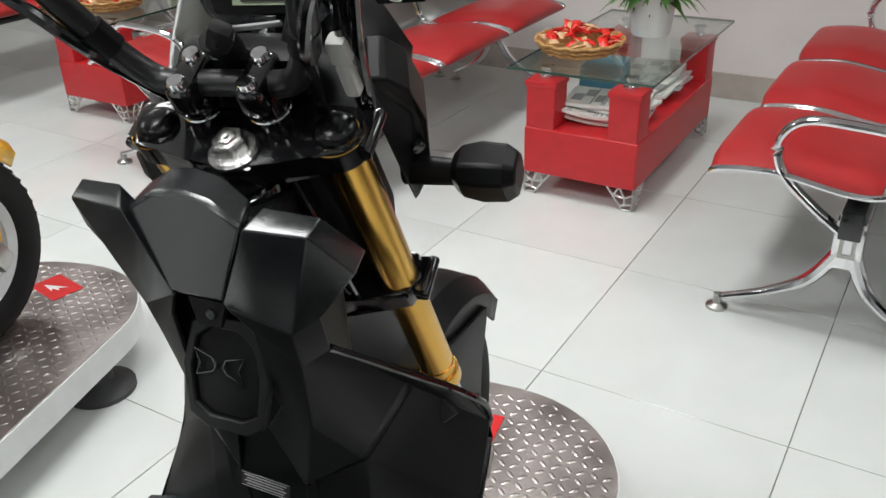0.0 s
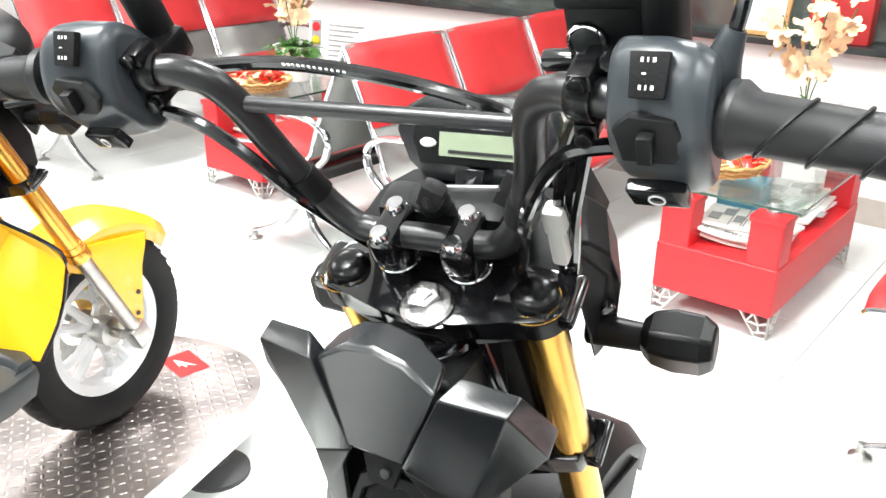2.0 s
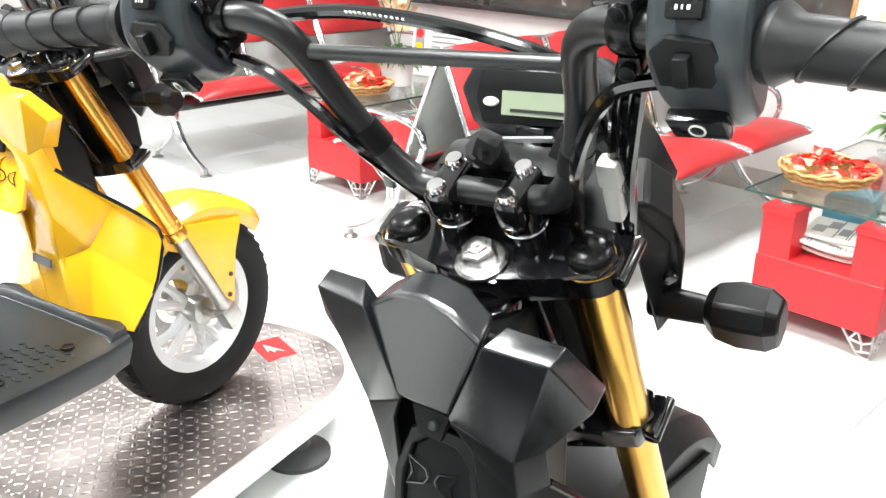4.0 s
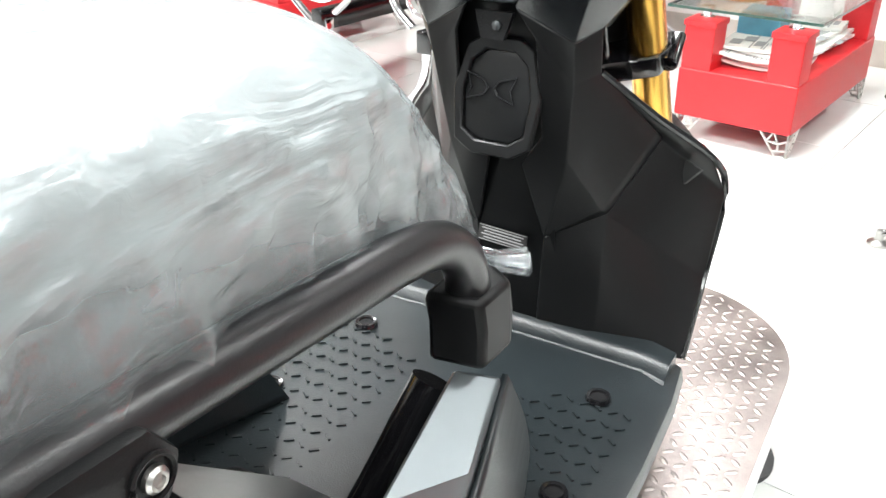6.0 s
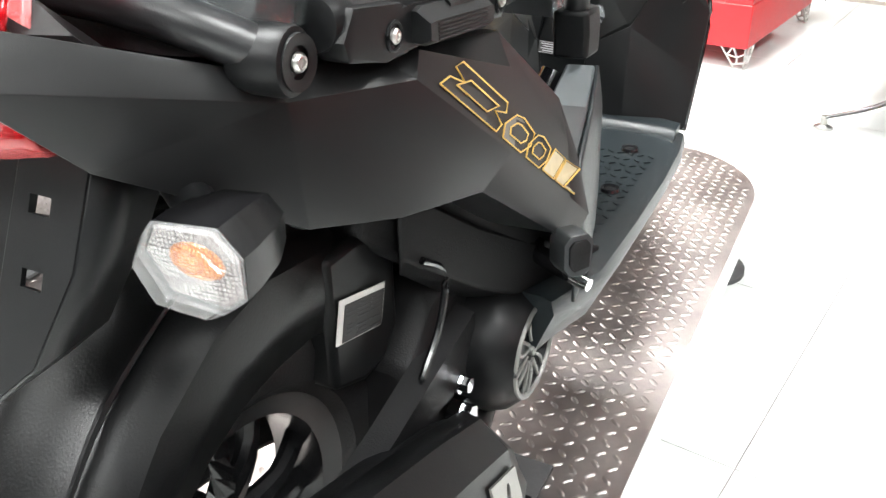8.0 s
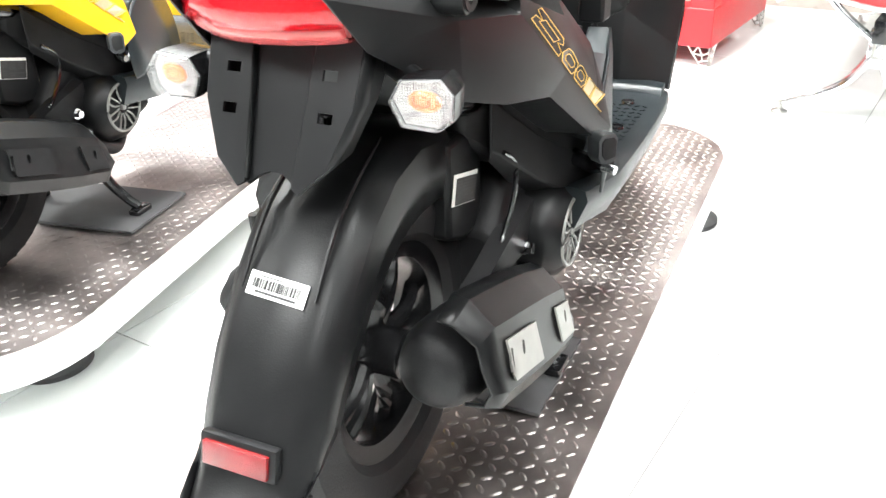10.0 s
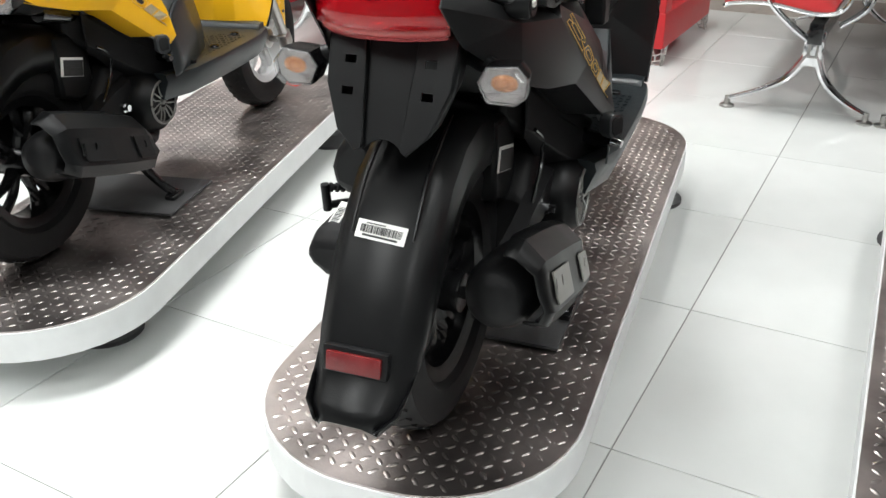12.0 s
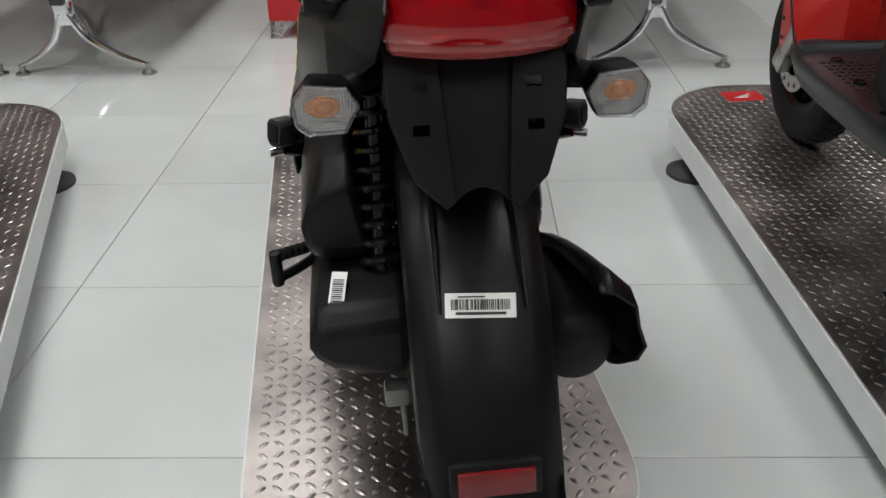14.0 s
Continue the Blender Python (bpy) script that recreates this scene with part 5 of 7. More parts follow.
    for s in (-1, 1):
        W = {"Nb": (0.02, 1.07, 0.742), "A": (0.061, 1.022, 0.822), "B": (0.115, 1.026, 0.823), "A2": (0.072, 1.038, 0.836), "B2": (0.117, 1.044, 0.832), "C": (0.137, 1.056, 0.780), "D": (0.097, 1.064, 0.727), "E": (0.077, 1.049, 0.713), "N1": (0.026, 1.030, 0.742), "N2": (0.042, 1.042, 0.713), "N3": (0.045, 1.056, 0.646), "N4": (0.042, 1.072, 0.609), "V0": (0.019, 1.078, 0.574), "F": (0.075, 1.062, 0.670), "G": (0.066, 1.082, 0.583), "w0": (0.092, 1.085, 0.679), "K2": (0.133, 1.152, 0.604), "K3": (0.094, 1.122, 0.521), "L1": (0.04, 1.1, 0.484), "C2": (0.129, 1.090, 0.784), "D2": (0.090, 1.098, 0.720), "w1": (0.136, 1.146, 0.622), "w2": (0.186, 1.195, 0.572), "w3": (0.2, 1.222, 0.524), "w4": (0.197, 1.196, 0.43), "w5": (0.199, 1.135, 0.355), "s0": (0.030, 1.112, 0.355), "s1": (0.100, 1.116, 0.355), "m2": (0.137, 1.164, 0.596), "m3": (0.098, 1.132, 0.513)}

        def place(side, p):
            """The shield sits a few millimetres off the scooter's middle, more so towards its top."""
            return (side * p[0] + 0.003 + 0.022 * max(0, p[2] - 0.5), p[1], p[2])

        def panel(name, faces, mat, label, smooth=14):
            bm = B()
            vs = {}
            for f in faces.split(","):
                loop = []
                for k in f.split():
                    if k not in vs:
                        vs[k] = bm.verts.new(place(s, W[k]))
                    loop.append(vs[k])
                bm.faces.new(loop)
            ob = part(name, bm, mat, ls, label, smooth=smooth)
            solid(ob, 0.005, 0)
            return rounded(ob, 0.0035, 2, 10)

        # upper fin running down into the neck
        panel("upper_fin", "A N1 Nb A2,A A2 B2 B,B B2 C2 C,C C2 D2 D,A B E N1,B C D E", pm, "angular upper fin")
        panel("neck", "N1 E F N2,N2 F N3,N3 F G N4,E D w0 F,F w0 K2,F K2 K3 G,N4 G L1 V0,G K3 L1,K2 m2 m3 K3,w0 m2 K2,K3 m3 L1", body, "faceted neck of the leg shield")
        wg = panel("wing", "w0 w1 m2,m2 w1 w2 w3,m2 w3 w4 m3,m3 w4 w5 s1,L1 m3 s1 s0", body, "faceted leg shield wing")
        bm = B()
        tube(bm, [place(s, W[k]) for k in ("w0", "w1", "w2", "w3", "w4", "w5")], 0.004, 8, 4)
        part("edge_bead", bm, M_GLOSS, wg)
        bm = B()
        prism(bm, [(-0.016, 0.012), (0.018, 0.008), (0.0, -0.014)], -0.001, 0.003)
        if not accent and s > 0:
            part("triangle_vent", bm, M_INK, wg, M=facing((s * 0.168 + 0.004, 1.179, 0.558), (-s * 0.55, -0.8, 0.2)), smooth=0)
        bm = B()
        cyl(bm, (s * 0.185, 1.178, 0.388), (s * 0.183, 1.17, 0.388), 0.005, seg=14)
        part("rivet", bm, M_GLOSS, wg)
    # centre panel
    bm = B()
    c0 = [(x + 0.009, y, z) for x, y, z in ((-0.059, 1.026, 0.822), (-0.032, 1.03, 0.838), (-0.005, 1.031, 0.842), (0.025, 1.029, 0.838), (0.058, 1.024, 0.822), (0.026, 1.028, 0.744), (-0.032, 1.028, 0.744))]
    lo = [bm.verts.new(p) for p in c0]
    hi = [bm.verts.new((x * 0.9, y + 0.03, z + 0.012)) for x, y, z in c0]
    bm.faces.new(lo)
    bm.faces.new(hi)
    for k in range(7):
        bm.faces.new((lo[k], lo[(k + 1) % 7], hi[(k + 1) % 7], hi[k]))
    rounded(part("centre_panel", bm, pm, ls, "centre panel", smooth=20), 0.004)
    # backing, emblem cap and column
    bm = B()
    loft(bm, [[(-w, y, z), (w, y, z), (w, y + 0.05, z), (-w, y + 0.05, z)] for w, y, z in ((0.05, 1.056, 0.79), (0.06, 1.066, 0.7), (0.06, 1.084, 0.62), (0.055, 1.1, 0.5), (0.06, 1.112, 0.34))])
    part("column", bm, paint if accent else M_BLACK, ls)
    bm = B()
    plate(bm, [(-0.036, 0.045), (-0.02, 0.055), (0.02, 0.055), (0.036, 0.045), (0.048, 0.0), (0.042, -0.05), (0.022, -0.062), (-0.022, -0.062), (-0.042, -0.05), (-0.048, 0.0)], [[(-0.03, 0.03), (-0.015, 0.042), (0.015, 0.042), (0.03, 0.03), (0.037, 0.0), (0.034, -0.038), (0.018, -0.048), (-0.018, -0.048), (-0.034, -0.038), (-0.037, 0.0)]], 0.01, facing((0.006, 1.058, 0.651), (0, -1, 0.2)))
    rounded(part("cap_frame", bm, body, ls, smooth=20), 0.002)
    bm = B()
    prism(bm, [(-0.03, 0.03), (-0.015, 0.042), (0.015, 0.042), (0.03, 0.03), (0.036, 0.0), (0.033, -0.037), (0.018, -0.047), (-0.018, -0.047), (-0.033, -0.037), (-0.036, 0.0)], -0.004, 0.006, facing((0.006, 1.058, 0.651), (0, -1, 0.2)), 0.003)
    cap = part("service_cap", bm, paint if accent else M_BLACK, ls)
    bm = B()
    me2 = facing((0.0, 1.0498, 0.657), (0, -1, 0.2)) @ Matrix.Diagonal((1.25, 1.25, 1, 1))
    for s in (-1, 1):
        pts = [(s * 0.003, 0.0), (s * 0.006, 0.006), (s * 0.022, 0.011), (s * 0.017, 0.0), (s * 0.021, -0.01), (s * 0.006, -0.005), (s * 0.003, 0.0)]
        tube(bm, [(x, y, 0) for x, y in pts], 0.0012, 6, 1)
    part("cap_mark", bm, M_GLOSS, cap, "embossed cap mark", M=me2)
    # raised black block: the shade of the screw's recess put into its colour
    bm = B()
    prism(bm, [(-0.02, 0.012), (0.02, 0.012), (0.012, -0.014), (-0.012, -0.014)], -0.002, 0.004, facing((0.005, 1.045, 0.722), (0, -1, 0.1)))
    rc = part("screw_recess", bm, M_CERAM, ls, smooth=0)
    bm = B()
    lathe(bm, [(0.0, 0.004), (0.0025, 0.004), (0.0045, 0.003), (0.005, 0.0)], facing((0.01, 1.0405, 0.722), (0, -1, 0.1)), 16)
    part("screw", bm, M_PEG, rc, "dark screw head")
    bm = B()
    box(bm, (0, 0, 0), (0.06, 0.018, 0.0012))
    ml = facing((-0.004, 1.0935, 0.474), (0, -1, 0.12)) @ Matrix.Rotation(radians(-3), 4, "Z")
    lb = part("warning_label", bm, M_INK, ls, "black warning label with grey print", M=ml, smooth=0)
    bm = B()
    for k in range(4):
        box(bm, (0, 0.0055 - 0.0036 * k, 0.001), (0.052 - 0.006 * (k % 2), 0.0013, 0.0006))
    for y in (-0.0085, 0.0085):
        box(bm, (0, y, 0.001), (0.058, 0.0006, 0.0006))
    part("print_bars", bm, M_PRINTGREY, lb, M=ml, smooth=0)

    bm = B()
    loft(bm, [[(-w, y, z), (w, y, z), (w, y + 0.09, z + 0.02), (-w, y + 0.09, z + 0.02)] for w, y, z in ((0.05, 1.075, 0.8), (0.056, 1.085, 0.74), (0.058, 1.1, 0.66), (0.05, 1.12, 0.56))])
    rounded(part("steering_head_cover", bm, M_BLACK, t), 0.006)
    # ---- steering ----
    st = empty("steering", Matrix(), "", "")
    st.parent = t

    def sp(name, bm, mat, label="", parent=None, smooth=32):
        return part(name, bm, mat, parent or st, label, M=S, smooth=smooth)

    for s in (-1, 1):
        x, fy = s * 0.089, 0.027
        bm = B()
        cyl(bm, (x, fy, 0.0), (x, fy, -0.43), 0.0215, seg=28)
        cyl(bm, (x, fy, -0.43), (x, fy, -0.455), 0.0245, seg=28, bevel=0.002)
        cyl(bm, (x, fy, -0.412), (x, fy, -0.418), 0.0225, seg=28)
        fk = sp("fork_tube", bm, M_GOLD, "gold anodised fork tube")
        bm = B()
        cyl(bm, (x, fy, -0.45), (x, fy, -0.72), 0.0165, seg=20)
        box(bm, (x, fy, -0.72), (0.035, 0.05, 0.06), bevel=0.008)
        sp("fork_slider", bm, M_STEEL, "silver fork slider", fk)
        bm = B()
        lathe(bm, [(0.027, -0.012), (0.027, 0.006), (0.0255, 0.008), (0.0245, 0.009)], Matrix.Translation((x, fy, -0.011)), 32)
        lathe(bm, [(0.0235, 0.004), (0.0235, 0.011), (0.02, 0.0135)], Matrix.Translation((x, fy, -0.011)), 6)
        lathe(bm, [(0.0205, 0.009), (0.0205, 0.013), (0.0185, 0.017), (0.014, 0.0205), (0.007, 0.022), (0.0, 0.0225)], Matrix.Translation((x, fy, -0.011)), 28)
        sp("fork_cap", bm, M_RIM, "black hexagonal fork cap", fk)
        bm = B()
        lathe(bm, [(0.0268, 0.0075), (0.0274, 0.0083), (0.0268, 0.0091), (0.0262, 0.0083), (0.0268, 0.0075)], Matrix.Translation((x, fy, -0.011)), 32)
        sp("cap_ring", bm, M_GOLD, "", fk)
        # pinch bolts
        for z in (-0.012, -0.238):
            bm = B()
            box(bm, (s * 0.112, 0.036, z), (0.016, 0.046, 0.02), bevel=0.004)
            cyl(bm, (s * 0.117, 0.012, z), (s * 0.117, 0.062, z), 0.0068, seg=14, bevel=0.002)
            sp("pinch_bolt", bm, M_GLOSS, "", fk)
    # dark head and wiring between the tubes
    bm = B()
    loft(bm, [[(-w, y0, z), (-w * 0.6, y0 - 0.012, z), (w * 0.6, y0 - 0.012, z), (w, y0, z), (w, y1, z), (-w, y1, z)] for w, y0, y1, z in ((0.05, 0.03, 0.1, -0.03), (0.064, 0.025, 0.12, -0.08), (0.066, 0.03, 0.12, -0.2), (0.06, 0.04, 0.1, -0.26))])
    rounded(sp("head_cover", bm, M_CERAM, "black cover between the fork tubes"), 0.006)
    for k in range(3):
        bm = B()
        tube(bm, [(0.02 + 0.012 * k, 0.0, -0.035), (0.045 + 0.006 * k, -0.012, -0.1), (0.03 + 0.012 * k, -0.008, -0.18), (0.05, 0.0, -0.24)], 0.0035, 8, 5)
        sp("wire", bm, M_GLOSS)
    # top and lower bridge
    for z, th, nm in ((-0.026, 0.026, "top_bridge"), (-0.25, 0.028, "lower_bridge")):
        bm = B()
        half = [(0.0, -0.022), (0.022, -0.02), (0.045, -0.006), (0.075, -0.002), (0.105, 0.005), (0.115, 0.03), (0.105, 0.058), (0.075, 0.064), (0.045, 0.05), (0.0, 0.05)]
        prism(bm, half + [(-x, y) for x, y in half[-2:0:-1]], z, z + th, None, 0.005)
        sp(nm, bm, M_GLOSS, "gloss black fork bridge")
    bm = B()
    cyl(bm, (0, 0, -0.25), (0, 0, -0.02), 0.03, seg=24)
    cyl(bm, (0, 0, -0.06), (0, 0, -0.03), 0.036, seg=24, bevel=0.003)
    sp("steering_stem", bm, M_GLOSS)
    bm = B()
    lathe(bm, [(0.0, 0.0), (0.0235, 0.0), (0.0235, 0.003), (0.021, 0.005), (0.0165, 0.0056), (0.0, 0.0056)], Matrix.Translation((0.002, 0.0, 0.0)), 40)
    lathe(bm, [(0.0155, 0.005), (0.0155, 0.0155), (0.014, 0.0175), (0.0095, 0.018), (0.009, 0.0205), (0.0055, 0.021), (0.005, 0.0185), (0.0, 0.0185)], Matrix.Translation((0.002, 0.0, 0.0)), 6)
    sp("stem_nut", bm, M_ZINC, "chrome hexagonal stem nut with washer", smooth=25)
    # handlebar clamps and bar
    for s in (-1, 1):
        bm = B()
        cyl(bm, (s * 0.037, 0.026, -0.002), (s * 0.033, 0.034, 0.038), 0.0135, 0.0165, seg=24)
        box(bm, (s * 0.033, 0.036, 0.046), (0.025, 0.054, 0.032), bevel=0.009, seg=4)
        cl = sp("bar_clamp", bm, M_GLOSS, "gloss black bar clamp")
        bm = B()
        tube(bm, [(s * 0.033 + 0.0185 * math.cos(a), 0.032 + 0.0178 * math.sin(a), 0.021) for a in np.linspace(0, 2 * math.pi, 25)], 0.0014, 6, 1)
        sp("clamp_ring", bm, M_CHROME, "", cl)
        for y in (0.0185, 0.0525):
            bm = B()
            lathe(bm, [(0.0084, 0.058), (0.0084, 0.065), (0.007, 0.0672), (0.003, 0.0675), (0.0, 0.0675)], Matrix.Translation((s * 0.033, y, 0.0)), 16)
            sp("clamp_bolt", bm, M_CHROME, "chrome socket bolt", cl)
    bar = [(0.0, 0.036, 0.047), (0.05, 0.036, 0.047), (0.07, 0.036, 0.055), (0.089, 0.034, 0.085), (0.103, 0.03, 0.125), (0.112, 0.027, 0.16), (0.118, 0.022, 0.192), (0.127, 0.017, 0.214), (0.143, 0.011, 0.227), (0.165, 0.005, 0.231), (0.25, -0.014, 0.236), (0.38, -0.045, 0.243)]
    bm = B()
    tube(bm, [(-x, y, z) for x, y, z in bar[:0:-1]] + bar, 0.0118, 14, 5)
    hb = sp("handlebar", bm, M_PIPE, "satin black handlebar")
    bm = B()
    cyl(bm, (-0.117, 0.0225, 0.19), (0.117, 0.0225, 0.19), 0.0062, seg=14)
    sp("crossbar", bm, M_PIPE, "slim black crossbar", hb)
    for s in (-1, 1):
        bm = B()
        cyl(bm, (s * 0.0895, 0.034, 0.087), (s * 0.098, 0.0315, 0.111), 0.0134, seg=20)
        sp("band", bm, M_BLACK, "ribbed band", hb)
        # grip
        bm = B()
        g0, g1 = Vector((s * 0.247, -0.0133, 0.2358)), Vector((s * 0.38, -0.045, 0.243))
        mg2, Lg = along(g0, g1)
        prof = [(0.0, -Lg / 2), (0.021, -Lg / 2), (0.0215, -Lg / 2 + 0.006), (0.0165, -Lg / 2 + 0.014), (0.0155, 0.0), (0.017, Lg / 2 - 0.012), (0.02, Lg / 2 - 0.004), (0.012, Lg / 2), (0.0, Lg / 2)]
        lathe(bm, prof, mg2, 28)
        gr = sp("grip", bm, M_GRIP, "black rubber grip with wave grooves", hb)
        for k in range(4):
            z0 = -Lg / 2 + 0.03 + k * 0.026
            pts = [mg2 @ Vector((0.0168 * math.cos(a), 0.0168 * math.sin(a), z0 + 0.012 * math.sin(a * 1.0 + 0.5))) for a in np.linspace(0, 2 * math.pi, 25)]
            bm = B()
            tube(bm, pts, 0.0012, 5, 1)
            sp("grip_wave", bm, M_GRIP, "", gr)
        # switch housing
        bm = B()
        xs = 0.213 if s > 0 else -0.2
        c = Vector((xs, -0.006, 0.233))
        ax = (g1 - g0).normalized()
        mm, _ = along(c - ax * 0.02, c + ax * 0.02)
        secs = []
        for f, rr in ((-0.03, 0.026), (-0.024, 0.031), (0.0, 0.033), (0.02, 0.032), (0.03, 0.026)):
            ringp = []
            for a in np.linspace(0, 2 * math.pi, 28, endpoint=False):
                wv = Vector((math.cos(a), math.sin(a), 0))
                q = mm @ Vector((0, 0, f))
                k = 1.0 + 0.75 * max(0, -math.sin(a)) ** 2 + 0.42 * max(0, math.sin(a)) ** 2
                sidev = Vector((0, 1, 0))
                ringp.append(q + Vector((0, rr * math.cos(a), 0)) + Vector((0, 0, rr * 0.95 * math.sin(a) * k)))
            secs.append(ringp)
        loft(bm, secs)
        sw = rounded(sp("switch_housing", bm, M_SWITCH, "dark grey switch housing", hb, smooth=40), 0.003)
        Mf = facing((xs - s * 0.002, -0.0385, 0.238), (0, -1, 0.12))
        Mt = facing((xs - s * 0.003, -0.0272, 0.2675), (0, -0.75, 0.65))
        for nm, M3, poly, mt in (("switch_plate", Mf, [(-0.019, 0.008), (-0.01, 0.016), (0.014, 0.014), (0.021, 0.0), (0.014, -0.012), (-0.014, -0.012)], M_BLACK), ("rocker", Mt @ Matrix.Translation((0, 0.004, 0)), [(-0.0105, 0.012), (0.0105, 0.012), (0.0095, -0.012), (-0.0095, -0.012)], M_CERAM)):
            bm = B()
            prism(bm, poly, -0.004, 0.0025, M3, 0.0015)
            sp(nm, bm, mt, "", sw)
        bm = B()
        box(bm, (0, 0, 0.006), (0.009, 0.017, 0.009), bevel=0.002)
        bmesh.ops.transform(bm, matrix=Mf, verts=bm.verts)
        sp("slider", bm, M_BLACK, "", sw)
        bm = B()
        for yy in (0.0115, -0.0025):
            for xx, ww in ((-0.0035, 0.0014), (-0.0005, 0.0008), (0.0028, 0.0016)):
                box(bm, (xx, yy, 0.0029), (ww, 0.0024, 0.0006))
        box(bm, (-0.002, 0.0045, 0.0029), (0.0022, 0.0009, 0.0006))
        bmesh.ops.transform(bm, matrix=Mt, verts=bm.verts)
        tagged(sp("legend", bm, M_LABEL, "white legend bars", sw, smooth=0), kind="stuff")
        bm = B()
        Mn = facing((xs, -0.033, 0.197), (0, -1, -0.25))
        prism(bm, [(-0.018, 0.006), (0.016, 0.008), (0.018, -0.008), (-0.014, -0.01)], -0.004, 0.005, Mn, 0.002)
        bt = sp("button", bm, M_GLOSS, "black push button", sw)
        bm = B()
        tube(bm, [Mn @ Vector(((0.0045 if s > 0 else 0.003) * math.cos(a), 0.0045 * math.sin(a) - 0.001, 0.0056)) for a in np.linspace(0, 2 * math.pi, 17)], 0.0006, 5, 1)
        sp("button_mark", bm, M_LABEL, "", bt)
        # lever, perch and mirror stem
        bm = B()
        mp, _ = along((s * 0.158, 0.007, 0.23), (s * 0.172, 0.004, 0.231))
        lathe(bm, [(0.0, -0.0085), (0.0152, -0.0085), (0.0165, -0.006), (0.0165, 0.006), (0.0152, 0.0085), (0.0, 0.0085)], mp, 24)
        for dz in (-0.021, 0.0185):
            box(bm, (s * 0.165, 0.004, 0.231 + dz * 0.9), (0.015, 0.022, 0.012), bevel=0.003)
            cyl(bm, (s * 0.165, -0.0125, 0.231 + dz), (s * 0.165, -0.008, 0.231 + dz), 0.0056, seg=12, bevel=0.001)
        box(bm, (s * 0.172, 0.03, 0.23), (0.03, 0.036, 0.026), bevel=0.006)
        sp("lever_perch", bm, M_RIM, "", hb)
        bm = B()
        tube(bm, [(s * 0.18, 0.04, 0.205), (s * 0.22, 0.05, 0.19), (s * 0.3, 0.035, 0.18), (s * 0.37, 0.015, 0.178)], [0.009, 0.007, 0.006, 0.007], 10, 4, 0.6)
        sp("brake_lever", bm, M_GLOSS, "black brake lever", hb)
        bm = B()
        cyl(bm, (0.204 if s > 0 else -0.18, 0.042, 0.225), (0.204 if s > 0 else -0.18, 0.04, 0.33), 0.0135, seg=20, bevel=0.002)
        sp("mirror_stem", bm, M_BLACK, "", hb)
        # cables down the bar
        bm = B()
        tube(bm, [(s * 0.19, 0.0, 0.2), (s * 0.15, 0.004, 0.186), (s * 0.122, 0.01, 0.15), (s * 0.1, 0.018, 0.1), (s * 0.085, 0.035, 0.05), (s * 0.06, 0.06, -0.02)], 0.0055, 8, 6)
        sp("cable", bm, M_GLOSS, "black cable", hb)
    # cable guide and thin stem beside the right switch
    bm = B()
    tube(bm, [(0.238, 0.003, 0.242), (0.241, 0.007, 0.258), (0.246, 0.013, 0.273)], [0.013, 0.0098, 0.006], 14, 4)
    cg = sp("cable_guide", bm, M_SWITCH, "", hb)
    bm = B()
    tube(bm, [(0.246, 0.013, 0.272), (0.25, 0.017, 0.29), (0.253, 0.018, 0.31), (0.255, 0.016, 0.35)], 0.0042, 10, 4)
    sp("guide_cable", bm, M_GLOSS, "black cable", cg)
    # brake master cylinder, right
    bm = B()
    box(bm, (0.168, 0.057, 0.245), (0.048, 0.034, 0.046), bevel=0.004)
    box(bm, (0.168, 0.056, 0.274), (0.054, 0.042, 0.013), bevel=0.003)
    for bx_, by_ in ((0.147, 0.056), (0.189, 0.056)):
        cyl(bm, (bx_, by_, 0.28), (bx_, by_, 0.2825), 0.004, seg=12)
    mc = sp("brake_fluid_box", bm, M_BLACK, "black brake fluid box with sight glass", hb)
    bm = B()
    cyl(bm, (0.157, 0.043, 0.244), (0.157, 0.0375, 0.244), 0.0095, seg=24, bevel=0.001)
    sg2 = sp("sight_glass", bm, M_DARKGLASS, "dark round sight glass", mc)
    bm = B()
    tube(bm, [(0.157 + 0.011 * math.cos(a), 0.038, 0.244 + 0.011 * math.sin(a)) for a in np.linspace(0, 2 * math.pi, 33)], 0.0016, 8, 1)
    sp("glass_ring", bm, M_CHROME, "", sg2)
    bm = B()
    cyl(bm, (0.15, 0.05, 0.222), (0.123, 0.052, 0.219), 0.0075, seg=14, bevel=0.002)
    sp("hose_bolt", bm, M_GLOSS, "", mc)
    # hose looping over the dash
    bm = B()
    tube(bm, [(-0.16, 0.032, 0.208), (-0.137, 0.04, 0.211), (-0.074, 0.05, 0.208), (0.002, 0.06, 0.19), (0.065, 0.075, 0.157), (0.084, 0.09, 0.12), (0.09, 0.1, 0.06)], 0.0058, 10, 8)
    hs = sp("brake_hose", bm, M_GLOSS, "black brake hose with white print")
    bm = B()
    rngp = random.Random(2)
    pth = smooth_path([(-0.137, 0.04, 0.211), (-0.074, 0.05, 0.208), (0.002, 0.06, 0.19)], 40)
    for k in range(38, 62, 2):
        box(bm, pth[k] + Vector((0, -0.0055, 0.0032)), (0.002, 0.001, 0.003), Matrix.Rotation(0.4, 4, "X"))
    sp("hose_print", bm, M_LABEL, "", hs, smooth=0)
    # right side cable bundle
    for k in range(3):
        bm = B()
        dx = 0.008 * k
        tube(bm, [(0.15 + dx, 0.035, 0.2), (0.128 + dx, 0.05, 0.15), (0.112 + dx * 0.8, 0.055, 0.08), (0.105 + dx * 0.6, 0.06, 0.02), (0.1, 0.07, -0.05)], 0.0052, 8, 6)
        sp("cable", bm, M_GLOSS, "black cable", hb)
    # coolant reservoir
    bm = B()
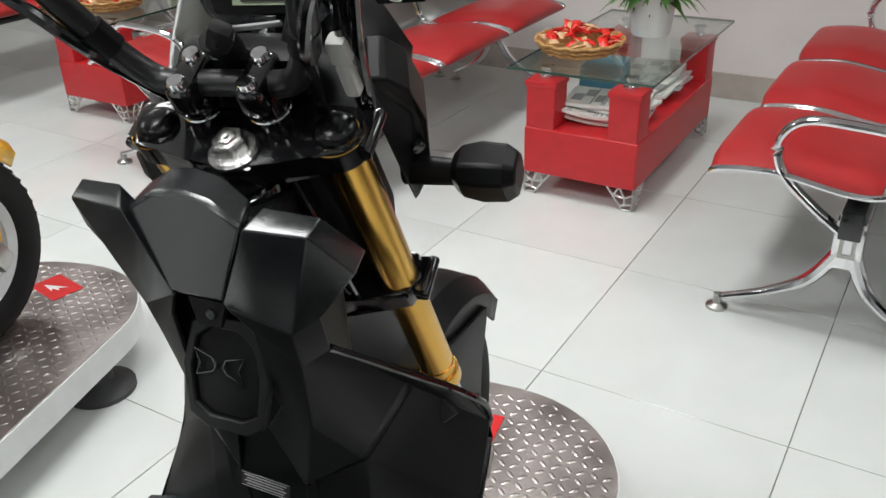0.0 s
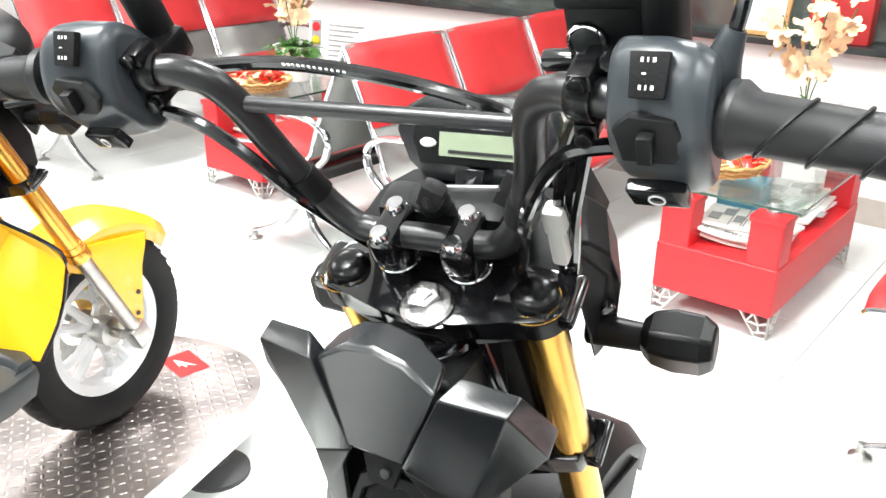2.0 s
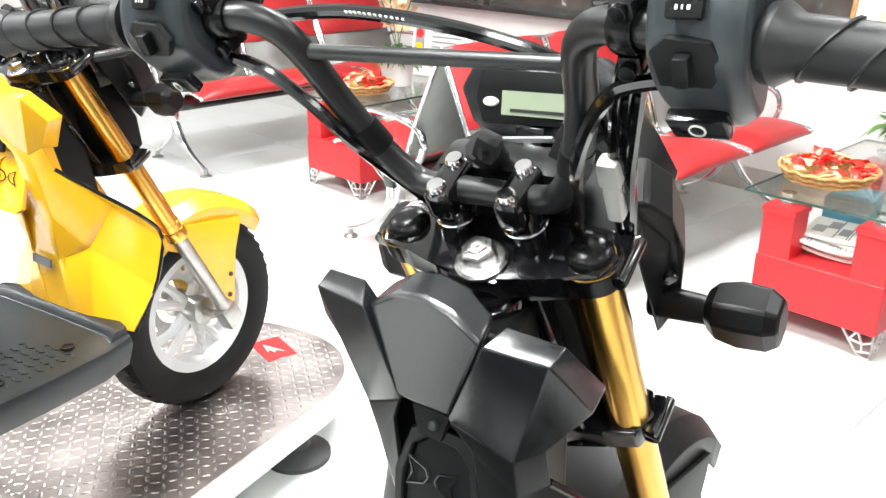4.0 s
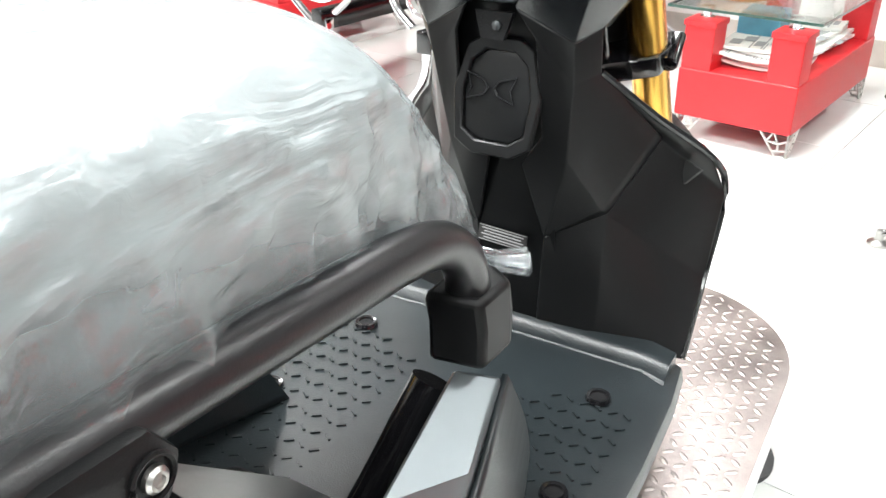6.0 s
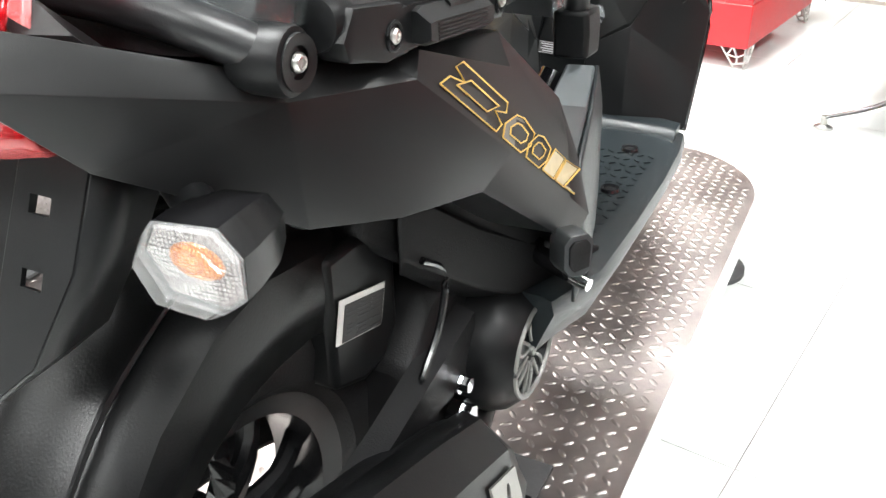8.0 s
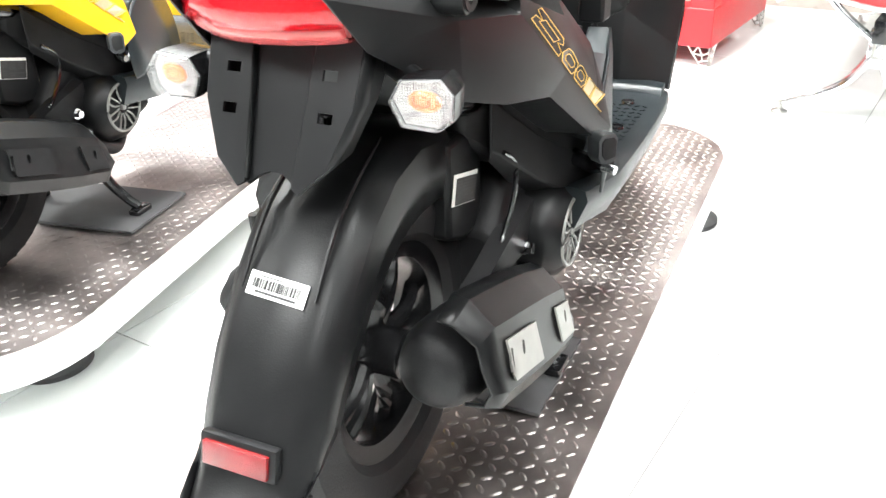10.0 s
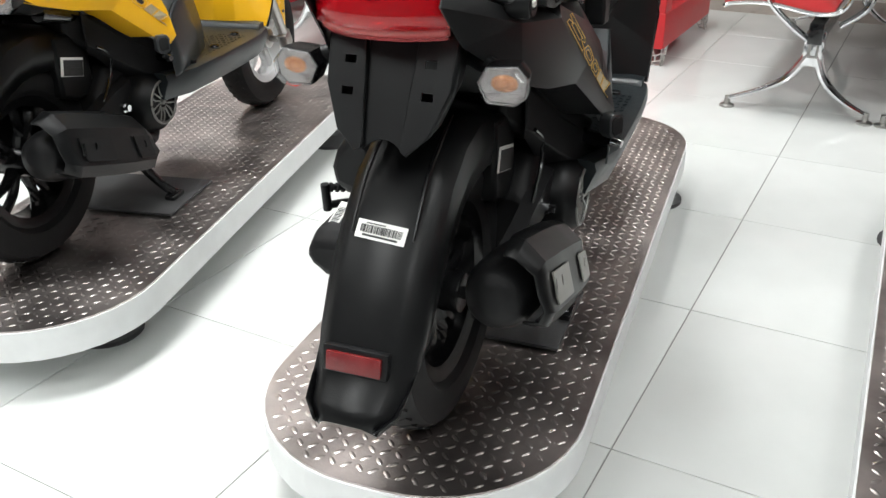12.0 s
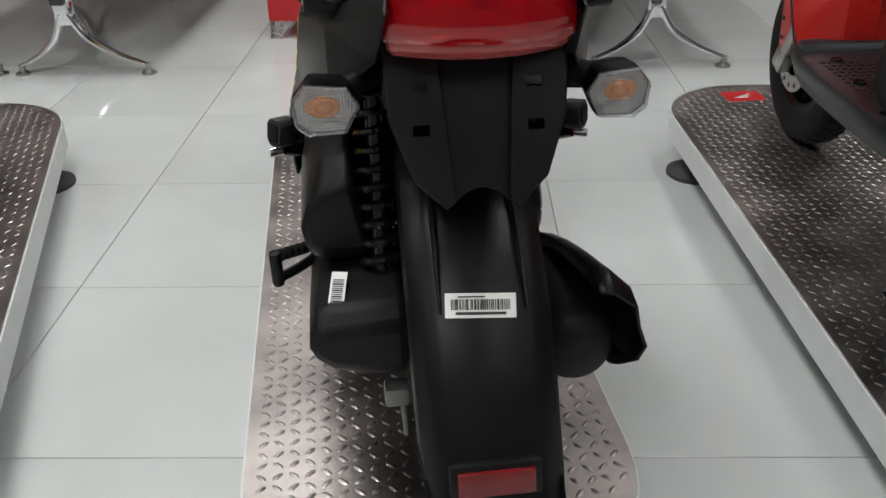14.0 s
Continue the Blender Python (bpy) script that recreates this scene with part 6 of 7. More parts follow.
    box(bm, (0.109, 0.05, 0.043), (0.0135, 0.015, 0.036), bevel=0.004)
    box(bm, (0.11, 0.05, 0.073), (0.018, 0.018, 0.025), bevel=0.005)
    rv = sp("reservoir", bm, M_RESV, "milky white plastic reservoir")
    # instrument panel
    Md = facing((0.012, 0.128, 0.07), (0, -0.8, 0.6), (0, 0.6, 0.8))
    bm = B()
    out = [(-0.078, 0.008), (-0.066, 0.03), (-0.045, 0.041), (0.05, 0.041), (0.066, 0.03), (0.076, 0.008), (0.062, -0.02), (0.045, -0.036), (-0.045, -0.036), (-0.064, -0.02)]
    prism(bm, out, -0.035, 0.0, Md, 0.006)
    ds = sp("instrument_panel", bm, M_DARKMET, "dark instrument panel with green-grey display", smooth=25)
    bm = B()
    prism(bm, [(-0.054, 0.028), (0.054, 0.028), (0.058, 0.0), (0.048, -0.02), (-0.05, -0.02), (-0.058, 0.0)], 0.0, 0.004, Md, 0.0015)
    sp("bezel", bm, M_BLACK, "", ds)
    bm = B()
    box(bm, (0.008, -0.002, 0.0045), (0.078, 0.021, 0.002))
    bmesh.ops.transform(bm, matrix=Md, verts=bm.verts)
    sp("lcd", bm, M_LCD, "blank green-grey lcd", ds, smooth=0)
    bm = B()
    box(bm, (0.008, -0.008, 0.006), (0.06, 0.0026, 0.0008))
    bmesh.ops.transform(bm, matrix=Md, verts=bm.verts)
    sp("lcd_strip", bm, M_INK, "", ds, smooth=0)
    bm = B()
    lathe(bm, [(0.0, 0.002), (0.006, 0.0018), (0.0075, 0.0)], Md @ Matrix.Translation((-0.0425, -0.002, 0.0042)) @ Matrix.Diagonal((1.1, 0.6, 1, 1)), 16)
    sp("panel_button", bm, M_RESV, "pale oval button", ds)
    # dash cover below the instrument
    bm = B()
    dc = [(0.04, 0.052, -0.004), (0.1, 0.054, -0.01), (0.112, 0.078, -0.006), (0.086, 0.112, 0.022), (0.056, 0.126, 0.034), (0.03, 0.126, 0.042)]
    loop = dc + [(-x, y, z) for x, y, z in dc[::-1]]
    lo = [bm.verts.new(p) for p in loop]
    hi = [bm.verts.new((x * 0.96, y + 0.012, z - 0.03)) for x, y, z in loop]
    bm.faces.new(lo)
    bm.faces.new(hi[::-1])
    for k in range(len(loop)):
        bm.faces.new((lo[k], lo[(k + 1) % len(loop)], hi[(k + 1) % len(loop)], hi[k]))
    dk = rounded(sp("dash_cover", bm, M_BLACK, "matt black cover below the instrument", smooth=15), 0.002)
    bm = B()
    prism(bm, [(-0.014, 0.013), (0.014, 0.013), (0.011, -0.013), (-0.011, -0.013)], -0.002, 0.0025, facing((0.014, 0.098, 0.05), (0, -0.75, 0.66)), 0.001)
    lg = sp("badge", bm, M_GLOSS, "", dk)
    bm = B()
    prism(bm, [(-0.009, -0.006), (0.008, 0.008), (0.004, -0.001), (0.007, -0.003), (0.0, -0.005), (0.003, -0.008)], 0.0026, 0.0032, facing((0.014, 0.098, 0.05), (0, -0.75, 0.66)))
    sp("badge_mark", bm, M_CHROME, "silver wing mark", lg, smooth=0)
    # ignition barrel and key
    bm = B()
    box(bm, (0.0, 0.075, 0.03), (0.12, 0.04, 0.05), bevel=0.012)
    cyl(bm, (0.0, 0.062, 0.06), (0.0, 0.056, 0.078), 0.014, seg=20, bevel=0.002)
    ig = sp("ignition_block", bm, M_BLACK, "black ignition block")
    bm = B()
    cyl(bm, (0.0, 0.05, 0.076), (0.0, 0.045, 0.088), 0.012, seg=8, bevel=0.002)
    box(bm, (0.014, 0.04, 0.094), (0.021, 0.016, 0.026), Matrix.Rotation(0.5, 4, "Y"), 0.006)
    cyl(bm, (0.014, 0.033, 0.094), (0.012, 0.03, 0.095), 0.005, seg=12)
    ky = sp("key", bm, M_RUBBER, "black key in the lock", ig)
    bm = B()
    box(bm, (0.046, 0.046, 0.1), (0.05, 0.003, 0.005), Matrix.Rotation(-0.12, 4, "Y"), 0.001)
    sp("key_blade", bm, M_ALU, "", ky)
    bm = B()
    box(bm, (0.075, 0.06, 0.085), (0.026, 0.003, 0.04), Matrix.Rotation(0.5, 4, "Y"), 0.001)
    sp("key_tag", bm, M_INK, "", ky)
    # headlamp shell and side cowls
    bm = B()
    loft(bm, [[(x * w, y, z * h - 0.06) for x, z in ngon(12, 1.0)] for w, h, y in ((0.08, 0.07, 0.08), (0.1, 0.085, 0.13), (0.1, 0.085, 0.2), (0.06, 0.06, 0.25))])
    sp("headlamp_shell", bm, M_BLACK, "black headlamp shell", smooth=40)
    for s in (-1, 1):
        bm = B()
        cw = [(0.098, 0.09, 0.0), (0.112, 0.098, -0.006), (0.127, 0.11, -0.034), (0.13, 0.12, -0.085), (0.118, 0.118, -0.16), (0.098, 0.1, -0.19), (0.104, 0.082, -0.12), (0.1, 0.078, -0.02)]
        lo = [bm.verts.new((s * x, y, z)) for x, y, z in cw]
        hi = [bm.verts.new((s * (x - 0.02), y + 0.06, z)) for x, y, z in cw]
        cc = bm.verts.new((s * 0.119, 0.12, -0.07))
        for k in range(8):
            bm.faces.new((lo[k], lo[(k + 1) % 8], cc))
            bm.faces.new((lo[k], lo[(k + 1) % 8], hi[(k + 1) % 8], hi[k]))
        bm.faces.new(hi)
        co = rounded(sp("side_cowl", bm, M_BLACK, "dark grey cowl beside the fork", smooth=20), 0.004)
        bm = B()
        cyl(bm, (s * 0.112, 0.118, -0.11), (s * 0.119, 0.106, -0.11), 0.007, seg=14, bevel=0.002)
        sp("cowl_bolt", bm, M_GLOSS, "", co)
        # front signal, held sideways
        bm = B()
        cyl(bm, (s * 0.095, 0.11, -0.146), (s * 0.158, 0.106, -0.143), 0.0165, 0.0135, seg=18, bevel=0.002)
        sg = sp("front_signal", bm, M_BLACK, "black front turn signal")
        bm = B()
        hx = [(-0.028, 0.012), (-0.015, 0.03), (0.018, 0.03), (0.03, 0.012), (0.028, -0.018), (0.012, -0.03), (-0.018, -0.028)]
        Mh = Matrix.Translation((s * 0.149, 0.106, -0.142)) @ Matrix.Rotation(radians(90 * s), 4, "Y") @ Matrix.Rotation(radians(90), 4, "Z")
        loft(bm, [[(x * f, y * f, z) for x, y in hx] for f, z in ((0.55, 0.0), (0.84, 0.01), (0.97, 0.03), (0.92, 0.056), (0.68, 0.068))])
        bmesh.ops.transform(bm, matrix=Mh, verts=bm.verts)
        rounded(sp("housing", bm, M_GUARD, "satin black signal housing", sg, smooth=20), 0.003)
    # front mudguard
    bm = B()
    secs = []
    for a in np.linspace(radians(46), radians(150), 12):
        r = 0.268 + 0.012 * math.sin(a)
        o = Vector((0, FRONT.y + r * math.cos(a), FRONT.z + r * math.sin(a)))
        nv = Vector((0, math.cos(a), math.sin(a)))
        w = 0.07 * (1 - 0.35 * max(0, (radians(50) - a)))
        secs.append([o + Vector((x * w, 0, 0)) + nv * h for x, h in ((-1.06, -0.055), (-1.03, -0.022), (-0.62, 0.0), (0, 0.003), (0.62, 0.0), (1.03, -0.022), (1.06, -0.055))])
    loft(bm, secs, closed=False)
    fm2 = solid(part("front_mudguard", bm, paint if accent else M_BLACK, t, "front mudguard", smooth=18), 0.004, 0)
    for s in (-1, 1):
        bm = B()
        prism(bm, [(-0.1, 0.25), (0.125, 0.215), (0.118, 0.19), (0.098, 0.14), (0.084, 0.0), (0.064, -0.014), (0.045, 0.02), (0.01, 0.13), (-0.02, 0.165), (-0.1, 0.2)], -0.004, 0.004, Matrix.Translation((s * 0.078, FRONT.y - 0.02, FRONT.z)) @ basis((0, 0, 0), Vector((0, 1, 0)), Vector((0, 0, 1)), Vector((1, 0, 0))), 0.002)
        ms = part("mudguard_side", bm, paint if accent else M_BLACK, fm2)
        for y, z in ((0.07, 0.035), (0.078, 0.085)):
            bm = B()
            cyl(bm, (s * 0.081, FRONT.y - 0.02 + y, FRONT.z + z), (s * 0.086, FRONT.y - 0.02 + y, FRONT.z + z), 0.006, seg=6, bevel=0.001)
            part("bolt", bm, M_INK, ms)

    engine(t, accent)
    return t


def engine(t, dark):
    """Fan-cooled swing engine with silencer on the right, belt case on the left."""
    e = empty("engine", Matrix(), "", "")
    e.parent = t
    # right: fan housing
    c = Vector((0.165, 0.562, 0.286))
    X = Vector((1, 0, 0))
    bm = B()
    lathe(bm, [(0.0, -0.06), (0.08, -0.06), (0.082, -0.024), (0.074, -0.004), (0.058, 0.012), (0.052, 0.012), (0.049, 0.004), (0.0, 0.0)], Matrix.Translation(c) @ AXLE_X, 44)
    fh = part("fan_housing", bm, M_BLACK, e, "black round fan housing")
    bm = B()
    tube(bm, [c + Vector((0.012, 0.055 * math.cos(a), 0.055 * math.sin(a))) for a in np.linspace(0, 2 * math.pi, 49)], 0.0035, 8, 1)
    part("fan_ring", bm, M_SHELL, fh, "grey metal ring round the fan grille")
    bm = B()
    for k in range(14):
        a = 2 * math.pi * k / 14
        tube(bm, [c + Vector((0.01, 0.015 * math.cos(a), 0.015 * math.sin(a))), c + Vector((0.011, 0.034 * math.cos(a + 0.12), 0.034 * math.sin(a + 0.12))), c + Vector((0.011, 0.053 * math.cos(a + (0.16 if k % 2 else -0.02)), 0.053 * math.sin(a + (0.16 if k % 2 else -0.02))))], 0.0022, 6, 3)
    part("fan_grille", bm, M_SHELL, fh, "spoked fan grille")
    bm = B()
    cyl(bm, c + X * 0.004, c + X * 0.014, 0.007, seg=20, bevel=0.002)
    part("fan_hub", bm, M_SHELL, fh)
    # engine block and cylinder shroud
    bm = B()
    loft(bm, [[(x * 0.11, y, z0 + (z1 - z0) * f) for x, f in ((-1, 0.1), (-0.8, 0), (0.8, 0), (1, 0.1), (1, 0.9), (0.8, 1), (-0.8, 1), (-1, 0.9))] for y, z0, z1 in ((0.4, 0.2, 0.34), (0.46, 0.17, 0.4), (0.54, 0.16, 0.42), (0.62, 0.18, 0.41), (0.74, 0.22, 0.38))])
    rounded(part("crankcase", bm, M_CERAM, e, "black crankcase"), 0.01)
    # shadowed frame web above the engine
    bm = B()
    loft(bm, [[(-0.1, y, z), (w, y, z), (w + 0.01, y, z + h), (-0.1, y, z + h)] for w, y, z, h in ((0.07, 0.37, 0.49, 0.05), (0.105, 0.45, 0.43, 0.1), (0.16, 0.57, 0.39, 0.06), (0.16, 0.66, 0.36, 0.05))])
    rounded(part("frame_web", bm, M_CERAM, e), 0.01)
    # swing arm, right
    bm = B()
    loft(bm, [[(x - 0.014, y, z - h), (x + 0.012, y, z - h * 0.8), (x + 0.014, y, z + h * 0.8), (x - 0.014, y, z + h)] for x, y, z, h in ((0.118, 0.5, 0.32, 0.05), (0.117, 0.42, 0.312, 0.034), (0.112, 0.34, 0.29, 0.024), (0.1, 0.26, 0.255, 0.022), (0.092, 0.19, 0.232, 0.026))])
    sa = part("swing_arm", bm, M_CERAM, e, "black swing arm")
    for p, r in (((0.13, 0.47, 0.245), 0.014), ((0.13, 0.48, 0.21), 0.011), ((0.135, 0.455, 0.3), 0.009)):
        bm = B()
        cyl(bm, (p[0] - 0.01, p[1], p[2]), (p[0] + 0.014, p[1], p[2]), r, seg=6)
        cyl(bm, (p[0] - 0.01, p[1], p[2]), (p[0] + 0.004, p[1], p[2]), r * 1.35, seg=18)
        part("engine_bolt", bm, M_CHROME, sa, "bright hexagon bolt")
    bm = B()
    tube(bm, [(0.115, 0.42, 0.46), (0.12, 0.455, 0.43), (0.122, 0.44, 0.38), (0.12, 0.4, 0.33), (0.118, 0.39, 0.3)], 0.004, 8, 6)
    part("breather_hose", bm, M_GLOSS, e)
    # airbox side with specification label
    bm = B()
    loft(bm, [[(0.02, y, z0), (x, y, z0), (x, y, z1), (0.02, y, z1)] for x, y, z0, z1 in ((0.076, 0.32, 0.36, 0.5), (0.077, 0.37, 0.34, 0.5), (0.074, 0.44, 0.34, 0.47))])
    rounded(part("inner_guard", bm, M_BLACK, e), 0.008)
    bm = B()
    Ml = facing((0.0795, 0.364, 0.424), (1, -0.03, 0.0)) @ Matrix.Rotation(radians(-14), 4, "Z")
    box(bm, (0, 0, 0), (0.076, 0.044, 0.001))
    lb = part("specification_label", bm, M_LABEL, e, "white and black specification label", M=Ml, smooth=0)
    bm = B()
    box(bm, (0.0035, -0.0025, 0.0009), (0.066, 0.037, 0.0006))
    p2 = part("label_block", bm, M_INK, lb, M=Ml, smooth=0)
    bm = B()
    rl = random.Random(6)
    for k in range(8):
        for x0, w in ((-0.02, 0.016), (0.001, 0.02), (0.023, 0.018)):
            if rl.random() < 0.8:
                box(bm, (x0, 0.0115 - 0.0042 * k, 0.0015), (w * rl.uniform(0.6, 1.0), 0.0011, 0.0005))
    part("label_bars", bm, M_RUBMAT, lb, M=Ml, smooth=0)
    # silencer
    bm = B()
    path = [(0.134, 0.115, 0.29), (0.135, 0.128, 0.288), (0.137, 0.16, 0.282), (0.139, 0.22, 0.272), (0.142, 0.3, 0.255), (0.145, 0.38, 0.24), (0.142, 0.44, 0.23)]
    tube(bm, path, [0.018, 0.046, 0.058, 0.06, 0.058, 0.05, 0.03], 28, 5)
    si = part("silencer", bm, M_CERAM, e, "black silencer")
    # heat shield: faceted shell over the silencer's outer side
    bm = B()
    SH = []
    for y, k, dz in ((0.108, 0.72, -0.004), (0.15, 1.0, 0.0), (0.25, 1.02, 0.0), (0.335, 1.0, 0.0), (0.345, 0.985, 0.0), (0.42, 0.9, 0.0), (0.45, 0.45, 0.0)):
        zc = 0.292 - (y - 0.211) * 0.323 + dz
        SH.append([Vector((0.15 + (x - 0.15) * (0.75 + 0.25 * k), y, zc + z * k)) for x, z in ((0.155, 0.076), (0.176, 0.072), (0.207, 0.042), (0.214, 0.0), (0.226, -0.042), (0.216, -0.068), (0.19, -0.072))])
    loft(bm, SH, closed=False)
    hsd = part("heat_shield", bm, M_BLACK if dark else M_GUARD, si, "black faceted heat shield", smooth=12)
    solid(hsd, 0.004, 0)
    for a, b, k0, k1, hole in ((1, 3, 0.1, 0.66, 0.34), (4, 5, 0.18, 0.98, 0.62)):
        def on(i, k):
            return SH[a][i].lerp(SH[b][i], k)
        p0, p1 = on(2, k0).lerp(on(3, k0), 0.5), on(2, k1).lerp(on(3, k1), 0.5)
        q0, q1 = on(3, k0).lerp(on(4, k0), 0.8), on(3, k1).lerp(on(4, k1), 0.8)
        o = (p0 + p1 + q0 + q1) / 4
        ex = (p1 + q1 - p0 - q0).normalized()
        ez = ex.cross((p0 + p1 - q0 - q1).normalized()).normalized()
        ey = ez.cross(ex)
        flat = [((v - o).dot(ex), (v - o).dot(ey)) for v in (q0, q1, p1, p0)]
        sl = on(3, hole) - o
        holes = [[(sl.dot(ex) + x, sl.dot(ey) + y) for x, y in ngon(12, 0.005, 0.0095)]]
        if a == 1:
            holes.append([(flat[3][0] + 0.006 + x, sl.dot(ey) - 0.006 + y) for x, y in ((0, -0.014), (0.008, -0.014), (0.0085, 0.014), (0.001, 0.014))])
        bm = B()
        plate(bm, flat, holes, 0.003, basis(o + ez * 0.0035, ex, ey, ez))
        part("shield_plate", bm, M_CERAM if dark else M_HEAT, hsd, "slotted shield plate", smooth=0)
    bm = B()
    tube(bm, [(0.15, 0.46, 0.23), (0.13, 0.52, 0.2), (0.1, 0.6, 0.17), (0.05, 0.7, 0.2)], 0.015, 12, 5)
    part("exhaust_pipe", bm, M_CERAM, si)
    # folded footpegs
    for s in (-1, 1):
        pg = empty("footpeg", Matrix(), "", "")
        pg.parent = t
        bm = B()
        Mp = facing((s * 0.24, 0.508, 0.452), (s * 0.75, -0.62, 0.1))
        prism(bm, [(-0.016, 0.012), (-0.009, 0.02), (0.011, 0.02), (0.017, 0.012), (0.014, -0.019), (0.006, -0.024), (-0.01, -0.023), (-0.017, -0.013)], -0.03, 0.0, Mp, 0.003)
        part("peg_body", bm, M_PEG, pg, "grey folded footpeg")
        bm = B()
        prism(bm, [(-0.011, 0.01), (-0.006, 0.015), (0.008, 0.015), (0.012, 0.009), (0.01, -0.014), (-0.007, -0.017), (-0.012, -0.009)], 0.0, 0.003, Mp, 0.001)
        part("peg_rubber", bm, M_RUBBER, pg)
        bm = B()
        tube(bm, [(s * 0.23, 0.53, 0.42), (s * 0.2, 0.57, 0.4), (s * 0.15, 0.6, 0.4)], 0.014, 10, 4)
        part("peg_bracket", bm, M_GLOSS, pg)
        bm = B()
        cyl(bm, (s * 0.23, 0.52, 0.418), (s * 0.25, 0.515, 0.416), 0.007, seg=12)
        part("peg_bolt", bm, M_CHROME, pg)
    # left: belt case, air cleaner, shock, kick lever
    bm = B()
    loft(bm, [[(x, y, zc + z * h) for x, z in ((-0.075, -1), (-0.13, -0.95), (-0.168, -0.72), (-0.19, -0.3), (-0.198, 0.1), (-0.196, 0.5), (-0.178, 0.88), (-0.075, 1))] for y, zc, h in ((0.15, 0.292, 0.034), (0.175, 0.294, 0.058), (0.23, 0.29, 0.068), (0.35, 0.268, 0.072), (0.48, 0.24, 0.095), (0.56, 0.24, 0.1), (0.62, 0.24, 0.06))])
    bc = rounded(part("belt_case", bm, M_CERAM, e, "black belt case"), 0.01)
    bm = B()
    loft(bm, [[(x, y, zc + z * h) for x, z in ((-0.11, -1), (-0.17, -0.95), (-0.194, -0.75), (-0.2, -0.15), (-0.19, 0.35), (-0.168, 0.8), (-0.13, 1.1))] for y, zc, h in ((0.26, 0.42, 0.05), (0.3, 0.42, 0.085), (0.42, 0.43, 0.09), (0.5, 0.43, 0.07))])
    rounded(part("air_cleaner", bm, M_BLACK, e, "black air cleaner box"), 0.01)
    bm = B()
    box(bm, (0, 0, 0), (0.02, 0.05, 0.001))
    Mg = facing((-0.158, 0.2, 0.3555), (-0.1, -0.5, 0.86))
    gl = part("case_label", bm, M_LABEL, bc, "small white barcode label", M=Mg, smooth=0)
    bm = B()
    for k in range(12):
        box(bm, (0, -0.02 + 0.003 * k, 0.001), (0.014, 0.0013 if k % 3 else 0.002, 0.0006))
    part("label_bars", bm, M_INK, gl, M=Mg, smooth=0)
    sh = empty("shock_absorber", Matrix(), "", "")
    sh.parent = t
    p0, p1 = Vector((-0.098, 0.235, 0.29)), Vector((-0.092, 0.33, 0.62))
    bm = B()
    cyl(bm, p0, p1, 0.014, seg=14)
    part("damper", bm, M_GLOSS, sh)
    bm = B()
    mm, Ls = along(p0, p1)
    tube(bm, [mm @ Vector((0.026 * math.cos(a), 0.026 * math.sin(a), -Ls / 2 + 0.05 + (Ls - 0.08) * a / (22 * math.pi))) for a in np.linspace(0, 22 * math.pi, 22 * 14)], 0.0052, 7, 1)
    part("spring", bm, M_GLOSS, sh, "black coil spring")
    bm = B()
    plate(bm, [(-0.026, -0.03), (0.026, -0.03), (0.026, 0.03), (-0.026, 0.03)], [[(-0.018, -0.028), (0.018, -0.028), (0.018, 0.022), (-0.018, 0.022)]], 0.006, facing(p0 + Vector((0, -0.01, 0.0)), (0, -0.9, 0.4)))
    part("clevis", bm, M_ALU, sh, "grey clevis")
    bm = B()
    tube(bm, [(-0.18, 0.42, 0.295), (-0.205, 0.35, 0.31), (-0.238, 0.315, 0.312)], 0.0075, 10, 4)
    tube(bm, [(-0.19, 0.36, 0.335), (-0.215, 0.335, 0.342), (-0.24, 0.315, 0.347)], 0.0062, 10, 4)
    cyl(bm, (-0.241, 0.312, 0.303), (-0.241, 0.308, 0.356), 0.0085, seg=14, bevel=0.002)
    kl = part("kick_lever", bm, M_BLACK, t, "black kick start lever")
    bm = B()
    for k in range(5):
        cyl(bm, (-0.2 - 0.008 * k, 0.35 - 0.008 * k, 0.3375 + 0.0022 * k), (-0.203 - 0.008 * k, 0.347 - 0.008 * k, 0.3385 + 0.0022 * k), 0.0088, seg=14)
    part("lever_rubber", bm, M_RUBBER, kl)
    bm = B()
    box(bm, (-0.09, 0.2, 0.183), (0.034, 0.03, 0.03), bevel=0.006)
    tube(bm, [(-0.085, 0.21, 0.183), (-0.082, 0.19, 0.16), (-0.08, 0.185, 0.12)], 0.004, 8, 4)
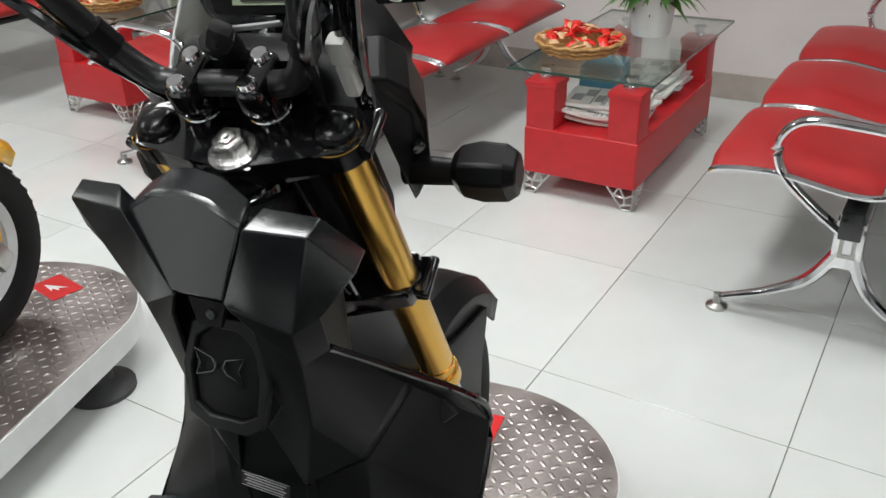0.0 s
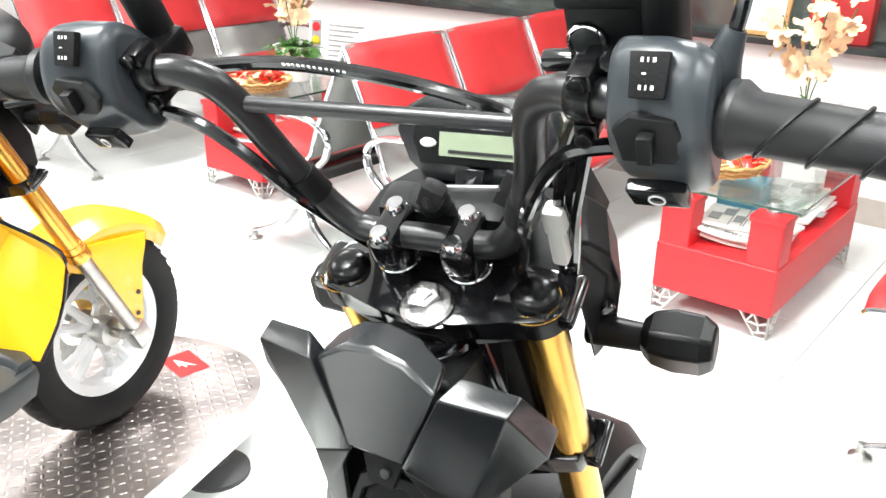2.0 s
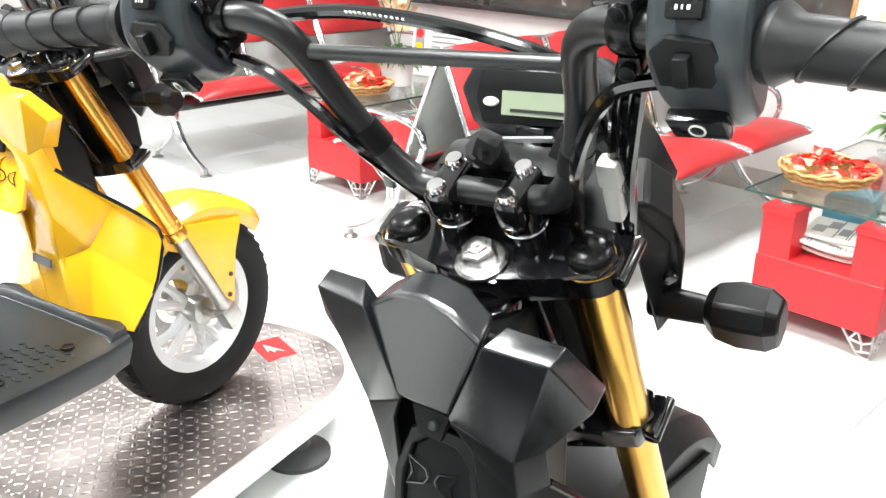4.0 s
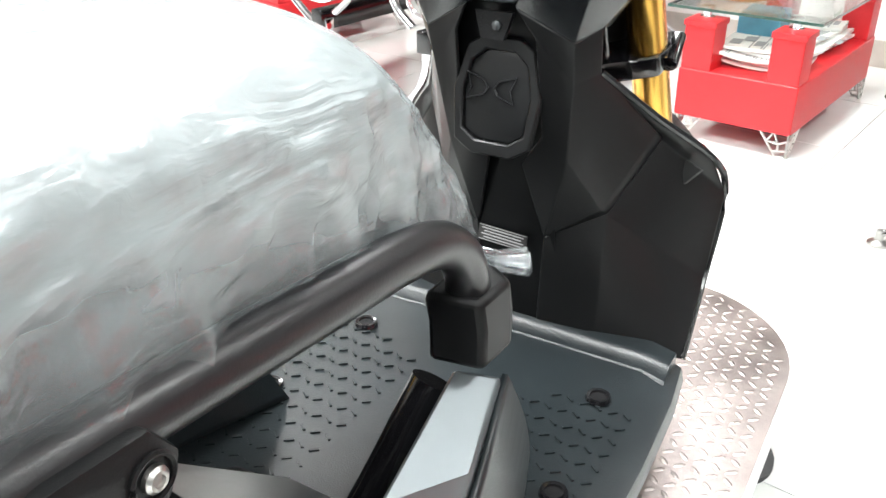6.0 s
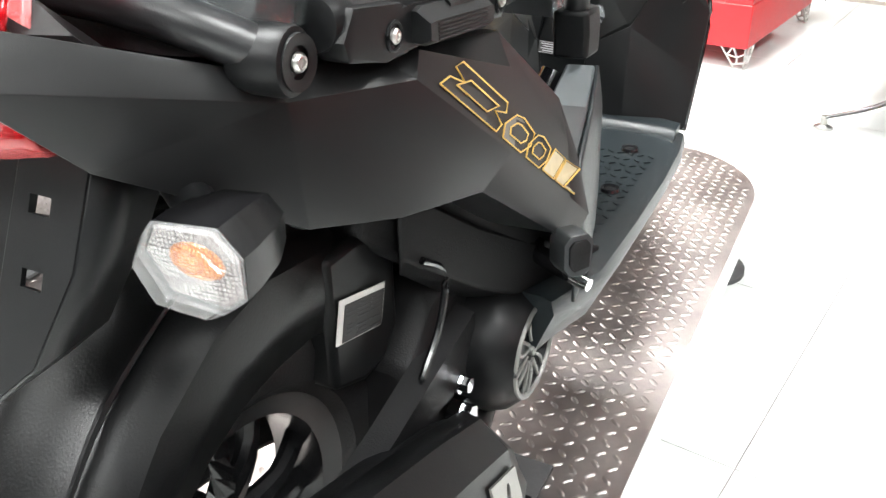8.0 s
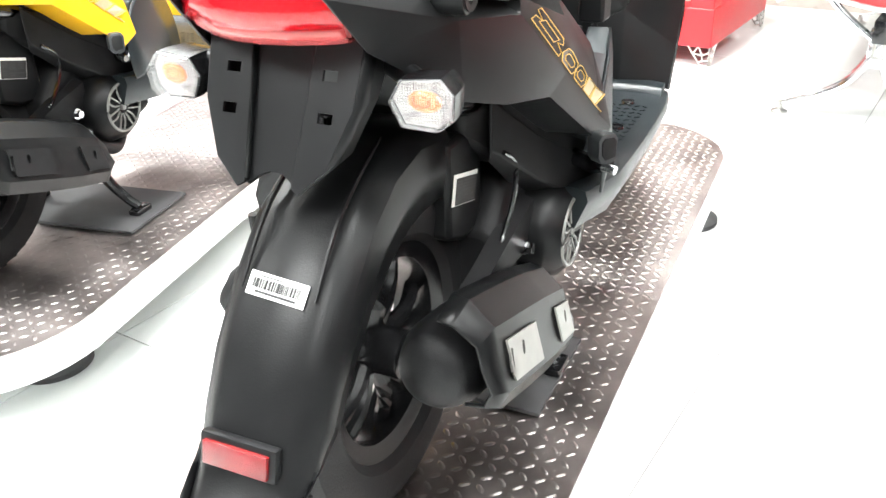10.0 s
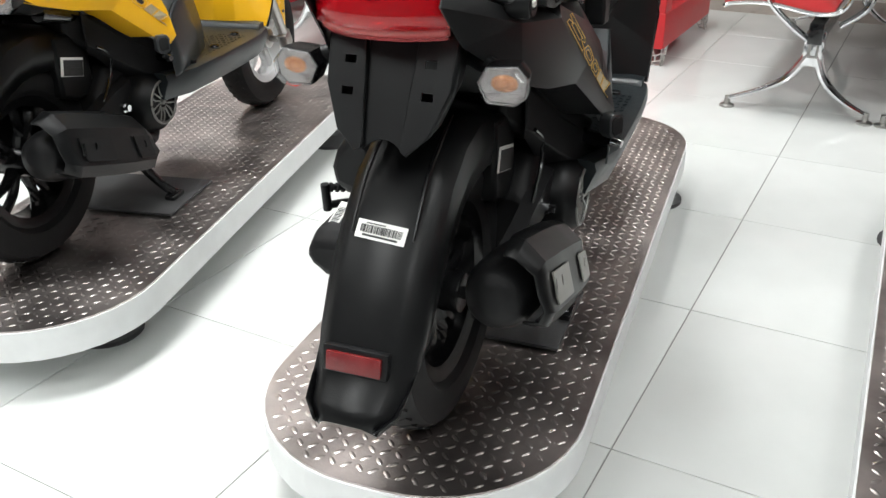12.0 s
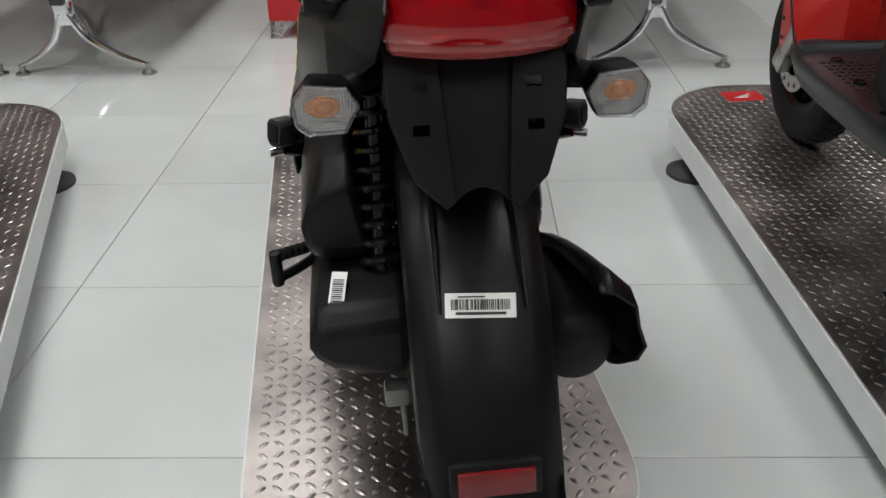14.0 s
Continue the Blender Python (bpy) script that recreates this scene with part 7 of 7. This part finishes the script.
    part("brake_arm", bm, M_SHELL, t, "grey brake arm and rod")
    # centre stand
    cs = empty("centre_stand", Matrix(), "", "")
    cs.parent = t
    for s in (-1, 1):
        bm = B()
        tube(bm, [(s * 0.07, 0.53, 0.18), (s * 0.09, 0.545, 0.11), (s * 0.125, 0.56, 0.055), (s * 0.155, 0.57, 0.026)], [0.015, 0.014, 0.012, 0.012], 10, 4)
        box(bm, (s * 0.157, 0.57, 0.0195), (0.03, 0.055, 0.016), bevel=0.005)
        part("stand_leg", bm, M_GLOSS, cs, "black stand leg")
    bm = B()
    cyl(bm, (-0.085, 0.535, 0.16), (0.085, 0.535, 0.16), 0.012)
    part("stand_tube", bm, M_GLOSS, cs)


scooter(BIKE, "matt black scooter with gold forks and film-wrapped seat", M_SATIN, False, M_RIM)
scooter(BIKE_B, "yellow scooter with gold forks and white front wheel", M_YELLOW, True, M_WHITERIM)
scooter(PC @ pose(0.012, -0.91, PLAT_Z), "red and black scooter with chrome trim", M_REDPAINT, True, M_RIM)


def stand_mat(m, width=0.36):
    bm = B()
    box(bm, (0, 0, 0.004), (width, 0.24, 0.008), bevel=0.002)
    t = part("stand_mat", bm, M_RUBMAT)
    t.matrix_world = m
    return tagged(t, "dark rubber mat under the scooter stand", "mat", "stand mats")


stand_mat(BIKE_B @ pose(0.02, 0.58, 0.003, 0, 0, 3))
stand_mat(BIKE @ pose(0.07, 0.56, 0.003), 0.2)


# ---- floor tiles ----
TILE = 0.6
me = bpy.data.meshes.new("tile")
bm = B()
box(bm, (0, 0, -0.004), (TILE - 0.0025, TILE - 0.0025, 0.008), bevel=0.0008, seg=1)
bm.to_mesh(me)
bm.free()
me.materials.append(M_TILE)
for i in range(-11, 7):
    for j in range(-8, 7):
        x, y = 0.3 + TILE * (i + 0.5), 0.45 + TILE * (j + 0.5)
        if X0 - 0.3 < x < X1 + 0.3 and Y0 - 0.3 < y < Y1 + 0.3:
            ob = new("tile", me)
            ob.location = (x, y, 0)
            ob.parent = floor
